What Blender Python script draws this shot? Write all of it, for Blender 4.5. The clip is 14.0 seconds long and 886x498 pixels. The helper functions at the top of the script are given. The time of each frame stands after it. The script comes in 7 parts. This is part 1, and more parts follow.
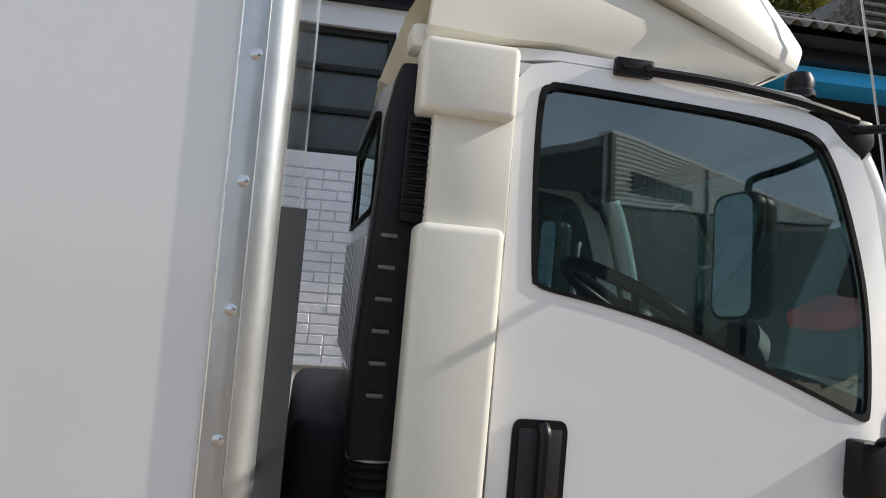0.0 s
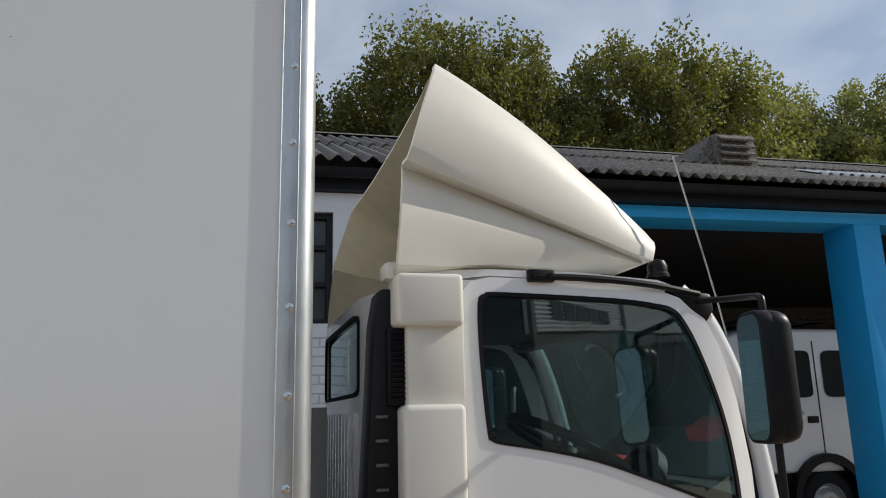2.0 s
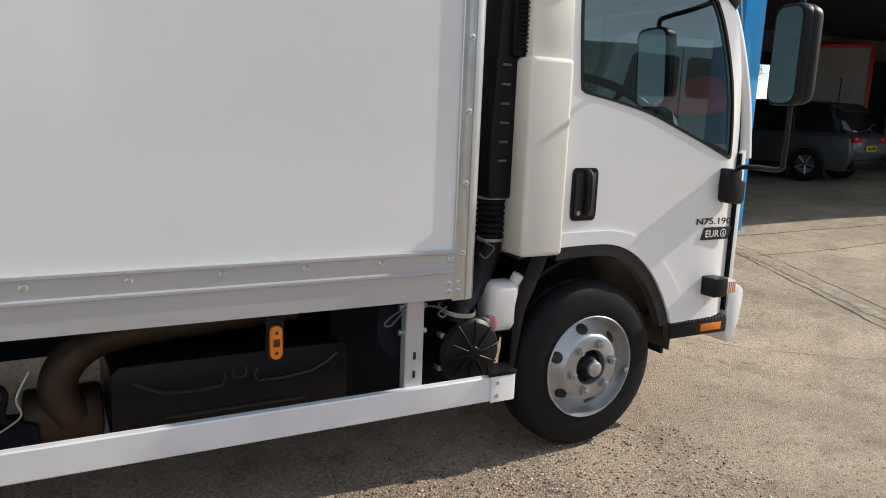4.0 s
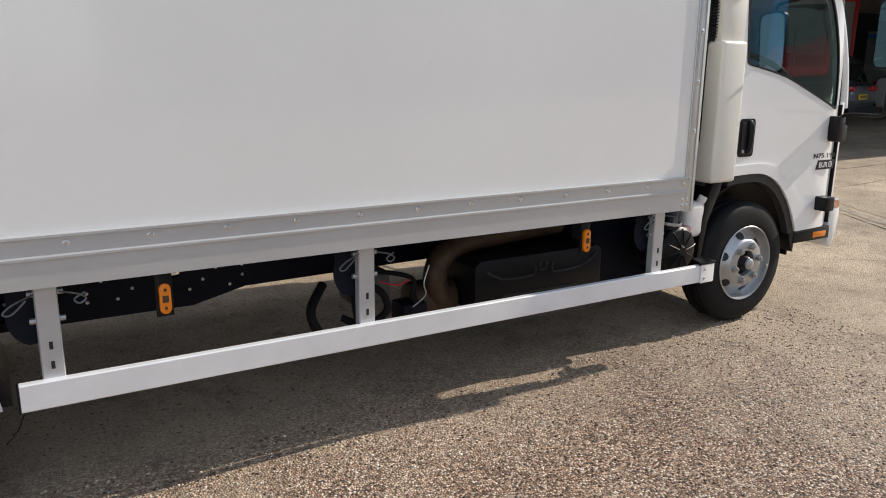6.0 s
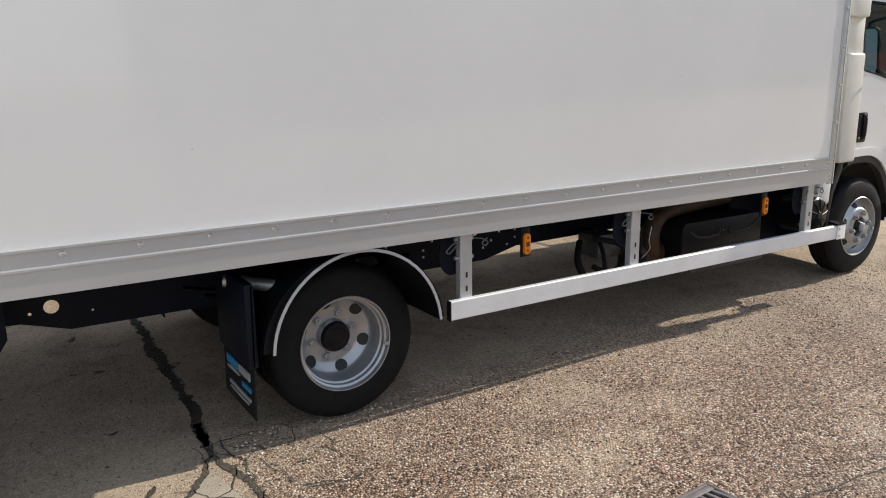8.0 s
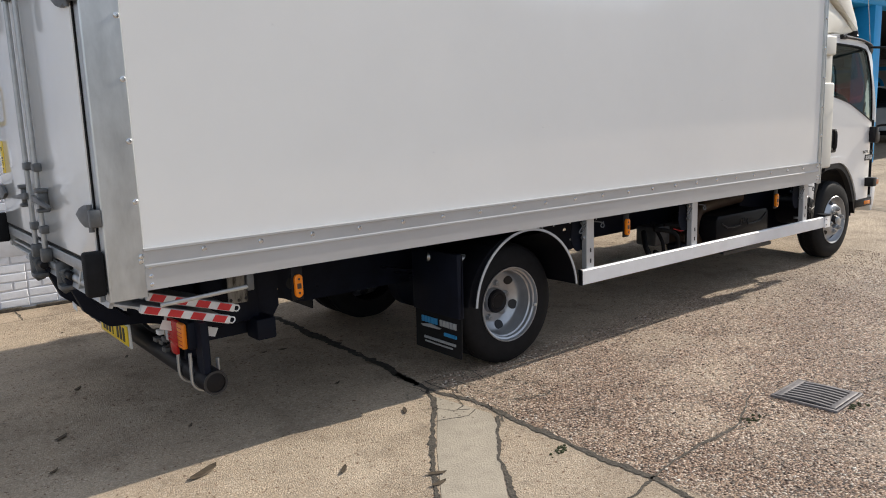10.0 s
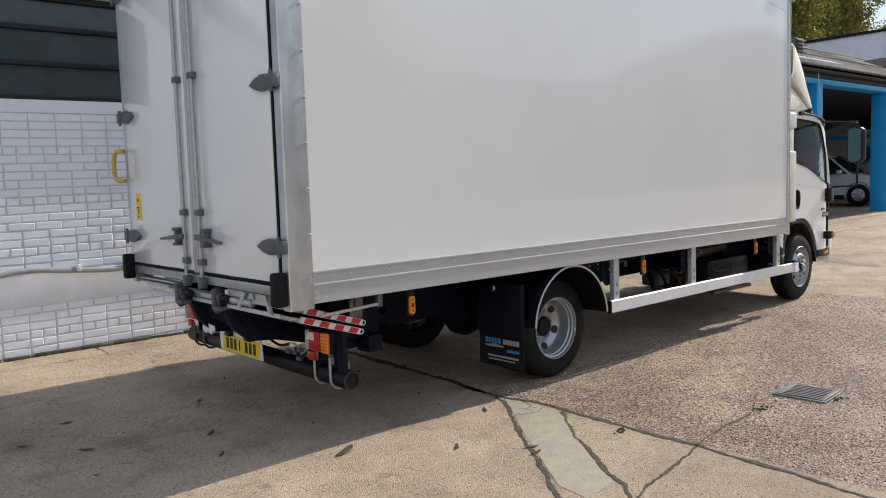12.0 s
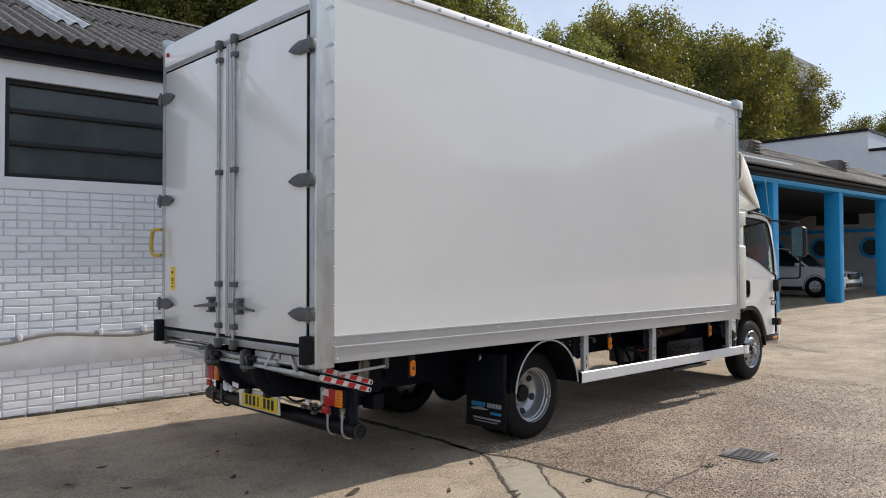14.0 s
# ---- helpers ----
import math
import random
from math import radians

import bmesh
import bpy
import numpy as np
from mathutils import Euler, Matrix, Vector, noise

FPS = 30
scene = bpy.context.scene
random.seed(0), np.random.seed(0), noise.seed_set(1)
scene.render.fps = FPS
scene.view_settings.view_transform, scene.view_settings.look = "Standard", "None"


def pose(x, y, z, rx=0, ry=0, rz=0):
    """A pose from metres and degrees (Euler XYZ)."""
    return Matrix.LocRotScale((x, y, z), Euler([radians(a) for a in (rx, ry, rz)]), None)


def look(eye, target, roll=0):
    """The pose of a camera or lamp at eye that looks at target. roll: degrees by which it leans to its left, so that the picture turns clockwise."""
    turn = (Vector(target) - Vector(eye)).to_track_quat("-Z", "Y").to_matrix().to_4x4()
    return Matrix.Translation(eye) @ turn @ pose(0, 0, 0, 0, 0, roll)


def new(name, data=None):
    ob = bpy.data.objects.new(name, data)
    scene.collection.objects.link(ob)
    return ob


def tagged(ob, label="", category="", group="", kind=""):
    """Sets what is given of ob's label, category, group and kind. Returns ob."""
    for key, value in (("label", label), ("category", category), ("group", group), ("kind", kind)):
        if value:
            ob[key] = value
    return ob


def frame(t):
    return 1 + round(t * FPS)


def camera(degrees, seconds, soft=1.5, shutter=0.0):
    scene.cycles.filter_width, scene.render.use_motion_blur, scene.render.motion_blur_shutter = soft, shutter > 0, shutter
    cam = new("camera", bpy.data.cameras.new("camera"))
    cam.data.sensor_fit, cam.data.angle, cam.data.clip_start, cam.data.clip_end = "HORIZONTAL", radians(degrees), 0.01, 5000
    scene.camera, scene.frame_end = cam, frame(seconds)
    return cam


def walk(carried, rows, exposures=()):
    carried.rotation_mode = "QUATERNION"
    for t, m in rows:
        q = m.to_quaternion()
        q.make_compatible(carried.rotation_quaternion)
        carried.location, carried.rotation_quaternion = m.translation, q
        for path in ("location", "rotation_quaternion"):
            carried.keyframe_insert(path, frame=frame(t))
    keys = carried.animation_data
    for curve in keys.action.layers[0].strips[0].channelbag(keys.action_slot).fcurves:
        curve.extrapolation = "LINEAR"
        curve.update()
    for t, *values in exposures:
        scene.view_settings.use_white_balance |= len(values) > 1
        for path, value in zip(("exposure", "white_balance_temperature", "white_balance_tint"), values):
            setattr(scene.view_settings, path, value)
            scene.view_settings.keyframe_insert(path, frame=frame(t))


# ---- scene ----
cam = camera(61.0, 14.0, 1.0)
PATH = [
    (0, (0.004, -0.027, 1.625), (0.347, 1.942, 1.71), 5.1),
    (0.5, (-0.096, -0.243, 1.695), (0.315, 1.672, 2.101), 1.1),
    (1, (-0.182, -0.497, 1.815), (0.278, 1.333, 2.477), -2.0),
    (1.2, (-0.245, -0.52, 1.815), (0.271, 1.278, 2.541), -2.6),
    (1.5, (-0.193, -0.667, 1.785), (0.281, 1.149, 2.475), -2.6),
    (2, (-0.277, -0.71, 1.719), (0.242, 1.172, 2.152), -1.4),
    (2.5, (-0.532, -0.726, 1.665), (0.116, 1.164, 1.748), -0.3),
    (2.6, (-0.577, -0.739, 1.653), (0.102, 1.143, 1.674), -0.4),
    (2.9, (-0.697, -0.744, 1.58), (0.057, 1.103, 1.433), 0.3),
    (3, (-0.748, -0.737, 1.561), (0.044, 1.088, 1.362), 1.1),
    (3.2, (-0.864, -0.731, 1.537), (-0.021, 1.062, 1.264), 1.8),
    (5.3, (-2.651, -1.133, 1.577), (-1.642, 0.537, 1.137), 2.1),
    (5.5, (-2.818, -1.18, 1.629), (-1.815, 0.485, 1.159), 1.6),
    (6, (-3.287, -1.235, 1.581), (-2.281, 0.431, 1.118), 0.6),
    (6.5, (-3.804, -1.259, 1.606), (-2.798, 0.404, 1.135), 0.0),
    (7, (-4.285, -1.336, 1.603), (-3.279, 0.329, 1.138), -0.5),
    (7.5, (-4.742, -1.369, 1.599), (-3.72, 0.29, 1.147), -0.6),
    (8, (-5.207, -1.501, 1.624), (-4.169, 0.149, 1.177), -0.7),
    (8.5, (-5.68, -1.569, 1.585), (-4.598, 0.055, 1.143), -0.6),
    (8.7, (-5.859, -1.578, 1.581), (-4.766, 0.038, 1.141), -0.7),
    (10.8, (-7.539, -1.813, 1.481), (-6.242, -0.31, 1.236), -2.7),
    (11, (-7.678, -1.836, 1.478), (-6.369, -0.341, 1.25), -2.7),
    (11.5, (-7.932, -1.894, 1.481), (-6.606, -0.409, 1.29), -2.4),
    (12, (-8.179, -2.023, 1.485), (-6.851, -0.536, 1.319), -1.8),
    (12.5, (-8.352, -2.164, 1.473), (-7.027, -0.671, 1.338), -1.2),
    (13, (-8.481, -2.334, 1.476), (-7.148, -0.845, 1.393), -0.6),
    (13.5, (-8.694, -2.449, 1.48), (-7.339, -0.979, 1.465), -0.2),
    (14, (-8.895, -2.552, 1.497), (-7.509, -1.111, 1.544), -0.1),
]
EXPOSURES = [(0, -0.04, 6300, 9), (0.5, -0.36, 6300, 9), (1.0, -0.68, 6300, 9), (1.5, -0.74, 6300, 9), (2.0, -0.46, 6300, 9), (2.5, -0.2, 6300, 9), (3.0, 0.04, 6350, 9), (3.5, 0.06, 6400, 9), (5.5, 0.12, 6450, 10), (8.5, 0.12, 6450, 10), (11.0, 0.06, 6350, 10), (14.0, -0.06, 6300, 10)]
walk(cam, [(t, look(eye, target, roll)) for t, eye, target, roll in PATH],
     exposures=EXPOSURES)

# ---- world, sun, exposure ----
SUN_DIR = Vector((1.65, -0.15, 1.0)).normalized()
world = bpy.data.worlds.new("sky")
scene.world = world
world.use_nodes = True
wn = world.node_tree
wn.nodes.clear()
sky = wn.nodes.new("ShaderNodeTexSky")
sky.sky_type, sky.sun_disc = "NISHITA", False
sky.sun_elevation = math.asin(SUN_DIR.z)
sky.sun_rotation = math.atan2(SUN_DIR.x, SUN_DIR.y)
sky.air_density, sky.dust_density, sky.ozone_density = 1.0, 0.3, 1.0
wcoord = wn.nodes.new("ShaderNodeTexCoord")
wmap = wn.nodes.new("ShaderNodeMapping")
wmap.inputs["Scale"].default_value = (2.4, 0.9, 3.0)
wmap.inputs["Rotation"].default_value = (0.3, 0.2, 0.7)
wnoise = wn.nodes.new("ShaderNodeTexNoise")
wnoise.inputs["Scale"].default_value, wnoise.inputs["Detail"].default_value = 2.1, 8.0
wnoise.inputs["Distortion"].default_value = 0.7
wramp = wn.nodes.new("ShaderNodeValToRGB")
wramp.color_ramp.elements[0].position, wramp.color_ramp.elements[1].position = 0.34, 0.74
wmix = wn.nodes.new("ShaderNodeMixRGB")
wmix.inputs["Color2"].default_value = (7.0, 7.6, 8.6, 1)
wscale = wn.nodes.new("ShaderNodeMath")
wscale.operation = "MULTIPLY_ADD"
wscale.inputs[1].default_value, wscale.inputs[2].default_value = 0.50, 0.36
# a thin vapour trail high over the trees
TRAIL_A, TRAIL_B = Vector((0.299, 0.804, 0.513)), Vector((0.515, 0.637, 0.574))


def world_math(kind, a, b=0.0, c=0.0):
    n = wn.nodes.new("ShaderNodeMath")
    n.operation = kind
    for k, v in enumerate((a, b, c)):
        if isinstance(v, (int, float)):
            n.inputs[k].default_value = v
        else:
            wn.links.new(v, n.inputs[k])
    return n.outputs["Value"]


def world_dot(v):
    n = wn.nodes.new("ShaderNodeVectorMath")
    n.operation = "DOT_PRODUCT"
    n.inputs[1].default_value = v
    wn.links.new(wcoord.outputs["Generated"], n.inputs[0])
    return n.outputs["Value"]


def world_step(v, a, b):
    n = wn.nodes.new("ShaderNodeMapRange")
    n.interpolation_type = "SMOOTHSTEP"
    n.inputs["From Min"].default_value, n.inputs["From Max"].default_value = a, b
    wn.links.new(v, n.inputs["Value"])
    return n.outputs["Result"]


along = (TRAIL_B - TRAIL_A).normalized()
across = world_math("ABSOLUTE", world_dot(TRAIL_A.cross(TRAIL_B).normalized()))
trail = world_math("MULTIPLY", world_step(across, 0.0050, 0.0008), world_step(world_dot(along), TRAIL_A.dot(along) - 0.01, TRAIL_A.dot(along) + 0.05))
trail = world_math("MULTIPLY", trail, world_step(world_dot(along), TRAIL_B.dot(along) + 0.45, TRAIL_B.dot(along) + 0.25))
wbreak = wn.nodes.new("ShaderNodeTexNoise")
wbreak.inputs["Scale"].default_value, wbreak.inputs["Detail"].default_value = 14.0, 3.0
wn.links.new(wcoord.outputs["Generated"], wbreak.inputs["Vector"])
trail = world_math("MULTIPLY", trail, world_step(wbreak.outputs["Fac"], 0.25, 0.62))
wtrail = wn.nodes.new("ShaderNodeMixRGB")
wtrail.inputs["Color2"].default_value = (9.5, 9.8, 10.4, 1)
wn.links.new(world_math("MULTIPLY", trail, 0.2), wtrail.inputs["Fac"])
wbg = wn.nodes.new("ShaderNodeBackground")
wbg.inputs["Strength"].default_value = 0.12
wout = wn.nodes.new("ShaderNodeOutputWorld")
wn.links.new(wcoord.outputs["Generated"], wmap.inputs["Vector"])
wn.links.new(wmap.outputs["Vector"], wnoise.inputs["Vector"])
wn.links.new(wnoise.outputs["Fac"], wramp.inputs["Fac"])
wn.links.new(wramp.outputs["Color"], wscale.inputs[0])
wn.links.new(wscale.outputs["Value"], wmix.inputs["Fac"])
wn.links.new(sky.outputs["Color"], wmix.inputs["Color1"])
wn.links.new(wmix.outputs["Color"], wtrail.inputs["Color1"])
wn.links.new(wtrail.outputs["Color"], wbg.inputs["Color"])
wn.links.new(wbg.outputs["Background"], wout.inputs["Surface"])

sun = new("sun", bpy.data.lights.new("sun", "SUN"))
sun.data.energy, sun.data.angle, sun.data.color = 4.8, radians(0.53), (1.0, 0.91, 0.78)
sun.matrix_world = look(SUN_DIR * 50, (0, 0, 0))


# ---- materials ----
def material(name, color, rough=0.5, metal=0.0, var=0.0, scale=4.0, bump=0.0, bump_scale=60.0, coat=0.0, rough_var=0.0, ramp=None, rand=0.0, stretch=(1, 1, 1), spec=0.5):
    """A surface of two noise scales: large patches vary the colour, fine grain gives relief."""
    m = bpy.data.materials.new(name)
    m.use_nodes = True
    nt = m.node_tree
    b = nt.nodes["Principled BSDF"]
    b.inputs["Base Color"].default_value = (*color, 1)
    b.inputs["Roughness"].default_value, b.inputs["Metallic"].default_value = rough, metal
    b.inputs["Coat Weight"].default_value = coat
    b.inputs["Specular IOR Level"].default_value = spec
    co = nt.nodes.new("ShaderNodeTexCoord")
    mp = nt.nodes.new("ShaderNodeMapping")
    mp.inputs["Scale"].default_value = stretch
    nt.links.new(co.outputs["Object"], mp.inputs["Vector"])
    if var or rough_var or ramp:
        n1 = nt.nodes.new("ShaderNodeTexNoise")
        n1.inputs["Scale"].default_value, n1.inputs["Detail"].default_value, n1.inputs["Roughness"].default_value = scale, 8, 0.65
        nt.links.new(mp.outputs["Vector"], n1.inputs["Vector"])
        cr = nt.nodes.new("ShaderNodeValToRGB")
        if ramp:
            while len(cr.color_ramp.elements) < len(ramp):
                cr.color_ramp.elements.new(0.5)
            for e, (p, c) in zip(cr.color_ramp.elements, ramp):
                e.position, e.color = p, (*c, 1)
        else:
            cr.color_ramp.elements[0].position, cr.color_ramp.elements[1].position = 0.3, 0.7
            cr.color_ramp.elements[0].color = (*[v * (1 - var) for v in color], 1)
            cr.color_ramp.elements[1].color = (*[min(1, v * (1 + var)) for v in color], 1)
        nt.links.new(n1.outputs["Fac"], cr.inputs["Fac"])
        last = cr.outputs["Color"]
        if rand:
            info = nt.nodes.new("ShaderNodeObjectInfo")
            hv = nt.nodes.new("ShaderNodeHueSaturation")
            ma = nt.nodes.new("ShaderNodeMath")
            ma.operation = "MULTIPLY_ADD"
            ma.inputs[1].default_value, ma.inputs[2].default_value = 2 * rand, 1 - rand
            nt.links.new(info.outputs["Random"], ma.inputs[0])
            nt.links.new(ma.outputs["Value"], hv.inputs["Value"])
            nt.links.new(last, hv.inputs["Color"])
            last = hv.outputs["Color"]
        nt.links.new(last, b.inputs["Base Color"])
        if rough_var:
            mr = nt.nodes.new("ShaderNodeMapRange")
            mr.inputs["To Min"].default_value, mr.inputs["To Max"].default_value = max(0.02, rough - rough_var), min(1, rough + rough_var)
            nt.links.new(n1.outputs["Fac"], mr.inputs["Value"])
            nt.links.new(mr.outputs["Result"], b.inputs["Roughness"])
    if bump:
        n2 = nt.nodes.new("ShaderNodeTexNoise")
        n2.inputs["Scale"].default_value, n2.inputs["Detail"].default_value = bump_scale, 5
        nt.links.new(mp.outputs["Vector"], n2.inputs["Vector"])
        bp = nt.nodes.new("ShaderNodeBump")
        bp.inputs["Strength"].default_value, bp.inputs["Distance"].default_value = bump, 0.01
        nt.links.new(n2.outputs["Fac"], bp.inputs["Height"])
        nt.links.new(bp.outputs["Normal"], b.inputs["Normal"])
    return m


M = {}
M["panel"] = material("white_panel", (0.81, 0.81, 0.80), 0.30, var=0.025, scale=1.2, bump=0.006, bump_scale=4, rough_var=0.05, coat=1.0)
M["panel"].node_tree.nodes["Principled BSDF"].inputs["Coat Roughness"].default_value = 0.07
M["cab"] = material("cab_white_paint", (0.83, 0.83, 0.83), 0.22, var=0.015, scale=2, coat=0.6)
M["cream"] = material("cream_gelcoat", (0.71, 0.69, 0.625), 0.5, var=0.05, scale=3, bump=0.05, bump_scale=9, coat=0.0)
M["galv"] = material("galvanised_steel", (0.55, 0.57, 0.58), 0.38, 0.85, var=0.14, scale=14, bump=0.05, bump_scale=30, rough_var=0.1, stretch=(1, 1, 0.35))
M["alu"] = material("mill_aluminium", (0.53, 0.535, 0.545), 0.38, 0.4, var=0.05, scale=9, bump=0.004, bump_scale=40, rough_var=0.07, stretch=(0.2, 1, 1))
M["steel"] = material("dull_steel", (0.42, 0.43, 0.44), 0.42, 0.8, var=0.15, scale=20, bump=0.04, rough_var=0.1)
M["black"] = material("black_plastic", (0.006, 0.006, 0.008), 0.42, var=0.2, scale=30, bump=0.03, bump_scale=200, spec=0.25)
M["rubber"] = material("tyre_rubber", (0.008, 0.008, 0.009), 0.7, var=0.3, scale=25, bump=0.08, bump_scale=120, spec=0.22)
M["chassis"] = material("chassis_paint", (0.004, 0.006, 0.014), 0.6, var=0.3, scale=9, bump=0.04, spec=0.2)
M["rim"] = material("silver_wheel_paint", (0.44, 0.45, 0.465), 0.36, 0.75, var=0.10, scale=12, rough_var=0.06)
M["rail"] = material("white_guard_rail", (0.82, 0.83, 0.85), 0.35, 0.2, var=0.06, scale=5, rough_var=0.08)
M["blue"] = material("blue_masonry_paint", (0.016, 0.33, 0.72), 0.55, var=0.07, scale=3, bump=0.15, bump_scale=40)
M["whitewall"] = material("white_wall_paint", (0.83, 0.85, 0.90), 0.6, var=0.05, scale=3, bump=0.2, bump_scale=45)
M["roof"] = material("weathered_fibre_cement", (0.13, 0.125, 0.115), 0.9, scale=26, bump=1.0, bump_scale=75, ramp=[(0.30, (0.05, 0.045, 0.041)), (0.5, (0.145, 0.132, 0.118)), (0.70, (0.31, 0.285, 0.255))])
# Near-black in place of the workshop's shade; walls and ceiling use it.
M["dark"] = material("interior_shade_black", (0.016, 0.016, 0.018), 0.8, var=0.25, scale=2)
M["amber"] = material("amber_lens", (0.80, 0.22, 0.01), 0.2, var=0.05, scale=10)
M["gutter"] = material("dark_gutter", (0.009, 0.011, 0.016), 0.55, var=0.4, scale=6, bump=0.05, spec=0.25)
M["leaf"] = material("foliage", (0.10, 0.12, 0.03), 0.6, scale=2.2, ramp=[(0.3, (0.070, 0.082, 0.026)), (0.5, (0.140, 0.146, 0.040)), (0.7, (0.26, 0.225, 0.064))])


def leafy(m, tint):
    """Lets light through thin leaves."""
    nt = m.node_tree
    b, out = nt.nodes["Principled BSDF"], nt.nodes["Material Output"]
    tr = nt.nodes.new("ShaderNodeBsdfTranslucent")
    mul = nt.nodes.new("ShaderNodeMixRGB")
    mul.blend_type = "MULTIPLY"
    mul.inputs["Fac"].default_value = 1.0
    mul.inputs["Color2"].default_value = (*tint, 1)
    for l in list(nt.links):
        if l.to_socket == b.inputs["Base Color"]:
            nt.links.new(l.from_socket, mul.inputs["Color1"])
    nt.links.new(mul.outputs["Color"], tr.inputs["Color"])
    mx = nt.nodes.new("ShaderNodeMixShader")
    mx.inputs["Fac"].default_value = 0.36
    nt.links.new(b.outputs["BSDF"], mx.inputs[1])
    nt.links.new(tr.outputs["BSDF"], mx.inputs[2])
    nt.links.new(mx.outputs["Shader"], out.inputs["Surface"])


leafy(M["leaf"], (1.35, 1.4, 0.55))
M["bark"] = material("bark", (0.10, 0.085, 0.065), 0.9, var=0.3, scale=6, bump=0.4, bump_scale=25)


def glass(name, color=(0.6, 0.75, 0.72), rough=0.02):
    m = bpy.data.materials.new(name)
    m.use_nodes = True
    nt = m.node_tree
    nt.nodes.clear()
    tr = nt.nodes.new("ShaderNodeBsdfTransparent")
    tr.inputs["Color"].default_value = (*color, 1)
    gl = nt.nodes.new("ShaderNodeBsdfGlossy")
    gl.inputs["Roughness"].default_value = rough
    gl.inputs["Color"].default_value = (0.80, 0.95, 0.95, 1)
    lw = nt.nodes.new("ShaderNodeLayerWeight")
    lw.inputs["Blend"].default_value = 0.5
    po = nt.nodes.new("ShaderNodeMath")
    po.operation = "POWER"
    po.inputs[1].default_value = 5.0
    nt.links.new(lw.outputs["Facing"], po.inputs[0])
    fr = nt.nodes.new("ShaderNodeMath")
    fr.operation = "MULTIPLY_ADD"
    fr.inputs[1].default_value, fr.inputs[2].default_value = 0.84, 0.16
    nt.links.new(po.outputs["Value"], fr.inputs[0])
    mx = nt.nodes.new("ShaderNodeMixShader")
    out = nt.nodes.new("ShaderNodeOutputMaterial")
    nt.links.new(fr.outputs["Value"], mx.inputs["Fac"])
    nt.links.new(tr.outputs["BSDF"], mx.inputs[1])
    nt.links.new(gl.outputs["BSDF"], mx.inputs[2])
    nt.links.new(mx.outputs["Shader"], out.inputs["Surface"])
    return m


M["glass"] = glass("tinted_glass", (0.44, 0.60, 0.61))
M["screen"] = glass("tinted_windscreen", (0.28, 0.38, 0.39))


# ---- mesh helpers ----
def link(name, bm, mat, parent=None, label="", smooth=30.0):
    """Links a bmesh as one mesh object, with edges sharper than smooth degrees kept sharp."""
    me = bpy.data.meshes.new(name)
    bmesh.ops.recalc_face_normals(bm, faces=bm.faces)
    for f in bm.faces:
        f.smooth = True
    lim = radians(smooth)
    for e in bm.edges:
        e.smooth = len(e.link_faces) == 2 and e.calc_face_angle(9) < lim
    bm.to_mesh(me)
    bm.free()
    for one in mat if isinstance(mat, (list, tuple)) else [mat]:
        me.materials.append(one)
    ob = new(name, me)
    if parent:
        ob.parent = parent
    if label:
        ob["label"] = label
    return ob


part = link


def empty(name, label, category, group="", loc=(0, 0, 0)):
    ob = new(name)
    ob.location = loc
    ob.empty_display_size = 0.1
    return tagged(ob, label, category, group)


def structure(ob, label, category):
    return tagged(ob, label, category, kind="structure")


def box(x0, x1, y0, y1, z0, z1, bevel=0.0, bm=None, seg=2):
    """A box, with its edges rounded where bevel is given."""
    own = bmesh.new()
    bmesh.ops.create_cube(own, size=1.0, matrix=Matrix.LocRotScale(((x0 + x1) / 2, (y0 + y1) / 2, (z0 + z1) / 2), None, (x1 - x0, y1 - y0, z1 - z0)))
    if bevel:
        bmesh.ops.bevel(own, geom=own.edges[:], offset=bevel, segments=seg, affect="EDGES", profile=0.5)
    return merge(bm, own)


def merge(bm, own):
    if bm is None:
        return own
    me = bpy.data.meshes.new("tmp")
    own.to_mesh(me)
    own.free()
    bm.from_mesh(me)
    bpy.data.meshes.remove(me)
    return bm


def cyl(a, b, r0, r1=None, seg=24, bm=None, caps=True, bevel=0.0):
    """A round bar from a to b."""
    own = bmesh.new()
    a, b = Vector(a), Vector(b)
    q = (b - a).to_track_quat("Z", "Y").to_matrix().to_4x4()
    bmesh.ops.create_cone(own, cap_ends=caps, segments=seg, radius1=r0, radius2=r0 if r1 is None else r1, depth=(b - a).length, matrix=Matrix.Translation((a + b) / 2) @ q)
    if bevel:
        bmesh.ops.bevel(own, geom=[e for e in own.edges if any(len(f.verts) > 4 for f in e.link_faces)], offset=bevel, segments=2, affect="EDGES", profile=0.5)
    return merge(bm, own)


def lathe(profile, m=None, seg=48, bm=None, closed=False):
    """Turns (radius, height) pairs round z, then places the form by m."""
    own = bmesh.new()
    rings = []
    for r, z in profile:
        rings.append([own.verts.new((r * math.cos(2 * math.pi * k / seg), r * math.sin(2 * math.pi * k / seg), z)) for k in range(seg)] if r > 1e-5 else [own.verts.new((0, 0, z))])
    pairs = list(zip(rings, rings[1:])) + ([(rings[-1], rings[0])] if closed else [])
    for p, q in pairs:
        for k in range(seg):
            l = (k + 1) % seg
            if len(p) == 1 and len(q) == 1:
                continue
            if len(p) == 1:
                own.faces.new((p[0], q[k], q[l]))
            elif len(q) == 1:
                own.faces.new((p[k], p[l], q[0]))
            else:
                own.faces.new((p[k], p[l], q[l], q[k]))
    if m is not None:
        bmesh.ops.transform(own, matrix=m, verts=own.verts)
    return merge(bm, own)


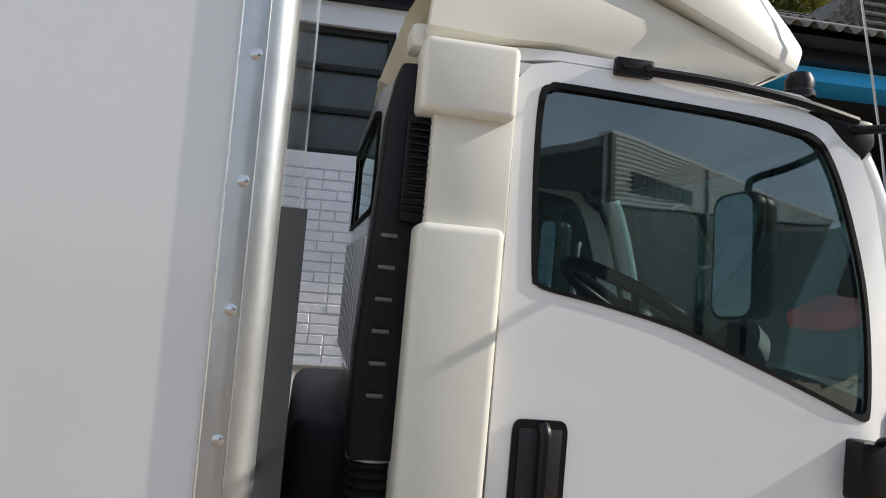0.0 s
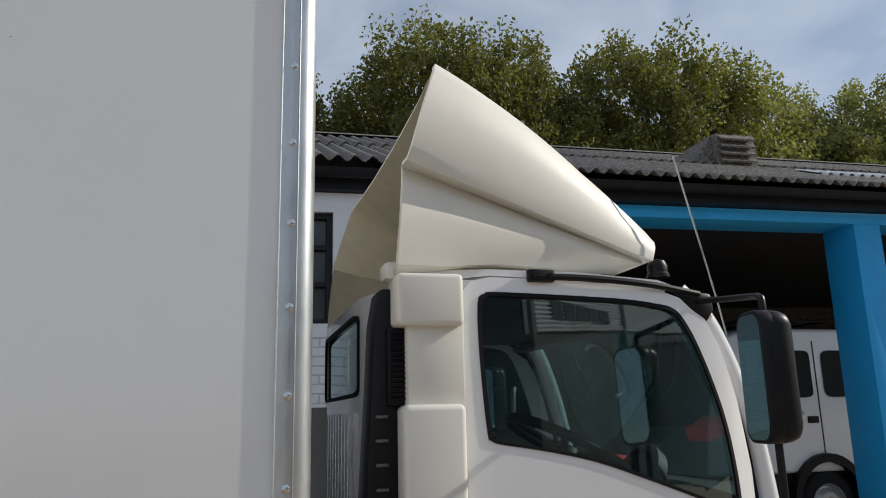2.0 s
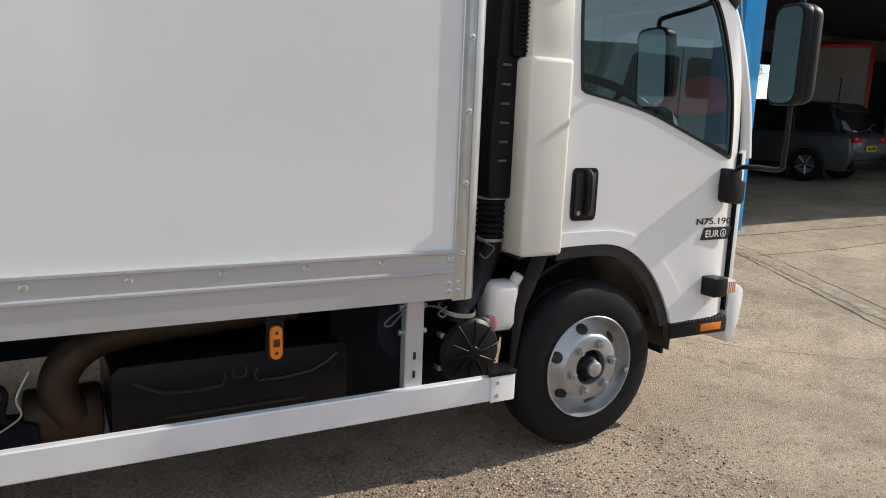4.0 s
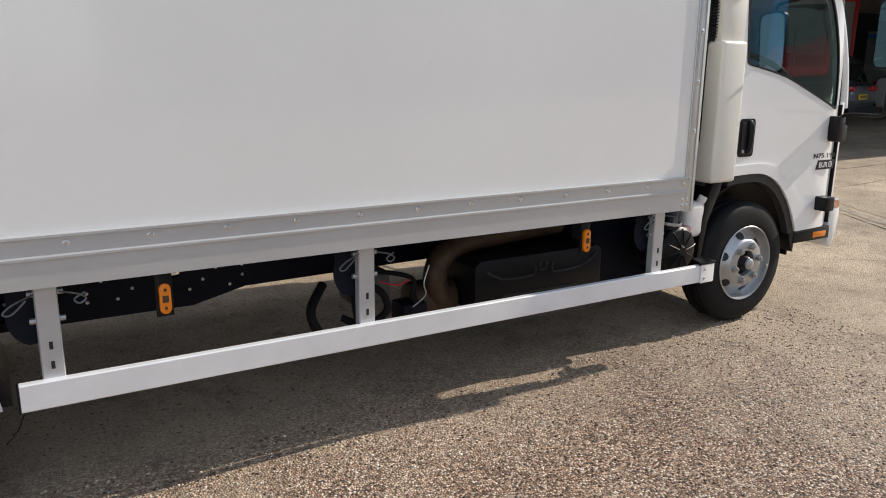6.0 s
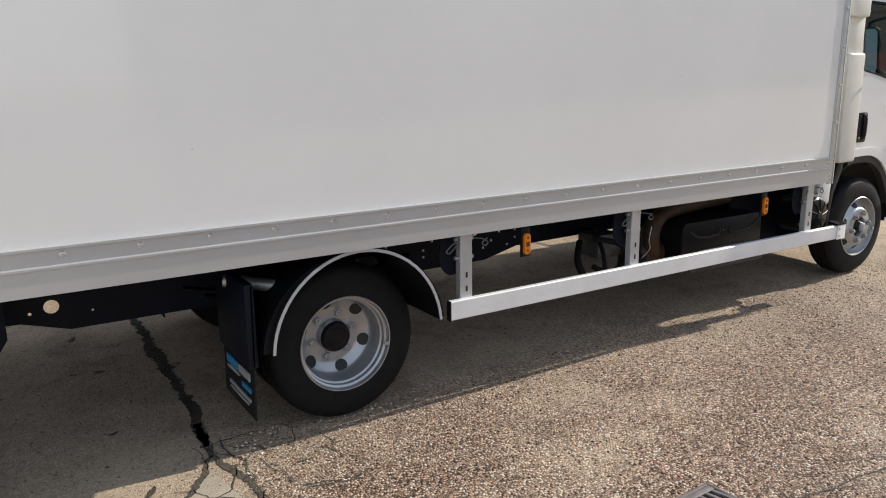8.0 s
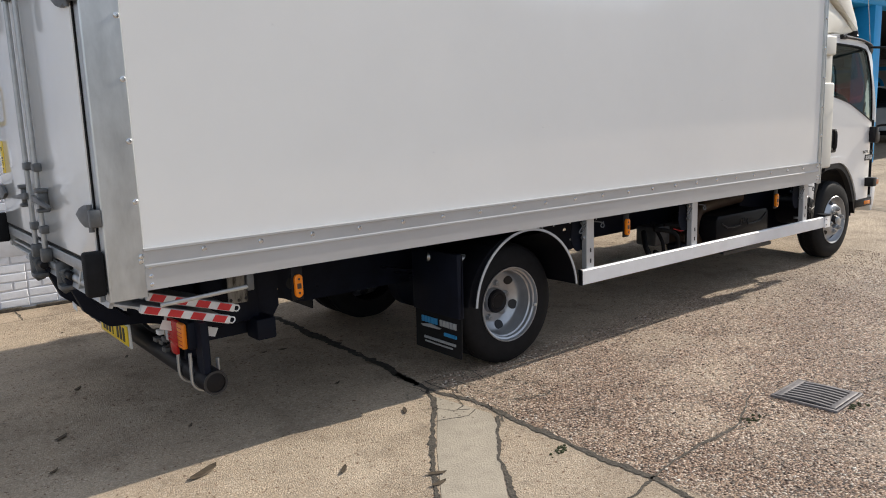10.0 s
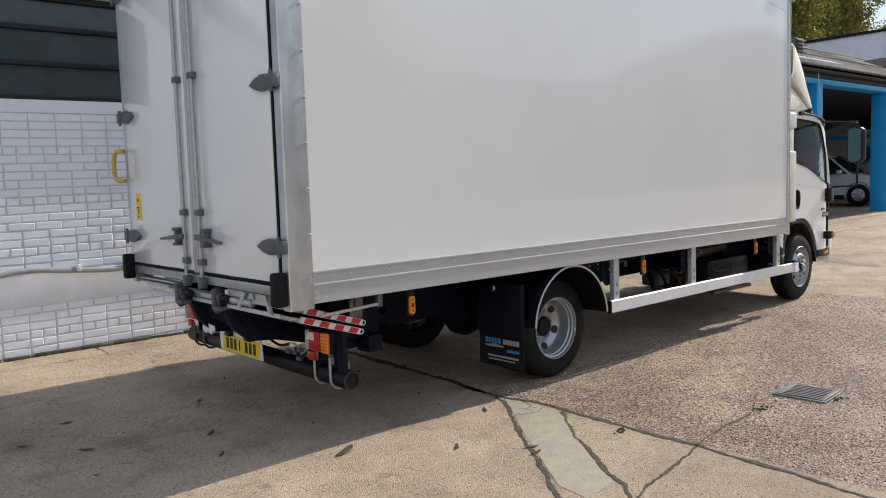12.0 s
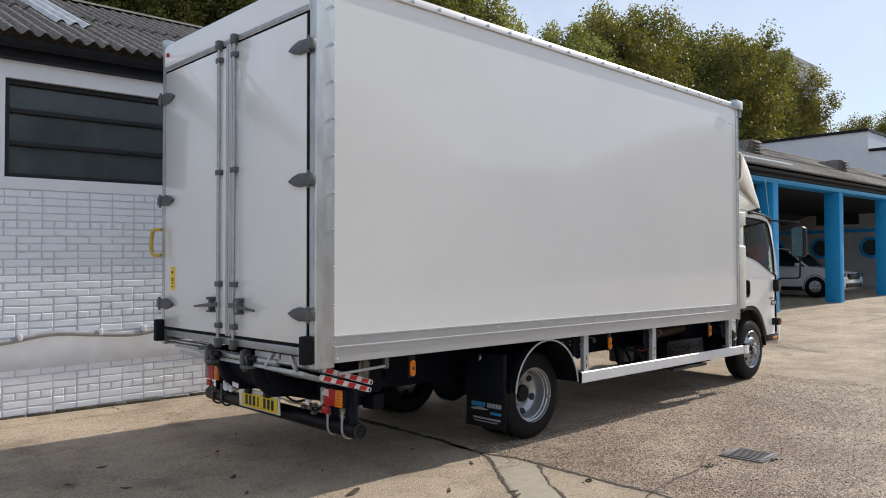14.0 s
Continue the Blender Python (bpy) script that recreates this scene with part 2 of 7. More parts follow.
def tube(points, r, seg=12, bm=None, rings=6, flat=1.0):
    """A bent tube through points, rounded at the bends by a Catmull-Rom curve."""
    own = bmesh.new()
    pts = [Vector(p) for p in points]
    path = []
    for i in range(len(pts) - 1):
        p0, p1, p2, p3 = pts[max(i - 1, 0)], pts[i], pts[i + 1], pts[min(i + 2, len(pts) - 1)]
        for k in range(rings):
            t = k / rings
            path.append(0.5 * ((2 * p1) + (p2 - p0) * t + (2 * p0 - 5 * p1 + 4 * p2 - p3) * t * t + (3 * p1 - p0 - 3 * p2 + p3) * t ** 3))
    path.append(pts[-1])
    last, prev = None, None
    for i, p in enumerate(path):
        d = (path[min(i + 1, len(path) - 1)] - path[max(i - 1, 0)]).normalized()
        u = (prev - d * prev.dot(d)) if prev is not None else d.orthogonal()
        u = u.normalized() if u.length > 1e-6 else d.orthogonal().normalized()
        v, prev = d.cross(u), u
        rr = r[i * (len(r) - 1) // max(1, len(path) - 1)] if isinstance(r, (list, tuple)) else r
        ring = [own.verts.new(p + rr * (math.cos(2 * math.pi * k / seg) * u + flat * math.sin(2 * math.pi * k / seg) * v)) for k in range(seg)]
        if last:
            for k in range(seg):
                own.faces.new((last[k], last[(k + 1) % seg], ring[(k + 1) % seg], ring[k]))
        else:
            own.faces.new(ring[::-1])
        last = ring
    own.faces.new(last)
    return merge(bm, own)


def prism(outline, axis, lo, hi, bm=None, bevel=0.0, seg=2):
    """A closed outline of (u, v) pairs drawn out along an axis: y takes (x, z), x takes (y, z), z takes (x, y)."""
    own = bmesh.new()
    put = {"y": lambda u, v, w: (u, w, v), "x": lambda u, v, w: (w, u, v), "z": lambda u, v, w: (u, v, w)}[axis]
    a = [own.verts.new(put(u, v, lo)) for u, v in outline]
    b = [own.verts.new(put(u, v, hi)) for u, v in outline]
    own.faces.new(a)
    own.faces.new(b[::-1])
    for k in range(len(a)):
        l = (k + 1) % len(a)
        own.faces.new((a[k], b[k], b[l], a[l]))
    bmesh.ops.recalc_face_normals(own, faces=own.faces)
    if bevel:
        bmesh.ops.bevel(own, geom=own.edges[:], offset=bevel, segments=seg, affect="EDGES", profile=0.5)
    return merge(bm, own)


def ground_z(x, y):
    """The yard lies level behind the truck and climbs gently ahead of it and towards the building."""
    a = 0.0 if x < -3 else 0.0118 * (x + 3) if x < 0.5 else 0.0413 + 0.019 * (min(x, 30) - 0.5)
    return a + 0.014 * max(0.0, min(y, 6.0) - 2.0)

# ---- ground ----
def ground_material():
    """Exposed gravel in the middle of the yard, smoother worn concrete round it."""
    m = bpy.data.materials.new("aggregate_concrete")
    m.use_nodes = True
    nt = m.node_tree
    b = nt.nodes["Principled BSDF"]
    N, L = nt.nodes.new, nt.links.new
    co = N("ShaderNodeTexCoord")

    def noise_tex(scale, detail=6, rough=0.6):
        n = N("ShaderNodeTexNoise")
        n.inputs["Scale"].default_value, n.inputs["Detail"].default_value, n.inputs["Roughness"].default_value = scale, detail, rough
        L(co.outputs["Object"], n.inputs["Vector"])
        return n.outputs["Fac"]

    def ramp(src, *stops):
        r = N("ShaderNodeValToRGB")
        while len(r.color_ramp.elements) < len(stops):
            r.color_ramp.elements.new(0.5)
        for e, (p, c) in zip(r.color_ramp.elements, stops):
            e.position, e.color = p, (*c, 1) if len(c) == 3 else c
        L(src, r.inputs["Fac"])
        return r.outputs["Color"]

    def mix(kind, fac, a, c):
        x = N("ShaderNodeMixRGB")
        x.blend_type = kind
        for sock, val in (("Fac", fac), ("Color1", a), ("Color2", c)):
            if isinstance(val, (int, float)):
                x.inputs[sock].default_value = val
            elif isinstance(val, tuple):
                x.inputs[sock].default_value = (*val, 1)
            else:
                L(val, x.inputs[sock])
        return x.outputs["Color"]

    def math_node(op, a, c):
        x = N("ShaderNodeMath")
        x.operation = op
        for k, val in enumerate((a, c)):
            if isinstance(val, (int, float)):
                x.inputs[k].default_value = val
            else:
                L(val, x.inputs[k])
        return x.outputs["Value"]

    sep = N("ShaderNodeSeparateXYZ")
    L(co.outputs["Object"], sep.inputs["Vector"])
    edge = math_node("MULTIPLY", math_node("SUBTRACT", noise_tex(0.8, 4), 0.5), 1.6)
    ax = math_node("ADD", sep.outputs["X"], edge)
    # gravel lies between the cross joint and the smoother apron ahead
    gx = math_node("MULTIPLY", math_node("MULTIPLY", math_node("ADD", sep.outputs["X"], 4.42), 40), 1)
    g1 = N("ShaderNodeClamp")
    L(gx, g1.inputs["Value"])
    g2 = N("ShaderNodeClamp")
    L(math_node("MULTIPLY", math_node("SUBTRACT", 1.5, ax), 0.5), g2.inputs["Value"])
    g3 = N("ShaderNodeClamp")
    L(math_node("MULTIPLY", math_node("SUBTRACT", 2.2, math_node("ADD", sep.outputs["Y"], edge)), 0.9), g3.inputs["Value"])
    gravel = math_node("MULTIPLY", math_node("MULTIPLY", g1.outputs["Result"], g2.outputs["Result"]), g3.outputs["Result"])
    worn = N("ShaderNodeMapRange")
    worn.inputs["From Min"].default_value, worn.inputs["From Max"].default_value, worn.inputs["To Min"].default_value, worn.inputs["To Max"].default_value = 0.36, 0.52, 0.35, 1.0
    L(noise_tex(0.9, 7, 0.65), worn.inputs["Value"])
    gravel = math_node("ADD", math_node("MULTIPLY", math_node("MULTIPLY", gravel, worn.outputs["Result"]), 0.80), 0.20)
    vor = N("ShaderNodeTexVoronoi")
    vor.inputs["Scale"].default_value = 98
    vor.inputs["Randomness"].default_value = 1
    L(co.outputs["Object"], vor.inputs["Vector"])
    rgb = N("ShaderNodeSeparateColor")
    L(vor.outputs["Color"], rgb.inputs["Color"])
    stones = ramp(rgb.outputs["Red"], (0.0, (0.06, 0.038, 0.027)), (0.22, (0.23, 0.137, 0.090)), (0.52, (0.48, 0.31, 0.205)), (0.80, (0.73, 0.54, 0.40)), (1.0, (0.95, 0.85, 0.74)))
    # Shadow between the stones, multiplied into their colour.
    gap_shade = ramp(vor.outputs["Distance"], (0.0, (1, 1, 1)), (0.5, (0.92, 0.92, 0.92)), (0.88, (0.15, 0.138, 0.122)))
    stones = mix("MULTIPLY", 1.0, stones, gap_shade)
    fine = noise_tex(150, 3, 0.7)
    slab = ramp(noise_tex(1.3, 8, 0.68), (0.28, (0.325, 0.265, 0.195)), (0.5, (0.49, 0.405, 0.302)), (0.72, (0.64, 0.54, 0.415)))
    grit = noise_tex(55, 4, 0.75)
    slab = mix("MULTIPLY", 0.8, slab, ramp(grit, (0.34, (0.72, 0.70, 0.68)), (0.46, (1, 1, 1)), (0.62, (1.06, 1.06, 1.05))))
    slab = mix("MULTIPLY", 1.0, slab, ramp(fine, (0.30, (0.70, 0.69, 0.68)), (0.5, (0.97, 0.97, 0.97)), (0.72, (1.14, 1.12, 1.10))))
    big = ramp(noise_tex(0.35, 5, 0.6), (0.30, (0.74, 0.725, 0.71)), (0.62, (1.08, 1.06, 1.03)))
    slab = mix("MULTIPLY", 1.0, slab, ramp(noise_tex(42, 2, 0.5), (0.31, (0.34, 0.24, 0.18)), (0.37, (1, 1, 1))))
    col = mix("MIX", gravel, slab, stones)
    col = mix("MULTIPLY", 1.0, col, big)
    col = mix("MULTIPLY", 0.8, col, ramp(noise_tex(2.2, 9, 0.72), (0.34, (0.62, 0.60, 0.58)), (0.47, (1, 1, 1)), (0.70, (1.08, 1.07, 1.05))))
    spots = ramp(noise_tex(5.5, 4, 0.7), (0.30, (0.35, 0.34, 0.34)), (0.38, (1, 1, 1)))
    col = mix("MULTIPLY", 0.55, col, spots)
    L(col, b.inputs["Base Color"])
    rg = N("ShaderNodeMapRange")
    rg.inputs["To Min"].default_value, rg.inputs["To Max"].default_value = 0.88, 0.42
    L(gravel, rg.inputs["Value"])
    L(rg.outputs["Result"], b.inputs["Roughness"])
    h1 = math_node("MULTIPLY", math_node("MULTIPLY", math_node("SUBTRACT", 1.0, vor.outputs["Distance"]), gravel), 1.0)
    h = math_node("ADD", h1, math_node("MULTIPLY", fine, 0.5))
    bp = N("ShaderNodeBump")
    bp.inputs["Strength"].default_value, bp.inputs["Distance"].default_value = 1.0, 0.018
    L(h, bp.inputs["Height"])
    L(bp.outputs["Normal"], b.inputs["Normal"])
    return m


bm = bmesh.new()
xs = [-220, -60, -25] + [-14 + 0.5 * k for k in range(100)] + [40, 60, 90, 260]
ys = [-220, -60, -20] + [-8 + 0.5 * k for k in range(50)] + [20, 30, 60, 260]
grid = [[bm.verts.new((x, y, ground_z(x, y))) for y in ys] for x in xs]
for i in range(len(xs) - 1):
    for j in range(len(ys) - 1):
        bm.faces.new((grid[i][j], grid[i + 1][j], grid[i + 1][j + 1], grid[i][j + 1]))
ground = structure(link("ground", bm, ground_material()), "weathered tan concrete yard with exposed gravel", "ground")
M["dirt"] = material("dirt_filled_joint", (0.072, 0.061, 0.048), 0.95, var=0.6, scale=30, bump=0.8, bump_scale=90)
M["rough"] = material("crumbled_concrete", (0.30, 0.25, 0.19), 0.95, var=0.45, scale=14, bump=0.8, bump_scale=70)
M["patch"] = material("trowelled_mortar_patch", (0.37, 0.32, 0.25), 0.9, var=0.14, scale=9, bump=0.4, bump_scale=110)
M["iron"] = material("cast_iron", (0.17, 0.155, 0.155), 0.5, 0.35, var=0.3, scale=18, bump=0.15, bump_scale=60)
M["sump"] = material("drain_depth_black", (0.006, 0.005, 0.005), 0.9, var=0.3, scale=30, spec=0.05)
M["moss"] = material("moss_tuft", (0.05, 0.056, 0.022), 0.9, var=0.4, scale=30, bump=0.5)
M["dryleaf"] = material("dry_leaf", (0.07, 0.05, 0.03), 0.8, var=0.4, scale=30)


def crack(pts, width, seed, mat="dirt"):
    """A ragged strip of dirt along a joint or crack in the slab."""
    rnd = random.Random(seed)
    bm = bmesh.new()
    last, drift, w = None, 0.0, 0.3 * width
    for a, b in zip(pts, pts[1:]):
        a, b = Vector((*a, 0)), Vector((*b, 0))
        n = max(3, int((b - a).length / 0.018))
        side = Vector((-(b - a).y, (b - a).x, 0)).normalized()
        for k in range(n + (b.to_tuple()[:2] == tuple(pts[-1]))):
            drift = 0.93 * drift + rnd.uniform(-0.006, 0.006)
            w = 0.82 * w + 0.18 * width * rnd.choice((0.05, 0.2, 0.45, 0.75)) + rnd.uniform(-0.04, 0.04) * width
            half = max(0.0012, 0.5 * abs(w))
            p = a.lerp(b, k / n) + side * drift
            pair = [bm.verts.new((q.x, q.y, ground_z(q.x, q.y) + 0.0035)) for q in (p - side * half * rnd.uniform(0.7, 1.3), p + side * half * rnd.uniform(0.7, 1.3))]
            if last:
                bm.faces.new((last[0], last[1], pair[1], pair[0]))
            last = pair
    return part("crack", bm, M[mat], ground)


def crumble(x, y, r, seed):
    """Loose crumbs and short splits round a broken corner of the slab."""
    rnd = random.Random(seed)
    bm = bmesh.new()
    for k in range(260):
        a, d = rnd.uniform(0, 6.283), r * rnd.uniform(0, 1) ** 0.7
        cx, cy, s = x + d * math.cos(a), y + d * math.sin(a), rnd.uniform(0.002, 0.008)
        own = bmesh.new()
        bmesh.ops.create_icosphere(own, subdivisions=1, radius=s)
        for v in own.verts:
            v.co = Vector((v.co.x * rnd.uniform(0.7, 1.4), v.co.y * rnd.uniform(0.7, 1.4), v.co.z * 0.5)) + Vector((cx, cy, ground_z(cx, cy) + 0.2 * s))
        merge(bm, own)
    tagged(part("crumbs", bm, M["rough"], ground, "loose crumbs of broken concrete"), kind="stuff")
    for k in range(18):
        a, d = rnd.uniform(0, 6.283), r * rnd.uniform(0.1, 0.9)
        px, py, t = x + d * math.cos(a), y + d * math.sin(a), rnd.uniform(0, 6.283)
        pts = [(px, py)]
        for q in range(3):
            t += rnd.uniform(-0.8, 0.8)
            pts.append((pts[-1][0] + 0.10 * math.cos(t), pts[-1][1] + 0.10 * math.sin(t)))
        crack(pts, 0.016, seed * 50 + k)


crack([(-4.36, 5.4), (-4.40, 3.85), (-4.39, 2.36), (-4.46, 1.62), (-4.38, 1.30), (-4.42, 0.73), (-4.44, 0.10), (-4.51, -0.67), (-4.55, -3.5)], 0.085, 1)
crack([(-4.41, 4.6), (-4.39, 2.9), (-4.40, 2.2), (-4.455, 1.7)], 0.17, 2)
crack([(-4.46, 1.62), (-4.62, 1.36), (-4.91, 1.0), (-5.10, 0.72), (-5.41, 0.31), (-5.9, -0.4)], 0.06, 3)
crack([(-4.43, 1.05), (-4.55, 0.93), (-4.82, 0.60), (-5.10, 0.26), (-5.15, 0.12), (-5.5, -0.3)], 0.055, 4)
crack([(-4.44, 0.10), (-4.1, 0.14), (-3.71, 0.15), (-3.2, 0.33)], 0.034, 5)
crack([(-4.44, 0.10), (-4.9, 0.0), (-5.2, -0.05), (-5.7, -0.22)], 0.04, 6)
crack([(-2.85, 0.05), (-2.5, -0.02), (-2.11, -0.06)], 0.018, 7)
crumble(-4.28, 1.42, 0.42, 8)
crack([(-0.44, 1.95), (-0.49, 1.70), (-0.52, 1.45), (-0.47, 1.25)], 0.010, 10)
crack([(5.6, 5.5), (5.42, 5.2), (5.02, 4.18), (4.36, 2.87), (3.9, 1.9)], 0.34, 11, "rough")
crack([(5.46, 5.5), (5.28, 5.22), (4.88, 4.22), (4.22, 2.92), (3.8, 2.1)], 0.035, 31)
crack([(5.75, 5.5), (5.55, 5.1), (5.16, 4.12), (4.52, 2.80), (4.05, 1.8)], 0.028, 32)
crack([(5.3, 5.30), (6.6, 5.25), (8.5, 5.2), (14, 5.25)], 0.05, 12)
crack([(1.9, 3.4), (2.07, 3.09), (2.6, 2.3), (3.4, 1.6)], 0.014, 13)
crack([(4.9, 4.4), (6.4, 4.3), (9.5, 4.4)], 0.04, 14)
crack([(-8.5, 5.12), (-7.0, 5.10), (-5.6, 5.13), (-4.5, 5.10)], 0.022, 15)
crack([(-5.95, 5.5), (-5.93, 5.12)], 0.03, 16)
crack([(-3.2, 5.5), (-3.1, 3.3), (-3.35, 2.2)], 0.015, 17)
crack([(9.0, 3.2), (13, 3.0), (20, 3.3)], 0.06, 18)
crack([(7.2, 2.2), (9.5, 1.6), (13, 1.9)], 0.05, 19)
bm = bmesh.new()
for x, y in ((-4.50, 1.50), (-4.66, 1.28), (-4.93, 0.94), (-5.39, 0.30), (-5.42, 0.10), (-5.16, 0.14), (-5.08, 0.28), (-4.80, 0.64), (-4.52, 0.97), (-4.44, 1.10)):
    bm.verts.new((x, y, ground_z(x, y) + 0.002))
bm.faces.new(bm.verts)
part("patch", bm, M["patch"], ground, "smooth mortar patch in the slab")


def moss(x, y, r, seed):
    """A few cushions of moss in a joint."""
    rnd = random.Random(seed)
    bm = bmesh.new()
    for k in range(22):
        own = bmesh.new()
        bmesh.ops.create_icosphere(own, subdivisions=1, radius=rnd.uniform(0.004, 0.011))
        cx, cy = x + rnd.gauss(0, r), y + rnd.gauss(0, 0.4 * r)
        bmesh.ops.translate(own, vec=(cx, cy, ground_z(cx, cy) + 0.001), verts=own.verts)
        merge(bm, own)
    tagged(part("moss", bm, M["moss"], ground, "small green moss cushions"), kind="stuff")


for k, (x, y) in enumerate(((-3.55, 0.15), (-3.02, -0.11), (-4.50, 0.55))):
    moss(x, y, 0.035, 70 + k)
M["pebble"] = material("gravel_stone", (0.3, 0.22, 0.16), 0.5, bump=0.1, bump_scale=300)
nt = M["pebble"].node_tree
geo, tone = nt.nodes.new("ShaderNodeNewGeometry"), nt.nodes.new("ShaderNodeValToRGB")
while len(tone.color_ramp.elements) < 5:
    tone.color_ramp.elements.new(0.5)
for e, (at, c) in zip(tone.color_ramp.elements, ((0.0, (0.06, 0.038, 0.026)), (0.3, (0.21, 0.128, 0.088)), (0.6, (0.38, 0.25, 0.175)), (0.85, (0.58, 0.45, 0.34)), (1.0, (0.85, 0.78, 0.68)))):
    e.position, e.color = at, (*c, 1)
nt.links.new(geo.outputs["Random Per Island"], tone.inputs["Fac"])
nt.links.new(tone.outputs["Color"], nt.nodes["Principled BSDF"].inputs["Base Color"])


def pebbles(count, seed):
    """Stones standing proud of the worn surface, thinning out towards the edges of the gravel."""
    rs = np.random.RandomState(seed)
    own = bmesh.new()
    bmesh.ops.create_icosphere(own, subdivisions=1, radius=1.0)
    own.verts.ensure_lookup_table()
    shape = np.array([v.co[:] for v in own.verts])
    tris = np.array([[v.index for v in f.verts] for f in own.faces])
    own.free()
    x = -4.38 + 5.6 * rs.uniform(0, 1, count) ** 1.15
    y = 1.75 - 4.2 * rs.uniform(0, 1, count) ** 1.1
    z = np.array([ground_z(a, b) for a, b in zip(x, y)])
    size = rs.uniform(0.0035, 0.0075, (count, 1, 1)) * np.stack([rs.uniform(0.8, 1.4, count), rs.uniform(0.8, 1.4, count), rs.uniform(0.45, 0.8, count)], 1)[:, None, :]
    turn = rs.uniform(0, 6.283, count)
    c, s = np.cos(turn)[:, None], np.sin(turn)[:, None]
    v = shape[None] * size
    v = np.stack([v[..., 0] * c - v[..., 1] * s + x[:, None], v[..., 0] * s + v[..., 1] * c + y[:, None], v[..., 2] + z[:, None] + 0.001], -1)
    me = bpy.data.meshes.new("gravel")
    me.from_pydata(v.reshape(-1, 3).tolist(), [], (tris[None] + (np.arange(count) * len(shape))[:, None, None]).reshape(-1, 3).tolist())
    me.materials.append(M["pebble"])
    me.shade_smooth()
    ob = new("gravel", me)
    ob.parent = ground
    tagged(ob, "proud tan and brown gravel stones", kind="stuff")


pebbles(18000, 6)

drain = empty("drain_grate", "rusty square cast iron drain grate set in the yard", "drain", loc=(0, 0, 0))
gm = pose(-3.01, 0.085, 0.0, 0, 0, 3)


def grate_part(name, bm, mat):
    bmesh.ops.transform(bm, matrix=gm, verts=bm.verts)
    return part(name, bm, mat, drain)


bm = bmesh.new()
for a in ((-0.172, -0.158, -0.172, 0.172), (0.158, 0.172, -0.172, 0.172), (-0.158, 0.158, -0.172, -0.158), (-0.158, 0.158, 0.158, 0.172)):
    box(*a, -0.01, 0.012, 0.002, bm=bm)
grate_part("grate_frame", bm, M["iron"])
# Black sheet just under the bars stands in for the drain's shaded depth.
grate_part("dark_sump", box(-0.158, 0.158, -0.158, 0.158, 0.003, 0.0045), M["sump"])
for y in (-0.154, 0.122):
    grate_part("grate_end", box(-0.152, 0.152, y, y + 0.032, 0.006, 0.016, 0.003), M["iron"])
# slim bars bowed sideways along the grate, with wide dark slots between them
for k in range(8):
    x = -0.143 + 0.0385 * k
    own = bmesh.new()
    rings = []
    for j in range(7):
        v = j / 6
        y, bow = -0.124 + 0.248 * v, 0.016 * math.sin(math.pi * v)
        rings.append([own.verts.new((x + bow + e, y, z)) for e, z in ((0, 0.005), (0.001, 0.0145), (0.016, 0.0145), (0.017, 0.005))])
    for p, q in zip(rings, rings[1:]):
        for c in range(3):
            own.faces.new((p[c], p[c + 1], q[c + 1], q[c]))
    grate_part("grate_bar", own, M["iron"])

rnd = random.Random(5)
for k in range(26):
    x, y = ((-5.845, 1.48), (-6.009, 3.06), (-6.25, 2.35), (-6.9, 2.6), (-5.6, 3.5))[k] if k < 5 else (rnd.uniform(-8, -4.6), rnd.uniform(0.6, 4.9))
    ln = 0.09 if k == 0 else rnd.uniform(0.015, 0.05)
    bm = bmesh.new()
    for a in range(8):
        t = 2 * math.pi * a / 8
        bm.verts.new((ln * math.cos(t), 0.32 * ln * math.sin(t), 0.006 + 0.006 * math.cos(2 * t)))
    bm.faces.new(bm.verts)
    bmesh.ops.transform(bm, matrix=pose(x, y, ground_z(x, y) + 0.002, 0, 0, rnd.uniform(-40, 70)), verts=bm.verts)
    tagged(link("fallen_leaf", bm, M["dryleaf"]), "dark curled dry leaf on the concrete", "leaf", "leaves on the yard")

# ---- the truck: cargo box ----
Y0, Y1, XR, XF = 1.475, 3.77, -6.15, -0.065
truck = empty("box_truck", "white box truck with cream roof fairing parked in a concrete yard", "truck")


def dome(r, h):
    bm = lathe([(r, 0), (r * 0.96, h * 0.45), (r * 0.7, h * 0.85), (0, h)], pose(0, 0, 0, 90, 0, 0), seg=10)
    ob = link("rivet", bm, M["rivet"])
    me = ob.data
    bpy.data.objects.remove(ob)
    return me


M["rivet"] = material("bright_aluminium_rivet", (0.62, 0.63, 0.64), 0.24, 0.9, var=0.08, scale=60)
RIVET, FLAT_RIVET, BOLT = dome(0.013, 0.008), dome(0.013, 0.0045), dome(0.009, 0.004)


def place(name, me, at, parent, turn=None):
    ob = new(name, me)
    ob.parent = parent
    ob.matrix_basis = Matrix.Translation(at) @ (turn or Matrix())
    return ob


M["seal"] = material("rubber_seal", (0.006, 0.006, 0.007), 0.7, spec=0.2)
M["darksteel"] = material("dark_grey_steel", (0.045, 0.05, 0.055), 0.5, 0.2, var=0.1, scale=5, bump=0.03)
M["cast"] = material("grey_cast_fitting", (0.13, 0.135, 0.14), 0.45, 0.6, var=0.2, scale=25, bump=0.05)
M["red"] = material("red_lens", (0.45, 0.012, 0.012), 0.18, var=0.06, scale=12)
M["redtape"] = material("red_reflective_tape", (0.62, 0.03, 0.035), 0.4, var=0.06, scale=20)
M["whitetape"] = material("white_reflective_tape", (0.80, 0.80, 0.80), 0.4, var=0.04, scale=20)
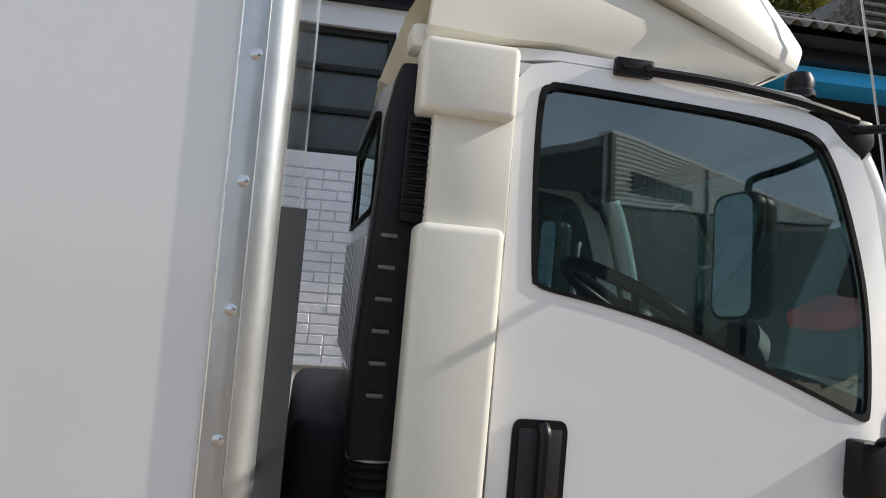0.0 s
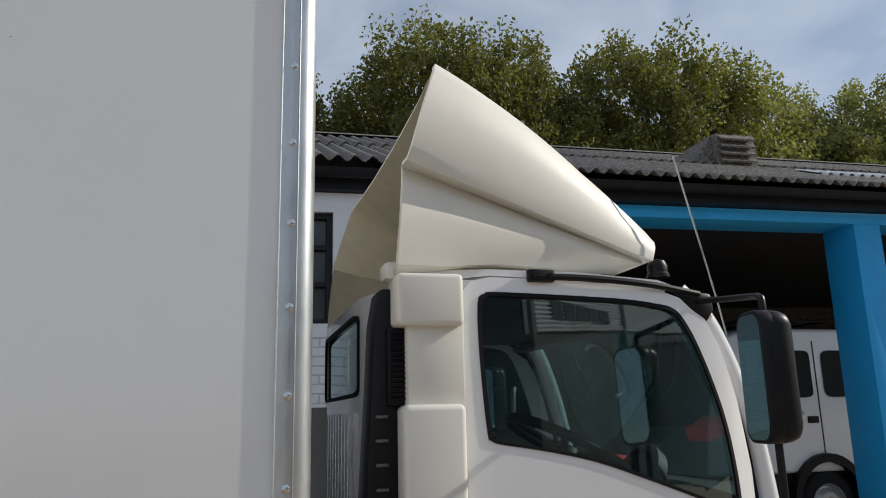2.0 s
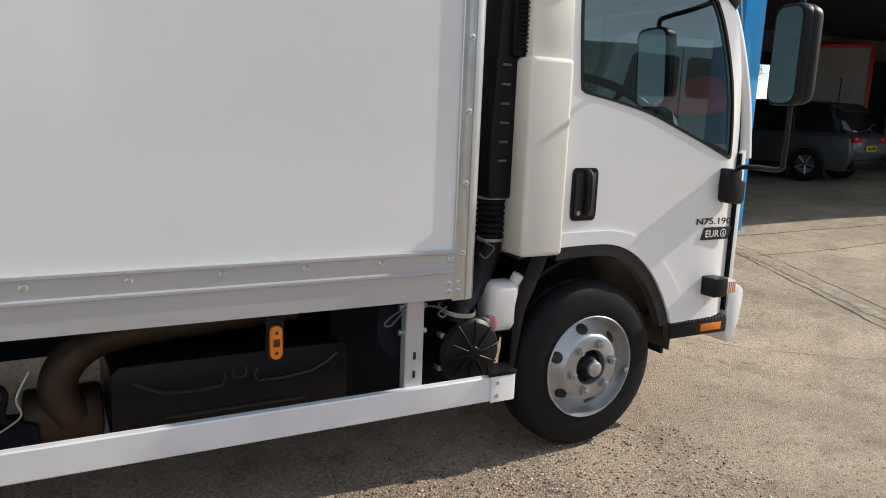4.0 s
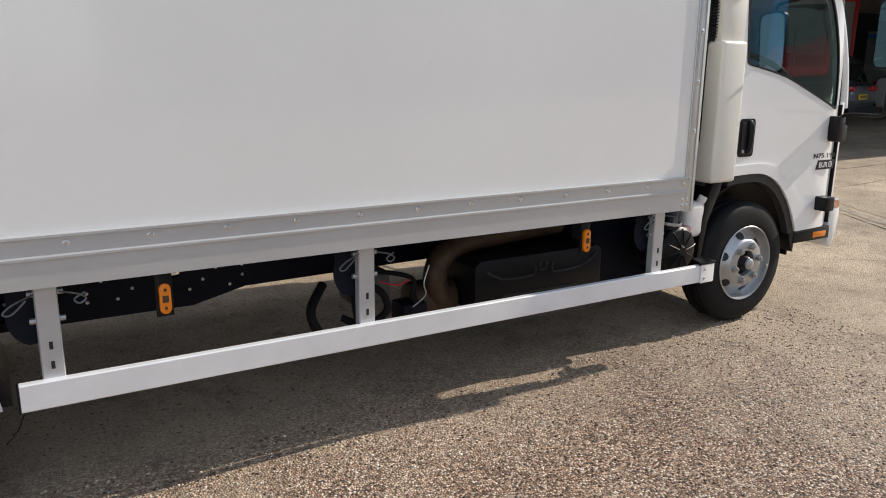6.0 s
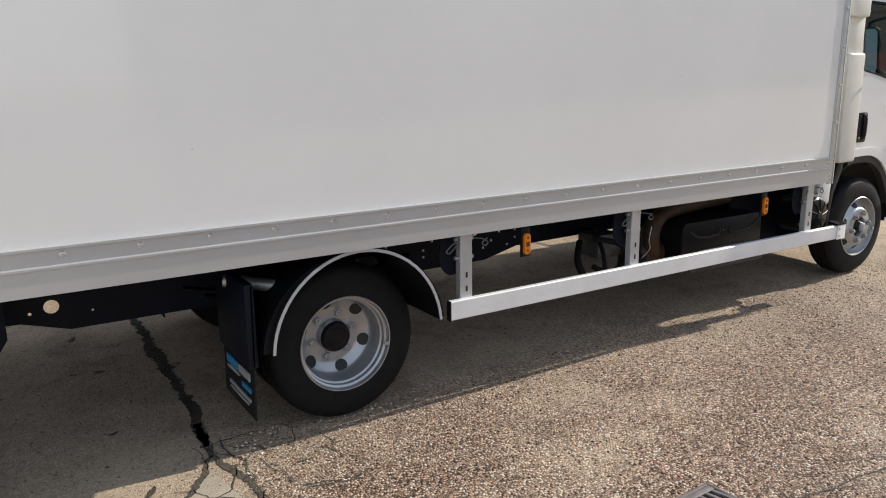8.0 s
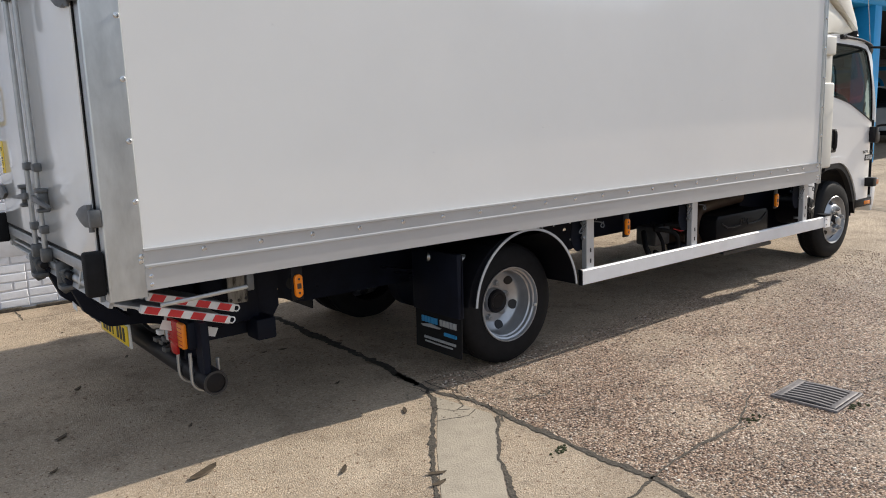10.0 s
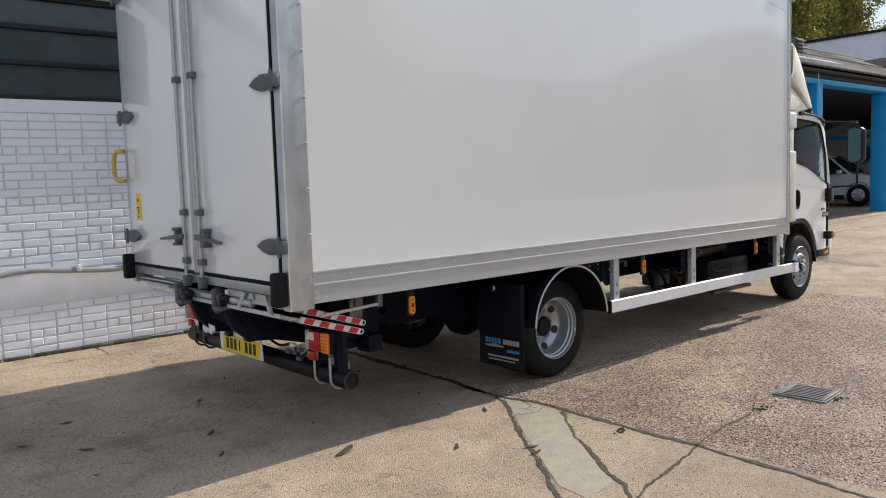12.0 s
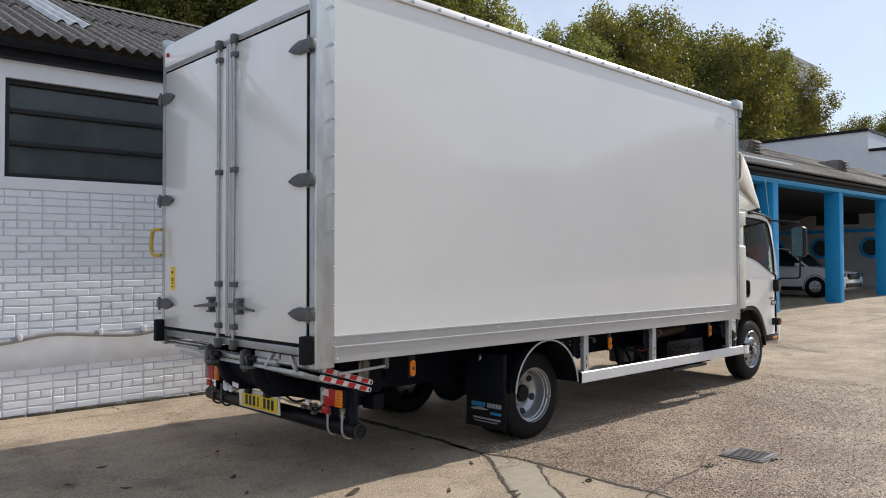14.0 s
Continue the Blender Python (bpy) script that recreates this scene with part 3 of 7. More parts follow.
M["yellow"] = material("yellow_plate", (0.86, 0.60, 0.015), 0.4, var=0.03, scale=12)
M["ygrip"] = material("worn_yellow_paint", (0.55, 0.38, 0.06), 0.5, var=0.15, scale=14, bump=0.05)
M["ink"] = material("black_print_and_holes", (0.012, 0.012, 0.014), 0.5)
M["lens"] = material("clear_lens", (0.75, 0.70, 0.66), 0.1, var=0.05, scale=30, coat=0.8)
M["bottle"] = material("milky_plastic", (0.72, 0.70, 0.68), 0.4, scale=9, ramp=[(0.3, (0.66, 0.63, 0.62)), (0.7, (0.78, 0.77, 0.75))])
M["coolant"] = material("pink_coolant", (0.55, 0.22, 0.26), 0.35, var=0.1, scale=8)
M["brown"] = material("rusty_duct", (0.075, 0.045, 0.026), 0.55, 0.3, var=0.35, scale=10, bump=0.1)
M["blueflap"] = material("blue_print", (0.03, 0.24, 0.50), 0.5)
M["whiteprint"] = material("white_print", (0.34, 0.35, 0.36), 0.5)
M["trim"] = material("grey_edge_trim", (0.42, 0.43, 0.44), 0.5, var=0.1, scale=8)
M["lip2"] = material("worn_black_plastic", (0.02, 0.02, 0.022), 0.4, var=0.2, scale=25)
M["holes"] = material("bright_metal_and_hole_dots", (0.62, 0.63, 0.62), 0.3, 0.6, var=0.1, scale=40)

HOLE_DOT, DARK_BOLT = dome(0.008, 0.004), dome(0.009, 0.003)
HOLE_DOT.materials[0], DARK_BOLT.materials[0] = M["holes"], M["ink"]

part("side_panel", box(-6.06, -0.14, Y0 + 0.002, Y0 + 0.045, 1.03, 3.41), M["panel"], truck)
part("side_panel", box(-6.06, -0.14, Y1 - 0.045, Y1 - 0.005, 1.03, 3.41), M["panel"], truck)
part("front_panel", box(XF - 0.035, XF - 0.005, Y0 + 0.05, Y1 - 0.05, 0.90, 3.40), M["panel"], truck)
part("roof_panel", box(-6.06, -0.10, Y0 + 0.04, Y1 - 0.04, 3.405, 3.43), M["panel"], truck)
part("floor", box(-6.10, -0.09, Y0 + 0.03, Y1 - 0.03, 0.955, 1.02), M["chassis"], truck, "dark underside of the load floor")
for k in range(15):
    x = -5.85 + 0.4 * k
    part("crossbearer", box(x - 0.025, x + 0.025, Y0 + 0.06, Y1 - 0.06, 0.87, 0.955), M["chassis"], truck)

RAIL = [(0.016, 0.872), (-0.012, 0.872), (-0.012, 0.966), (-0.020, 0.969), (-0.020, 0.977), (-0.009, 0.981), (-0.009, 1.036), (-0.018, 1.039), (-0.018, 1.048), (0.016, 1.052)]
TOP = [(0.02, 3.375), (-0.012, 3.375), (-0.016, 3.380), (-0.016, 3.388), (-0.010, 3.391), (-0.010, 3.424), (-0.004, 3.438), (0.012, 3.446), (0.06, 3.446), (0.06, 3.434), (0.02, 3.432)]
for side, y in ((1, Y0), (-1, Y1)):
    low = part("bottom_rail", prism([(y + side * a, z) for a, z in RAIL], "x", -6.012, -0.172), M["alu"], truck, "aluminium bottom rail with round rivets")
    top = part("top_rail", prism([(y + side * a, z) for a, z in TOP], "x", -6.012, -0.212), M["alu"], truck, "aluminium roof rail with rivets")
    arc = [(XF - 0.052 + 0.052 * math.sin(a), y + side * (0.052 - 0.0575 * math.cos(a))) for a in [math.pi / 2 * k / 10 for k in range(11)]]
    inner = [(XF - 0.052 + 0.044 * math.sin(a), y + side * (0.052 - 0.050 * math.cos(a))) for a in [math.pi / 2 * k / 10 for k in range(10, -1, -1)]]
    front = part("front_pillar", prism([(-0.172, y - side * 0.003), (-0.166, y - side * 0.005), (-0.120, y - side * 0.005), (-0.119, y - side * 0.0045)] + arc + inner + [(-0.172, y + side * 0.002)], "z", 0.862, 3.38), M["galv"], truck, "polished aluminium corner pillar with rivets")
    part("pillar_bead", cyl((-0.119, y - side * 0.0055, 0.865), (-0.119, y - side * 0.0055, 3.378), 0.0022, seg=6), M["steel"], front)
    part("pillar_edge", cyl((-0.171, y - side * 0.003, 0.865), (-0.171, y - side * 0.003, 3.378), 0.003, seg=6), M["holes"], front)
    rear = part("rear_post", prism([(-6.01, y - side * 0.008), (-6.005, y), (-6.01, y + side * 0.004), (-6.10, y + side * 0.01), (-6.10, y + side * 0.06), (-6.158, y + side * 0.06), (-6.158, y - side * 0.004), (-6.152, y - side * 0.010)], "z", 0.845, 3.40), M["galv"], truck, "galvanised steel rear corner post")
    part("corner_cap", box(-0.225, -0.055, y - 0.042 if side > 0 else y - 0.05, y + 0.05 if side > 0 else y + 0.042, 3.37, 3.475, 0.006), M["galv"], truck, "galvanised steel corner bracket")
    part("cap_flange", box(-0.058, -0.048, min(y - side * 0.02, y + side * 0.10), max(y - side * 0.02, y + side * 0.10), 3.29, 3.472, 0.003), M["galv"], truck)
    part("rear_cap", box(-6.168, -6.0, min(y - side * 0.014, y + side * 0.05), max(y - side * 0.014, y + side * 0.05), 3.38, 3.452, 0.01), M["galv"], truck)
    out = pose(0, 0, 0) if side > 0 else pose(0, 0, 0, 0, 0, 180)
    f = -side
    for k in range(23):
        place("rivet", RIVET, (-0.19 - 0.265 * k, y + f * 0.008, 1.016), low, out)
        if 0 < k:
            place("rivet", RIVET, (-0.02 - 0.265 * k, y + f * 0.010, 3.408), top, out)
    for k in range(10):
        place("rivet", FLAT_RIVET, (-0.137, y + f * 0.004, 1.034 + 0.25 * k), front, out)
        place("rivet", RIVET, (-6.022, y + f * 0.007, 0.998 + 0.245 * k), rear, out)
    for x, z in ((-0.192, 0.93), (-0.192, 0.90), (-0.15, 0.93), (-0.15, 0.90)):
        place("bolt", BOLT, (x, y + f * (0.011 if x < -0.18 else 0.004), z), low if x < -0.18 else front, out)
    for z in (0.97, 0.93, 0.895):
        place("bolt", BOLT, (-5.99, y + f * 0.011, z), low, out)
    place("bolt", BOLT, (-0.14, y - side * 0.041, 3.42), front, out)

rsc = random.Random(4)
for x0, x1, z0, z1 in ((-0.62, -0.40, 3.208, 3.188), (-0.38, -0.22, 3.184, 3.170)):
    part("scuff_mark", prism([(x0, z0), (x1, z1), (x1, z1 + 0.0010), (x0 + 0.05, z0 + 0.0005)], "y", Y0 + 0.0012, Y0 + 0.0022), M["cast"], truck)
for k in range(5):
    x, z = rsc.uniform(-5.7, -0.5), rsc.uniform(1.15, 3.2)
    part("scuff_mark", prism([(x, z), (x + 0.005, z + 0.001), (x + 0.004, z + 0.003), (x + 0.001, z + 0.003)], "y", Y0 + 0.0012, Y0 + 0.0022), M["cast"], truck)

# dark angle on the front bulkhead and small fastenings
part("bulkhead_angle", prism([(-0.068, 1.60), (-0.012, 1.60), (-0.012, 1.606), (-0.062, 1.606), (-0.062, 1.66), (-0.068, 1.66)], "z", 0.90, 1.752), M["darksteel"], truck, "slate grey steel angle on the bulkhead")

# ---- rear doors ----
part("rear_header", prism([(-6.168, 3.165), (-6.168, 3.36), (-6.15, 3.40), (-6.11, 3.425), (-6.05, 3.43), (-6.05, 3.165)], "y", Y0 + 0.055, Y1 - 0.055), M["panel"], truck, "white rear header above the doors")
part("header_strip", box(-6.175, -6.165, Y0 + 0.062, Y1 - 0.062, 3.172, 3.20), M["steel"], truck)
part("rear_sill", box(-6.164, -6.06, Y0 + 0.06, Y1 - 0.06, 0.918, 0.972, 0.004), M["steel"], truck, "dull galvanised rear sill")
for y in (Y0 + 0.12, Y1 - 0.12):
    part("marker_lamp", lathe([(0.02, 0), (0.018, 0.012), (0, 0.016)], pose(-6.168, y, 3.30, 0, -90, 0), seg=14), M["red"], truck, "small round red marker lamp")
    part("buffer", box(-6.235, -6.16, y - 0.115 if y < 2 else y + 0.05, y - 0.05 if y < 2 else y + 0.115, 0.872, 1.055, 0.012), M["rubber"], truck, "black rubber buffer block")


def rod_clamp(y, z, parent):
    part("rod_clamp", box(-6.206, -6.168, y - 0.035, y + 0.035, z - 0.02, z + 0.02, 0.006), M["cast"], parent)


def door(ya, yb, rod_y, hinge_y, way):
    """One leaf of the rear doors with its seals, lock rod, hinges and handle."""
    d = part("rear_door", box(-6.170, -6.128, ya + 0.018, yb - 0.018, 0.996, 3.146, 0.003), M["panel"], truck, "white flat rear door leaf")
    bm = box(-6.163, -6.125, ya, ya + 0.018, 0.980, 3.164)
    box(-6.163, -6.125, yb - 0.018, yb, 0.980, 3.164, bm=bm)
    box(-6.163, -6.125, ya + 0.018, yb - 0.018, 0.980, 0.996, bm=bm)
    box(-6.163, -6.125, ya + 0.018, yb - 0.018, 3.146, 3.164, bm=bm)
    part("door_seal", bm, M["seal"], d)
    edge = yb if way < 0 else ya
    part("edge_strip", box(-6.176, -6.168, min(edge, edge + way * 0.032), max(edge, edge + way * 0.032), 0.985, 3.16, 0.002), M["alu"], d)
    bm = cyl((-6.192, rod_y, 0.90), (-6.192, rod_y, 3.20), 0.0135, seg=12)
    part("lock_rod", bm, M["steel"], d, "grey steel lock rod")
    for z in (3.06, 2.21, 1.37, 1.06):
        rod_clamp(rod_y, z, d)
    for z in (0.93, 3.175):
        part("rod_keeper", box(-6.215, -6.165, rod_y - 0.025, rod_y + 0.025, z - 0.035, z + 0.035, 0.008), M["cast"], truck)
    h = way
    bm = prism([(rod_y - h * 0.02, 1.235), (rod_y - h * 0.02, 1.20), (rod_y + h * 0.10, 1.195), (rod_y + h * 0.34, 1.185), (rod_y + h * 0.34, 1.20), (rod_y + h * 0.10, 1.225)], "x", -6.222, -6.205, bevel=0.003)
    box(-6.215, -6.17, rod_y + h * 0.10 - 0.015, rod_y + h * 0.10 + 0.015, 1.165, 1.262, 0.006, bm=bm)
    box(-6.225, -6.17, rod_y + h * 0.10 - 0.03, rod_y + h * 0.10 + 0.03, 1.25, 1.272, 0.006, bm=bm)
    box(-6.225, -6.17, rod_y + h * 0.10 - 0.03, rod_y + h * 0.10 + 0.03, 1.155, 1.172, 0.006, bm=bm)
    part("lock_handle", bm, M["cast"], d, "grey steel lock handle")
    for z in (2.93, 2.06, 1.19):
        a, w = hinge_y, -way
        leaf = prism([(a, z - 0.040), (a + w * 0.10, z - 0.046), (a + w * 0.17, z - 0.03), (a + w * 0.235, z), (a + w * 0.17, z + 0.03), (a + w * 0.10, z + 0.046), (a, z + 0.040)], "x", -6.192, -6.170, bevel=0.006)
        hinge = part("hinge", leaf, M["cast"], d, "dark grey cast hinge")
        bm = cyl((-6.19, a - w * 0.012, z - 0.055), (-6.19, a - w * 0.012, z + 0.055), 0.011, seg=12)
        box(-6.20, -6.158, min(a - w * 0.012, a - w * 0.05), max(a - w * 0.012, a - w * 0.05), z - 0.035, z + 0.035, 0.004, bm=bm)
        part("hinge_pin", bm, M["cast"], d)
    return d


door(1.540, 2.582, 2.47, 1.515, -1)
left = door(2.588, 3.705, 2.70, 3.735, 1)
part("grab_handle", tube([(-6.16, 3.79, 1.60), (-6.20, 3.86, 1.61), (-6.21, 3.875, 1.70), (-6.20, 3.86, 1.81), (-6.16, 3.79, 1.82)], 0.016, seg=10), M["ygrip"], truck, "worn yellow grab handle")
part("warning_sticker", box(-6.1735, -6.1695, 3.49, 3.57, 1.31, 1.50), M["yellow"], left, "yellow warning sticker with small print")
for z, h, w in ((1.455, 0.022, 0.024), (1.40, 0.008, 0.05), (1.385, 0.006, 0.04), (1.365, 0.02, 0.012), (1.335, 0.008, 0.03)):
    part("print", box(-6.175, -6.1733, 3.53 - w / 2, 3.53 + w / 2, z - h / 2, z + h / 2), M["ink"], left)

# ---- folded tail lift, lamps and under-run bar ----
def deck(cx, cz, x0, y0, y1, name, label):
    """One leaf of the folded platform, sloping down towards the axle, with its striped edge."""
    m = pose(cx, 0, cz, 0, 17.4, 0)

    def lay(bm):
        bmesh.ops.transform(bm, matrix=m, verts=bm.verts)
        return bm
    leaf = part(name, lay(box(x0, 0.205, y0 + 0.03, y1, -0.006, 0.006, 0.002)), M["alu"], truck, label)
    part("deck_lip", lay(prism([(x0 - 0.004, -0.016), (x0 + 0.012, -0.016), (x0 + 0.016, 0.008), (x0 - 0.004, 0.008)], "y", y0 + 0.03, y1)), M["alu"], leaf)
    for k in range(6):
        x = x0 + 0.06 + 0.075 * k
        if x < 0.19:
            part("deck_rib", lay(box(x, x + 0.012, y0 + 0.03, y1, -0.018, -0.006)), M["alu"], leaf)
    part("edge_tape", lay(box(-0.208, 0.208, y0 - 0.002, y0 + 0.03, -0.019, 0.019, 0.004)), M["whitetape"], leaf, "white reflective edge strip")
    for j in range(4):
        part("red_stripe", lay(prism([(-0.195 + 0.105 * j, -0.016), (-0.135 + 0.105 * j, -0.016), (-0.125 + 0.105 * j, 0.016), (-0.185 + 0.105 * j, 0.016)], "y", y0 - 0.0045, y0 - 0.0015)), M["redtape"], leaf)
    part("end_loop", lay(tube([(0.205, y0 + 0.01, 0.012), (0.226, y0 + 0.008, 0.014), (0.234, y0 + 0.008, 0.0), (0.224, y0 + 0.008, -0.014), (0.205, y0 + 0.01, -0.010)], 0.0035, seg=6, rings=3)), M["whitetape"], leaf)
    return leaf


deck(-5.761, 0.744, -0.36, 1.655, 3.55, "lift_platform", "folded aluminium tail lift platform")
deck(-5.800, 0.699, -0.33, 1.625, 3.50, "lift_flap", "lower folded leaf of the tail lift")
for k, (x, z) in enumerate(((-6.145, 0.885), (-6.160, 0.862), (-6.130, 0.842))):
    part("deck_plank", box(x - 0.012, x + 0.05, 3.02 + 0.05 * k, 3.62 - 0.04 * k, z - 0.006, z + 0.006, 0.002), M["galv"], truck, "thin galvanised plank edge")
# light sill under the doors with dark slots and struts
for y0, y1 in ((1.62, 1.95), (1.98, 2.30), (2.98, 3.30)):
    part("sill_plate", box(-6.11, -6.09, y0, y1, 0.845, 0.900, 0.003), M["alu"], truck, "grey metal sill plate")
for y, w in ((2.02, 0.09), (1.78, -0.06)):
    part("sill_strut", prism([(y, 0.90), (y + 0.03, 0.90), (y + w + 0.03, 0.80), (y + w, 0.80)], "x", -6.135, -6.118), M["galv"], truck)
part("lift_tube", cyl((-6.11, 1.98, 0.835), (-6.11, 3.15, 0.835), 0.024, seg=18, bevel=0.004), M["galv"], truck, "grey tail lift tube")
part("support_rod", cyl((-5.95, 1.51, 0.79), (-5.54, 1.505, 0.809), 0.010, seg=10), M["galv"], truck)
part("rod_end", box(-5.56, -5.525, 1.495, 1.53, 0.79, 0.872, 0.005), M["cast"], truck)
for x, y in ((-6.150, 2.884), (-6.118, 2.397)):
    bm = prism([(x - 0.05, 0.89), (x - 0.015, 0.905), (x + 0.03, 0.89), (x + 0.035, 0.80), (x + 0.015, 0.745), (x - 0.025, 0.735), (x - 0.05, 0.77)], "y", y - 0.016, y + 0.016, bevel=0.005)
    prism([(x - 0.045, 0.86), (x + 0.0, 0.875), (x + 0.03, 0.85), (x + 0.03, 0.77), (x - 0.02, 0.755)], "y", y - 0.055, y - 0.030, bm=bm, bevel=0.004)
    knuckle = part("lift_knuckle", bm, M["cast"], truck, "dark cast tail lift knuckle")
    part("knuckle_pin", cyl((x - 0.01, y + 0.03, 0.84), (x - 0.01, y - 0.16, 0.84), 0.021, seg=16, bevel=0.004), M["black"], knuckle)
    part("knuckle_clamp", box(x - 0.055, x + 0.02, y - 0.10, y - 0.02, 0.765, 0.790, 0.006), M["cast"], knuckle)
for y in (2.30, 2.80):
    part("lift_arm", prism([(-6.15, 0.82), (-6.08, 0.64), (-5.97, 0.545), (-5.80, 0.53), (-5.45, 0.44), (-5.25, 0.50), (-5.25, 0.60), (-5.55, 0.58), (-5.82, 0.66), (-5.96, 0.76), (-6.02, 0.83)], "y", y, y + 0.06, bevel=0.006), M["chassis"], truck, "black tail lift arm")
part("lift_shield", prism([(-6.09, 0.80), (-6.02, 0.66), (-5.90, 0.58), (-5.88, 0.59), (-5.99, 0.68), (-6.05, 0.80)], "y", 2.25, 2.95), M["chassis"], truck, "black tail lift cover")
part("lift_body", box(-5.62, -5.30, 1.95, 3.30, 0.52, 0.80, 0.03), M["chassis"], truck)
part("cover_label", prism([(2.66, 0.575), (2.75, 0.582), (2.75, 0.618), (2.66, 0.611)], "x", -6.042, -6.039), M["whitetape"], truck, "small white printed label")
bar = part("under_run_bar", cyl((-5.72, 1.565, 0.372), (-5.72, 3.74, 0.385), 0.058, seg=28, bevel=0.008), M["black"], truck, "black round under-run bar with end caps")
part("bar_end_rim", lathe([(0.046, 0), (0.057, 0), (0.057, 0.006), (0.046, 0.006)], pose(-5.72, 1.566, 0.372, 90, 0, 0), seg=28, closed=True), M["lip2"], bar)
for y in (1.69, 1.86, 3.42, 3.58):
    hoop = [(0.064 * math.cos(a), 0.064 * math.sin(a)) for a in [math.pi + math.pi * k / 8 for k in range(9)]]
    part("u_bolt", tube([(-5.72 - 0.064, y, 0.50), (-5.72 - 0.064, y, 0.44)] + [(-5.72 + u, y, 0.372 + v) for u, v in hoop] + [(-5.72 + 0.064, y, 0.45)], 0.009, seg=8, rings=2), M["cast"] if y > 3 else M["steel"], bar, "grey steel u-bolt")
    part("bar_hanger", box(-5.75, -5.69, y - 0.012, y + 0.012, 0.42, 0.66, 0.004), M["chassis"], truck)
for y0 in (1.645, 3.40):
    body = part("tail_lamp", box(-5.80, -5.73, y0, y0 + 0.26, 0.525, 0.655, 0.012), M["chassis"], truck, "rectangular tail lamp")
    part("red_lens", box(-5.825, -5.80, y0 + 0.085, y0 + 0.21, 0.530, 0.650, 0.008), M["red"], body, "red lamp lens")
    part("amber_lens", box(-5.825, -5.80, y0 + 0.01, y0 + 0.08, 0.530, 0.650, 0.008), M["amber"], body, "amber indicator lens")
    part("clear_lens", box(-5.825, -5.80, y0 + 0.215, y0 + 0.25, 0.530, 0.650, 0.008), M["trim"], body, "clear reversing lens")
    for k in range(5):
        part("lens_rib", box(-5.8262, -5.8245, y0 + 0.012, y0 + 0.208, 0.548 + 0.020 * k, 0.551 + 0.020 * k), M["red"], body)
    part("reflector", box(-5.80, -5.78, y0 + 0.19, y0 + 0.27, 0.46, 0.515, 0.006), M["red"], truck, "small red reflector")
part("lamp_bracket", prism([(1.575, 0.66), (1.655, 0.66), (1.655, 0.54), (1.635, 0.42), (1.575, 0.42)], "x", -5.765, -5.735), M["chassis"], truck, "dark lamp bracket")
for k, (y, z) in enumerate(((2.02, 0.50), (2.07, 0.475), (2.03, 0.445), (2.10, 0.52), (2.16, 0.47))):
    part("wiring_plug", box(-5.80, -5.77, y - 0.022, y + 0.022, z - 0.012, z + 0.012, 0.004), M["whitetape"] if k == 3 else M["cast"], truck)
part("wiring_loom", tube([(-5.77, 1.90, 0.53), (-5.785, 2.02, 0.46), (-5.775, 2.12, 0.52), (-5.77, 2.30, 0.49), (-5.78, 2.45, 0.53)], 0.009, seg=8), M["rubber"], truck, "black lamp wiring loom")
plate = part("number_plate", box(-5.868, -5.862, 2.395, 2.915, 0.395, 0.505, 0.002), M["yellow"], truck, "yellow rear number plate")
for k, (a, w) in enumerate(((2.44, 0.034), (2.497, 0.034), (2.554, 0.034), (2.66, 0.014), (2.712, 0.034), (2.769, 0.034), (2.826, 0.034))):
    part("plate_bar", box(-5.8705, -5.8678, a, a + w, 0.413, 0.488), M["ink"], plate)
part("plate_bracket", prism([(2.37, 0.385), (2.97, 0.385), (2.985, 0.55), (2.90, 0.56), (2.84, 0.535), (2.56, 0.530), (2.38, 0.515)], "x", -5.860, -5.850, bevel=0.002), M["panel"], truck, "white plate bracket")
for y in (2.52, 2.80):
    part("plate_lamp", prism([(-5.90, 0.505), (-5.862, 0.498), (-5.855, 0.56), (-5.872, 0.575), (-5.895, 0.545)], "y", y - 0.035, y + 0.035, bevel=0.010), M["black"], truck, "small black hooded plate lamp")
for y in (3.10, 3.18):
    part("horn_sounder", lathe([(0, 0.052), (0.012, 0.052), (0.014, 0.045), (0.032, 0.062), (0.038, 0.055), (0.038, 0.02), (0.022, 0.0), (0, 0)], pose(-5.82, y, 0.52, 0, -100, 0), seg=20), M["panel"], truck, "round white reversing sounder")
part("steel_tank", box(-5.36, -5.248, 1.88, 2.02, 0.425, 0.541, 0.014, seg=2), M["chassis"], truck, "black hydraulic box")
part("certificate_plate", prism([(-5.86, 0.655), (-5.60, 0.565), (-5.62, 0.525), (-5.88, 0.615)], "y", 1.79, 1.795), M["whitetape"], truck, "white certification label")

# ---- chassis ----
def sheet(outline, holes, y_of, thick, cuts=2):
    """A curved panel over an (x, z) outline with holes; y_of gives its outer face."""
    own = bmesh.new()
    edges = []
    for loop in [outline] + holes:
        vs = [own.verts.new((x, 0, z)) for x, z in loop]
        edges += [own.edges.new((vs[k], vs[(k + 1) % len(vs)])) for k in range(len(vs))]
    bmesh.ops.triangle_fill(own, use_beauty=True, use_dissolve=False, edges=edges)
    for _ in range(cuts):
        bmesh.ops.subdivide_edges(own, edges=[e for e in own.edges if e.calc_length() > 0.06], cuts=1, use_grid_fill=False)
        bmesh.ops.triangulate(own, faces=own.faces)
    for v in own.verts:
        v.co.y = y_of(v.co.x, v.co.z)
    if thick:
        res = bmesh.ops.extrude_face_region(own, geom=own.faces[:])
        for v in [g for g in res["geom"] if isinstance(g, bmesh.types.BMVert)]:
            v.co.y += thick
    return own


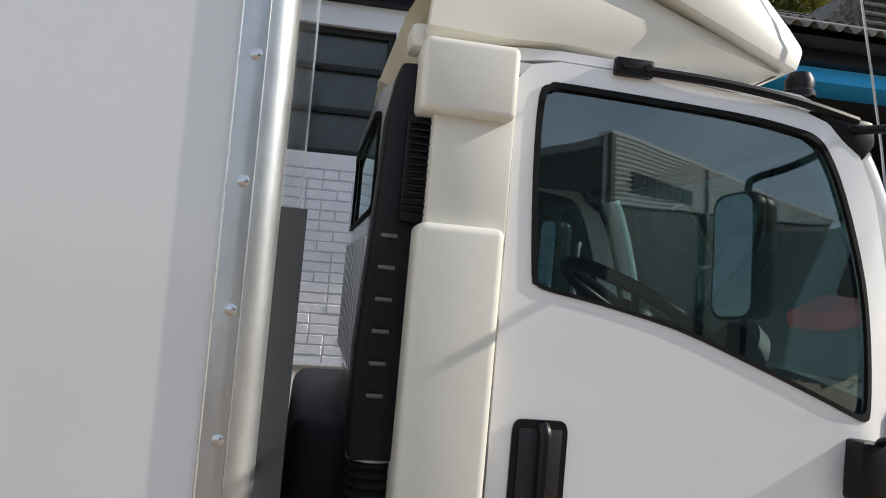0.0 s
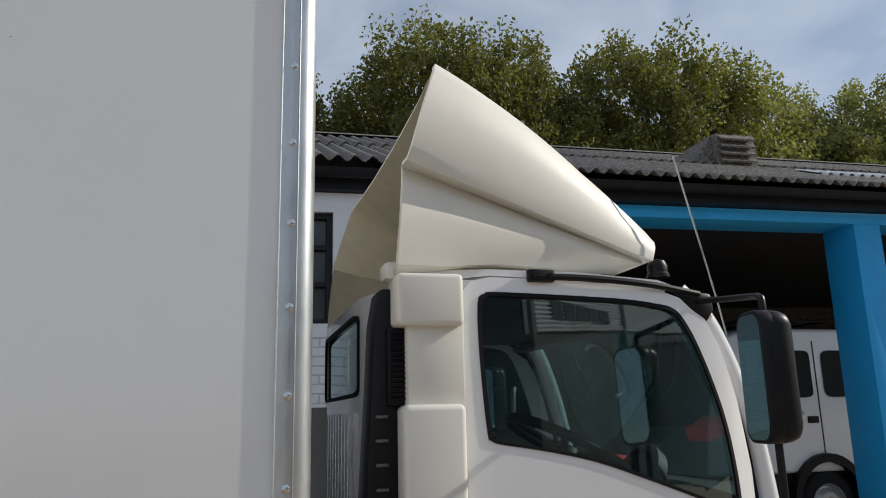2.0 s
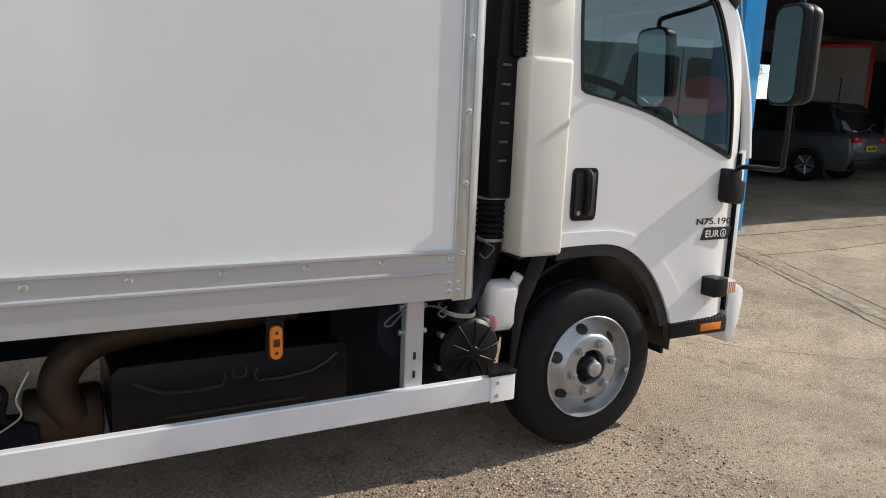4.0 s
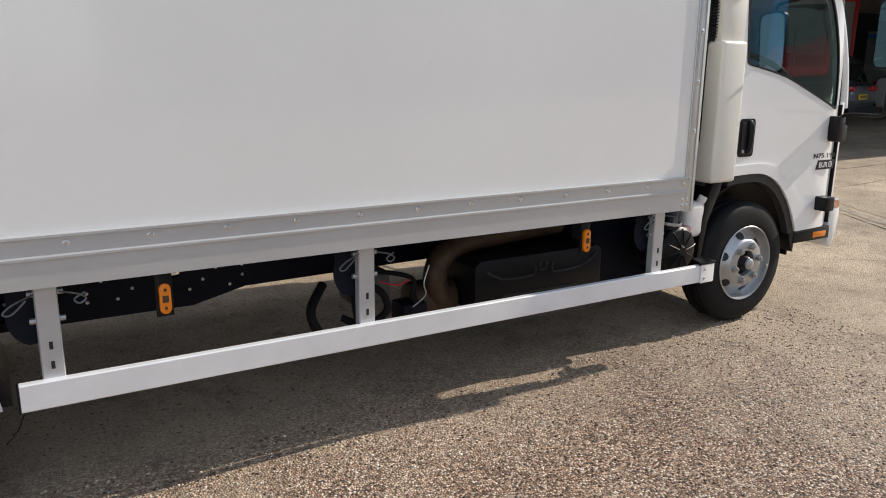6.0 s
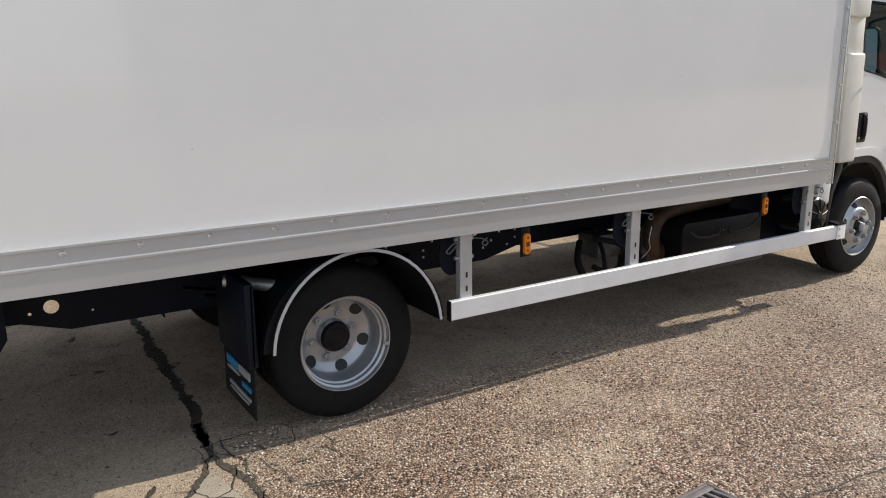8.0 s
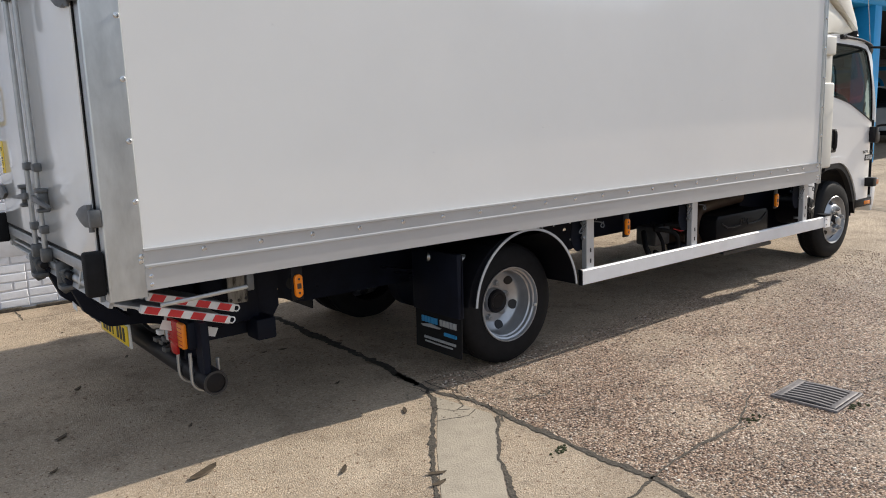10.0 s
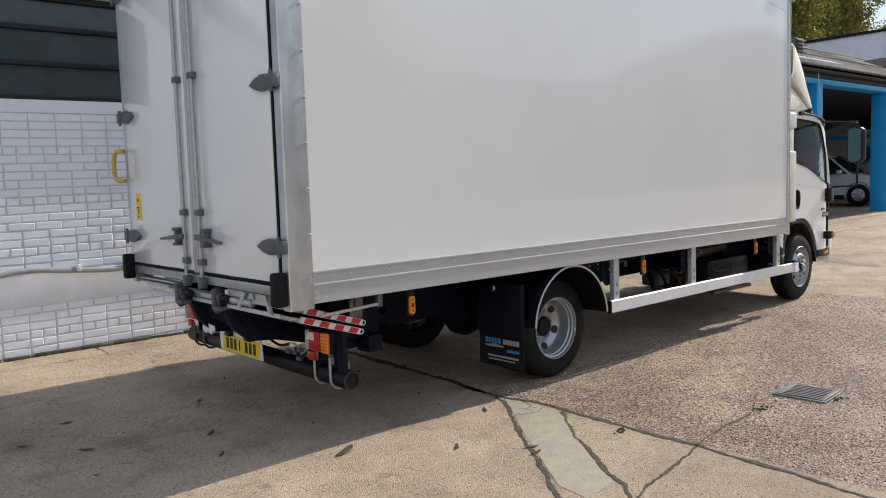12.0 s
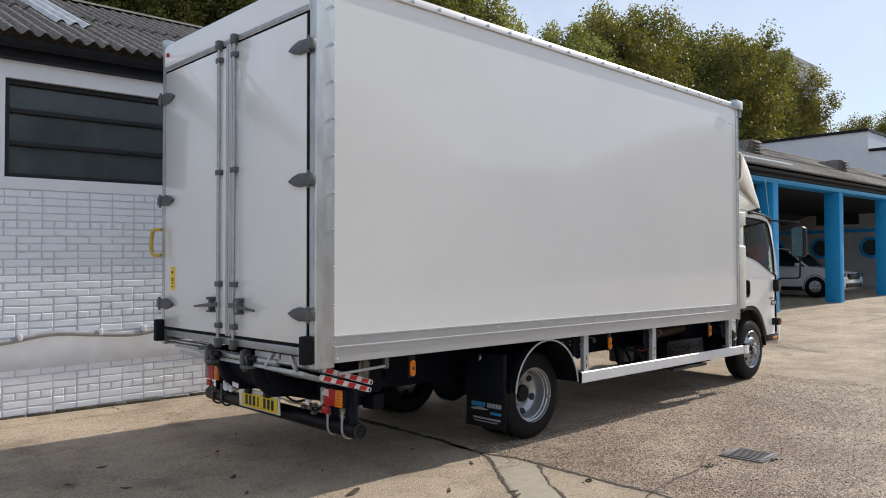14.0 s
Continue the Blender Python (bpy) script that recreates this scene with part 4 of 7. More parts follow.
for y in (2.24, 2.98):
    profile = [(-5.75, 0.80), (1.3, 0.80), (1.3, 0.60), (-0.2, 0.585), (-2.3, 0.56), (-2.55, 0.50), (-4.9, 0.50), (-5.1, 0.56), (-5.75, 0.58)]
    bores = [[(x + r * math.cos(2 * math.pi * k / 16), z + r * math.sin(2 * math.pi * k / 16)) for k in range(16)] for x, z, r in ((-4.97, 0.62, 0.033), (-5.06, 0.60, 0.008), (-4.80, 0.575, 0.006), (-2.62, 0.66, 0.02))]
    rail = part("chassis_rail", sheet(profile, bores, lambda x, z: y, 0.008, 0), M["chassis"], truck, "dark blue-black chassis rail with round bores")
    for a, b in zip(profile, profile[1:] + profile[:1]):
        if abs(a[0] - b[0]) < 0.01:
            continue
        part("rail_flange", prism([a, b, (b[0], b[1] - 0.008 if b[1] > 0.7 else b[1] + 0.008), (a[0], a[1] - 0.008 if a[1] > 0.7 else a[1] + 0.008)], "y", y + 0.008, y + 0.07), M["chassis"], rail)
    # Bright domes stand for daylight seen through small holes in the rail.
    for k in range(3, 34):
        x, z = -2.25 - 0.062 * ((k * 7) % 23), (0.58, 0.62, 0.67, 0.71)[k % 4]
        place("bolt", HOLE_DOT, (x, y - 0.001, z), rail)
    part("subframe_rail", box(-6.05, -0.2, y, y + 0.07, 0.80, 0.87), M["chassis"], truck)
for x in (-5.2, -4.5, -3.1, -1.9, -0.7, 0.4):
    part("crossmember", box(x - 0.04, x + 0.04, 2.31, 2.98, 0.58, 0.76, 0.01), M["chassis"], truck)
part("rear_gusset", prism([(-5.76, 0.87), (-5.162, 0.87), (-5.162, 0.565), (-5.242, 0.445), (-5.60, 0.445), (-5.68, 0.545)], "y", 2.02, 2.08), M["chassis"], truck, "black steel gusset plate")
M["stained"] = material("grease_stained_steel", (0.3, 0.29, 0.27), 0.6, 0.3, scale=7, stretch=(3, 1, 0.6), ramp=[(0.40, (0.02, 0.018, 0.016)), (0.50, (0.22, 0.21, 0.19)), (0.7, (0.36, 0.35, 0.33))], bump=0.05)
hang = part("steel_bracket", box(-5.505, -5.40, 1.868, 1.878, 0.65, 0.868, 0.003), M["stained"], truck, "grease-stained steel hanging bracket")
for x, z in ((-5.493, 0.67), (-5.412, 0.67), (-5.493, 0.80), (-5.412, 0.80), (-5.412, 0.735), (-5.45, 0.665)):
    place("bolt", DARK_BOLT, (x, 1.868, z), hang)
for x, z in ((-3.79, 0.385), (0.675, 0.43)):
    part("axle", cyl((x, 1.80, z), (x, 3.45, z), 0.065, seg=18), M["chassis"], truck)
part("differential", lathe([(0, -0.2), (0.12, -0.17), (0.19, -0.05), (0.19, 0.05), (0.12, 0.17), (0, 0.2)], pose(-3.79, 2.65, 0.40, 90, 0, 0), seg=24), M["chassis"], truck)
part("prop_shaft", cyl((-3.6, 2.65, 0.44), (-0.5, 2.65, 0.62), 0.045, seg=14), M["chassis"], truck)
part("gearbox", box(-0.6, 0.9, 2.38, 2.92, 0.42, 0.80, 0.08), M["chassis"], truck)
for y in (2.1, 3.1):
    bm = bmesh.new()
    for j in range(5):
        ln = 0.62 - 0.1 * j
        prism([(-3.79 - ln, 0.52 + 0.12 * (ln / 0.62) ** 2 - 0.018 * j), (-3.79, 0.50 - 0.018 * j), (-3.79 + ln, 0.52 + 0.12 * (ln / 0.62) ** 2 - 0.018 * j), (-3.79 + ln, 0.535 + 0.12 * (ln / 0.62) ** 2 - 0.018 * j), (-3.79, 0.515 - 0.018 * j), (-3.79 - ln, 0.535 + 0.12 * (ln / 0.62) ** 2 - 0.018 * j)], "y", y - 0.035, y + 0.035, bm=bm)
    part("leaf_spring", bm, M["chassis"], truck)
part("exhaust_pipe", cyl((-4.05, 1.66, 0.70), (-4.30, 1.80, 0.74), 0.03, seg=16), M["steel"], truck)

# battery box, air duct, hoses
part("box_tray", prism([(1.70, 0.335), (1.706, 0.335), (1.706, 0.350), (2.15, 0.350), (2.15, 0.362), (1.70, 0.362)], "x", -1.27, -0.50), M["lip2"], truck, "black tray under the battery box")
boxb = part("battery_box", prism([(-1.29, 0.40), (-0.455, 0.40), (-0.455, 0.63), (-0.485, 0.66), (-1.26, 0.66), (-1.29, 0.63)], "y", 1.76, 2.2, bevel=0.012), M["black"], truck, "glossy black battery cover with pressed ribs")
for pts in ([(-1.22, 0.60), (-1.12, 0.55), (-0.93, 0.55), (-0.92, 0.60)], [(-0.80, 0.60), (-0.80, 0.55), (-0.60, 0.56), (-0.50, 0.62)], [(-1.12, 0.46), (-0.62, 0.46)], [(-0.885, 0.61), (-0.885, 0.575), (-0.845, 0.575), (-0.845, 0.61)]):
    part("pressed_rib", tube([(x, 1.759, z) for x, z in pts], 0.007, seg=6, rings=2), M["lip2"], boxb)
part("intake_duct", tube([(-1.40, 1.92, 0.45), (-1.44, 1.90, 0.58), (-1.36, 1.92, 0.69), (-1.18, 1.95, 0.73), (-0.60, 1.98, 0.76)], 0.062, seg=18), M["brown"], truck, "brown heat-stained exhaust duct")
part("converter_can", cyl((-1.55, 1.98, 0.44), (-1.30, 1.98, 0.44), 0.10, seg=22, bevel=0.02), M["brown"], truck)
for k, (pts, r) in enumerate((([(-2.02, 1.95, 0.60), (-2.12, 1.85, 0.50), (-2.05, 1.82, 0.38), (-1.85, 1.84, 0.36), (-1.62, 1.9, 0.38)], 0.022), ([(-1.95, 1.9, 0.62), (-1.80, 1.82, 0.58), (-1.75, 1.82, 0.47), (-1.85, 1.85, 0.40), (-1.95, 1.9, 0.44)], 0.018), ([(-1.75, 1.95, 0.63), (-1.60, 1.85, 0.60), (-1.60, 1.84, 0.50), (-1.50, 1.9, 0.44)], 0.012), ([(-1.85, 2.0, 0.66), (-1.90, 1.86, 0.52), (-1.88, 1.86, 0.38)], 0.014))):
    part("rubber_hose", tube(pts, r, seg=10), M["rubber"], truck, "looped black rubber hose")
part("wire", tube([(-1.52, 1.82, 0.66), (-1.56, 1.80, 0.58), (-1.55, 1.80, 0.52), (-1.62, 1.80, 0.47)], 0.0035, seg=6), M["holes"], truck)
part("wire", tube([(-1.78, 1.84, 0.61), (-1.70, 1.82, 0.585), (-1.62, 1.83, 0.60)], 0.004, seg=6), M["redtape"], truck)
part("fluid_tank", box(-1.86, -1.66, 1.95, 2.15, 0.46, 0.62, 0.02), M["cast"], truck)
part("pump_block", box(-1.64, -1.50, 1.86, 2.0, 0.36, 0.46, 0.015), M["chassis"], truck)

# Added black panel: hides the lit ground behind the air filter.
part("splash_shield", box(-0.42, 0.30, 2.06, 2.10, 0.28, 0.86, 0.01), M["chassis"], truck, "black panel added to darken the gap behind the filter")

# ---- side guard ----
guard = part("side_guard", prism([(0, 0.450), (0, 0.540), (0.004, 0.544), (0.03, 0.544), (0.03, 0.538), (0.006, 0.536), (0.006, 0.454), (0.03, 0.452), (0.03, 0.446), (0.004, 0.446)], "x", 0, 1), M["rail"], truck, "long white aluminium side guard rail")
for v in guard.data.vertices:
    v.co.x, v.co.y = -3.29 + 3.38 * v.co.x, v.co.y + 1.475
part("guard_end", prism([(0.015, 1.473), (0.015, 1.468), (0.115, 1.468), (0.126, 1.474), (0.13, 1.486), (0.13, 1.56), (0.124, 1.56), (0.124, 1.488), (0.116, 1.473)], "z", 0.444, 0.546), M["rail"], guard, "white folded end plate")
part("end_cap", prism([(0.0, 1.466), (0.12, 1.466), (0.133, 1.475), (0.133, 1.57), (0.05, 1.57)], "z", 0.546, 0.562, bevel=0.004), M["black"], guard, "black plastic end cap")
part("rear_cap", box(-3.298, -3.29, 1.474, 1.506, 0.444, 0.546, 0.002), M["black"], guard, "black plastic end cap")
for z in (0.47, 0.52):
    place("bolt", BOLT, (0.042, 1.468, z), guard)
for xp in (-3.18, -2.0, -0.30):
    post = part("guard_post", prism([(xp - 0.032, 1.503), (xp + 0.032, 1.503), (xp + 0.036, 1.508), (xp + 0.036, 1.545), (xp + 0.031, 1.545), (xp + 0.031, 1.509), (xp - 0.031, 1.509), (xp - 0.031, 1.545), (xp - 0.036, 1.545), (xp - 0.036, 1.508)], "z", 0.46, 0.868), M["alu"], truck, "grey metal side guard post with slots")
    # Black plates on the face give the slots' inner shade; nothing is cut.
    for z in (0.59, 0.66):
        part("slot", box(xp - 0.006, xp + 0.006, 1.5015, 1.5035, z - 0.014, z + 0.014, 0.001), M["ink"], post)
    arc = [(xp - 0.04 - 0.085 * math.sin(a), 0.76 - 0.11 * math.cos(a)) for a in [math.pi * 0.08 + math.pi * 0.55 * k / 9 for k in range(10)]]
    part("swivel_plate", prism([(xp + 0.01, 0.66)] + arc + [(xp - 0.12, 0.868), (xp + 0.01, 0.868)], "y", 1.56, 1.566), M["chassis"], post, "drilled dark swivel plate")
    for z in (0.745, 0.84):
        part("post_bolt", cyl((xp - 0.055, 1.53, z), (xp + 0.055, 1.53, z), 0.011, seg=8), M["steel"], post)
    part("safety_pin", tube([(xp + 0.04, 1.50, 0.845), (xp + 0.09, 1.49, 0.835), (xp + 0.12, 1.49, 0.815), (xp + 0.10, 1.485, 0.80), (xp + 0.085, 1.49, 0.815), (xp + 0.12, 1.495, 0.835)], 0.0035, seg=6), M["cast"], post, "bent wire safety pin")
    part("safety_pin", tube([(xp - 0.03, 1.51, 0.845), (xp - 0.10, 1.49, 0.82), (xp - 0.13, 1.485, 0.795), (xp - 0.105, 1.485, 0.79), (xp - 0.06, 1.49, 0.83)], 0.0035, seg=6), M["cast"], post)

for x in (-0.808, -2.802, -5.30):
    back = part("marker_mount", prism([(x - 0.03, 0.70), (x + 0.03, 0.70), (x + 0.03, 0.875), (x - 0.03, 0.875)], "y", 1.512, 1.522, bevel=0.002), M["black"], truck)
    bm = prism([(x + 0.021 * math.cos(a), 0.770 + (0.036 if math.sin(a) > 0 else -0.036) + 0.021 * math.sin(a)) for a in [2 * math.pi * k / 20 for k in range(20)]], "y", 1.492, 1.512, bevel=0.004)
    lamp = part("side_marker", bm, M["amber"], back, "oval amber side marker lamp")
    for z in (0.736, 0.804):
        part("lamp_screw", cyl((x, 1.4925, z), (x, 1.4905, z), 0.006, seg=10), M["brown"], back)
    part("lamp_core", box(x - 0.011, x + 0.011, 1.4905, 1.4925, 0.757, 0.783, 0.0008), M["brown"], back)


# ---- wheels ----
def ring_part(name, profile, mat, parent, m, seg=56, closed=False, label=""):
    return part(name, lathe(profile, m, seg=seg, closed=closed), mat, parent, label, smooth=40)


TYRE = [(0.236, 0.105), (0.262, 0.108), (0.300, 0.106), (0.340, 0.100), (0.362, 0.090), (0.378, 0.068), (0.381, 0.058), (0.373, 0.056), (0.373, 0.048), (0.382, 0.046), (0.383, 0.018), (0.374, 0.016), (0.374, -0.016), (0.383, -0.018), (0.382, -0.046), (0.373, -0.048), (0.373, -0.056), (0.381, -0.058), (0.378, -0.068), (0.362, -0.090), (0.340, -0.100), (0.300, -0.106), (0.262, -0.108), (0.236, -0.105)]
# front discs bulge outwards, rear discs are dished inwards
DISC_F = [(0.236, 0.108), (0.233, 0.112), (0.228, 0.110), (0.222, 0.090), (0.216, 0.070), (0.206, 0.058), (0.188, 0.062), (0.160, 0.090), (0.148, 0.108), (0.140, 0.114), (0.082, 0.114), (0.078, 0.108), (0.078, 0.06)]
DISC_R = [(0.236, 0.108), (0.234, 0.113), (0.229, 0.112), (0.224, 0.092), (0.214, 0.086), (0.212, 0.066), (0.204, 0.060), (0.201, 0.000), (0.196, -0.028), (0.184, -0.040), (0.158, -0.052), (0.146, -0.060), (0.136, -0.062), (0.082, -0.062), (0.078, -0.056), (0.078, -0.02)]


def wheel(x, y, z, out, front):
    """A wheel at (x, y, z) whose outer side looks along out (-1: towards lower y)."""
    m = Matrix.Translation((x, y, z)) @ pose(0, 0, 0, 90 if out < 0 else -90, 0, 0)
    w = ring_part("wheel", TYRE, M["rubber"], truck, m, closed=True, label="black truck tyre on a silver steel rim")
    prof = DISC_F if front else DISC_R
    ring_part("rim", prof, M["rim"], w, m, label="silver painted steel rim")
    base = 0.114 if front else -0.062
    for k in range(6):
        a = math.radians(60 * k + 12)
        p = m @ Vector((0.111 * math.cos(a), 0.111 * math.sin(a), base))
        q = m @ Vector((0.111 * math.cos(a), 0.111 * math.sin(a), base + 0.024))
        bm = cyl(p, q, 0.0195, seg=6, bevel=0.002)
        cyl(p, p + (q - p) * 1.35, 0.009, seg=10, bm=bm)
        cyl(p, p + (q - p) * 0.18, 0.024, seg=16, bm=bm)
        part("wheel_nut", bm, M["steel"], w)
    # Thin black discs on the rim stand in for the shade inside its holes.
    for k in range(6):
        a = math.radians(60 * k + 42)
        r, h = (0.174, 0.0765) if front else (0.170, -0.046)
        c = Vector((r * math.cos(a), r * math.sin(a), h))
        n = Vector((math.cos(a) * 0.70, math.sin(a) * 0.70, 0.72)) if front else Vector((-math.cos(a) * 0.42, -math.sin(a) * 0.42, 0.9))
        bm = cyl(m @ (c - n.normalized() * 0.004), m @ (c + n.normalized() * 0.0035), 0.027 if front else 0.032, seg=18)
        part("hand_hole", bm, M["ink"], w, "black disc painted for a shaded hole in the rim")
    if front:
        ring_part("hub", [(0.078, 0.075), (0.060, 0.085), (0.052, 0.10), (0.046, 0.108), (0.040, 0.125), (0.034, 0.136), (0.020, 0.142), (0, 0.143)], M["black"], w, m, 28)
        ring_part("hub_cap", [(0.036, 0.128), (0.034, 0.146), (0.026, 0.152), (0, 0.154)], M["rim"], w, m, 24, label="silver hub cap")
    else:
        ring_part("hub", [(0.078, -0.05), (0.075, -0.012), (0.068, -0.002), (0.052, 0.0), (0.045, -0.006), (0, -0.006)], M["black"], w, m, 28, label="black hub cover")
    v = m @ Vector((0.215, -0.04, 0.105))
    part("balance_weight", box(v.x - 0.012, v.x + 0.012, v.y - 0.008, v.y + 0.004, v.z - 0.009, v.z + 0.009, 0.002), M["galv"], w)
    return w


wheel(0.675, 1.790, 0.43, -1, True)
wheel(0.675, 3.51, 0.43, 1, True)
for y, o in ((1.735, -1), (1.975, -1), (3.565, 1), (3.325, 1)):
    wheel(-3.79, y, 0.385, o, False)

# rear mudguards and flaps
for side, ya in ((1, 1.478), (-1, 3.767)):
    arc = [radians(5 + 171 * k / 28) for k in range(29)]
    out = [(-3.774 + 0.428 * math.cos(a), 0.43 + 0.44 * math.sin(a)) for a in arc]
    inn = [(-3.774 + 0.417 * math.cos(a), 0.43 + 0.428 * math.sin(a)) for a in arc]
    lo, hi = min(ya, ya + side * 0.50), max(ya, ya + side * 0.50)
    g = part("mudguard", prism(out + inn[::-1], "y", lo, hi), M["black"], truck, "black plastic rear mudguard with pale edge")
    edge = [(-3.774 + 0.432 * math.cos(a), 0.43 + 0.444 * math.sin(a)) for a in arc]
    ein = [(-3.774 + 0.419 * math.cos(a), 0.43 + 0.430 * math.sin(a)) for a in arc]
    part("guard_shell", prism([(-3.774 + 0.462 * math.cos(a), 0.43 + 0.436 * math.sin(a)) for a in arc] + out[::-1], "y", min(ya + side * 0.03, hi if side > 0 else lo), max(ya + side * 0.03, hi if side > 0 else lo)), M["black"], g)
    part("edge_trim", prism(edge + ein[::-1], "y", min(ya - side * 0.006, ya), max(ya - side * 0.006, ya)), M["trim"], g, "pale grey edge trim")
    f0, f1 = min(ya + side * 0.04, ya + side * 0.48), max(ya + side * 0.04, ya + side * 0.48)
    flap = part("mudflap", prism([(-4.285, 0.16), (-4.279, 0.16), (-4.265, 0.78), (-4.271, 0.78)], "y", f0, f1), M["rubber"], truck, "black mudflap with blue and white print")
    part("flap_holder", box(-4.30, -4.255, f0, f1, 0.40, 0.78, 0.01), M["chassis"], truck)
    if side > 0:
        # words as plain bars, letter by letter
        for y0, wide, n, z0, z1, mt in ((1.56, 0.032, 5, 0.330, 0.366, "whiteprint"), (1.738, 0.032, 5, 0.330, 0.366, "blueflap"), (1.56, 0.020, 6, 0.275, 0.295, "blueflap"), (1.57, 0.019, 16, 0.228, 0.242, "whiteprint"), (1.60, 0.014, 19, 0.206, 0.214, "whiteprint")):
            for k in range(n):
                part("print_bar", prism([(-4.2905, z0), (-4.284, z0), (-4.2835, z1), (-4.290, z1)], "y", y0 + wide * k, y0 + wide * (k + 0.74)), M[mt], flap)
        part("print_swoosh", prism([(1.72, 0.305), (1.88, 0.300), (1.90, 0.31), (1.80, 0.325), (1.70, 0.312)], "x", -4.2895, -4.2835), M["whiteprint"], flap)

# ---- cab ----
def cab_side(x, z):
    """The cab's flank: upright below the waist, leaning in above it, rounded at the front."""
    y = 1.690 + 0.032 * max(0.0, (z - 1.30) / 0.85) ** 1.6
    if x > 1.36:
        y += 0.06 * ((x - 1.36) / 0.20) ** 2
    return y


def round_loop(pts, n=4, r=0.3):
    """Cuts the corners of a closed outline."""
    out = []
    for k, p in enumerate(pts):
        a, c = Vector(pts[k - 1]), Vector(pts[(k + 1) % len(pts)])
        b = Vector(p)
        s, e = b.lerp(a, r), b.lerp(c, r)
        for j in range(n + 1):
            t = j / n
            q = s * (1 - t) ** 2 + 2 * b * t * (1 - t) + e * t * t
            out.append((q.x, q.y))
    return out


def mirror_shell(sections, half_wide, half_tall, centre):
    """A rounded upright box drawn along x through (x, scale) sections."""
    own = bmesh.new()
    loops = []
    for x, k in sections:
        w, h, r = half_wide - 0.05 * (1 - k), half_tall - 0.09 * (1 - k), 0.045 * k
        loop = []
        for sy, sz, a0 in ((1, 1, 0), (-1, 1, 90), (-1, -1, 180), (1, -1, 270)):
            for q in range(6):
                a = radians(a0 + 18 * q)
                loop.append(own.verts.new((x, centre[0] + sy * (w - r) + r * math.cos(a), centre[1] + sz * (h - r) + r * math.sin(a))))
        loops.append(loop)
    for p, q in zip(loops, loops[1:]):
        for k in range(len(p)):
            own.faces.new((p[k - 1], p[k], q[k], q[k - 1]))
    own.faces.new(loops[0])
    own.faces.new(loops[-1])
    bmesh.ops.recalc_face_normals(own, faces=own.faces)
    return own


def flow(pts, n=4, closed=False):
    """A smooth curve through (u, v) pairs."""
    out, m = [], len(pts)
    at = (lambda k: Vector(pts[k % m])) if closed else (lambda k: Vector(pts[max(0, min(m - 1, k))]))
    for k in range(m if closed else m - 1):
        p0, p1, p2, p3 = at(k - 1), at(k), at(k + 1), at(k + 2)
        for j in range(n):
            t = j / n
            q = 0.5 * (2 * p1 + (p2 - p0) * t + (2 * p0 - 5 * p1 + 4 * p2 - p3) * t * t + (3 * p1 - p0 - 3 * p2 + p3) * t ** 3)
            out.append((q.x, q.y))
    return out if closed else out + [tuple(pts[-1])]


ARCH = [(0.452, 0.985), (0.62, 0.99), (0.74, 0.985), (0.84, 0.955), (0.93, 0.90), (1.01, 0.82), (1.07, 0.735), (1.115, 0.65), (1.142, 0.585)]
ARCH = flow(ARCH, 3)
DOOR = ARCH + [(1.535, 0.585), (1.545, 0.75), (1.548, 1.2), (1.545, 1.50), (1.505, 1.75), (1.445, 1.95), (1.39, 2.05), (1.31, 2.12), (1.20, 2.155), (0.9, 2.178), (0.56, 2.185), (0.49, 2.17), (0.455, 2.13), (0.452, 1.6)]
WINDOW = [(0.522, 1.665), (0.536, 1.635), (0.57, 1.622), (0.70, 1.60), (0.90, 1.556), (1.09, 1.49), (1.29, 1.415), (1.41, 1.368), (1.446, 1.362), (1.460, 1.392), (1.450, 1.55), (1.420, 1.72), (1.35, 1.94), (1.30, 2.045), (1.26, 2.085), (1.20, 2.10), (1.03, 2.118), (0.60, 2.132), (0.535, 2.125), (0.510, 2.09), (0.508, 1.9)]
WINDOW = flow(WINDOW, 3, True)
M["seat"] = material("grey_seat_cloth", (0.075, 0.085, 0.092), 0.9, var=0.25, scale=40, bump=0.2, bump_scale=150)
M["dash"] = material("dark_dashboard", (0.055, 0.060, 0.066), 0.6, var=0.2, scale=30, bump=0.05)
M["redcloth"] = material("red_cloth", (0.55, 0.03, 0.04), 0.8, var=0.2, scale=15, bump=0.2)
M["lip"] = material("grey_black_plastic", (0.022, 0.022, 0.024), 0.55, var=0.2, scale=25, bump=0.03)
M["mirror"] = material("mirror_glass", (0.34, 0.43, 0.45), 0.02, 1.0)
C = 2.645
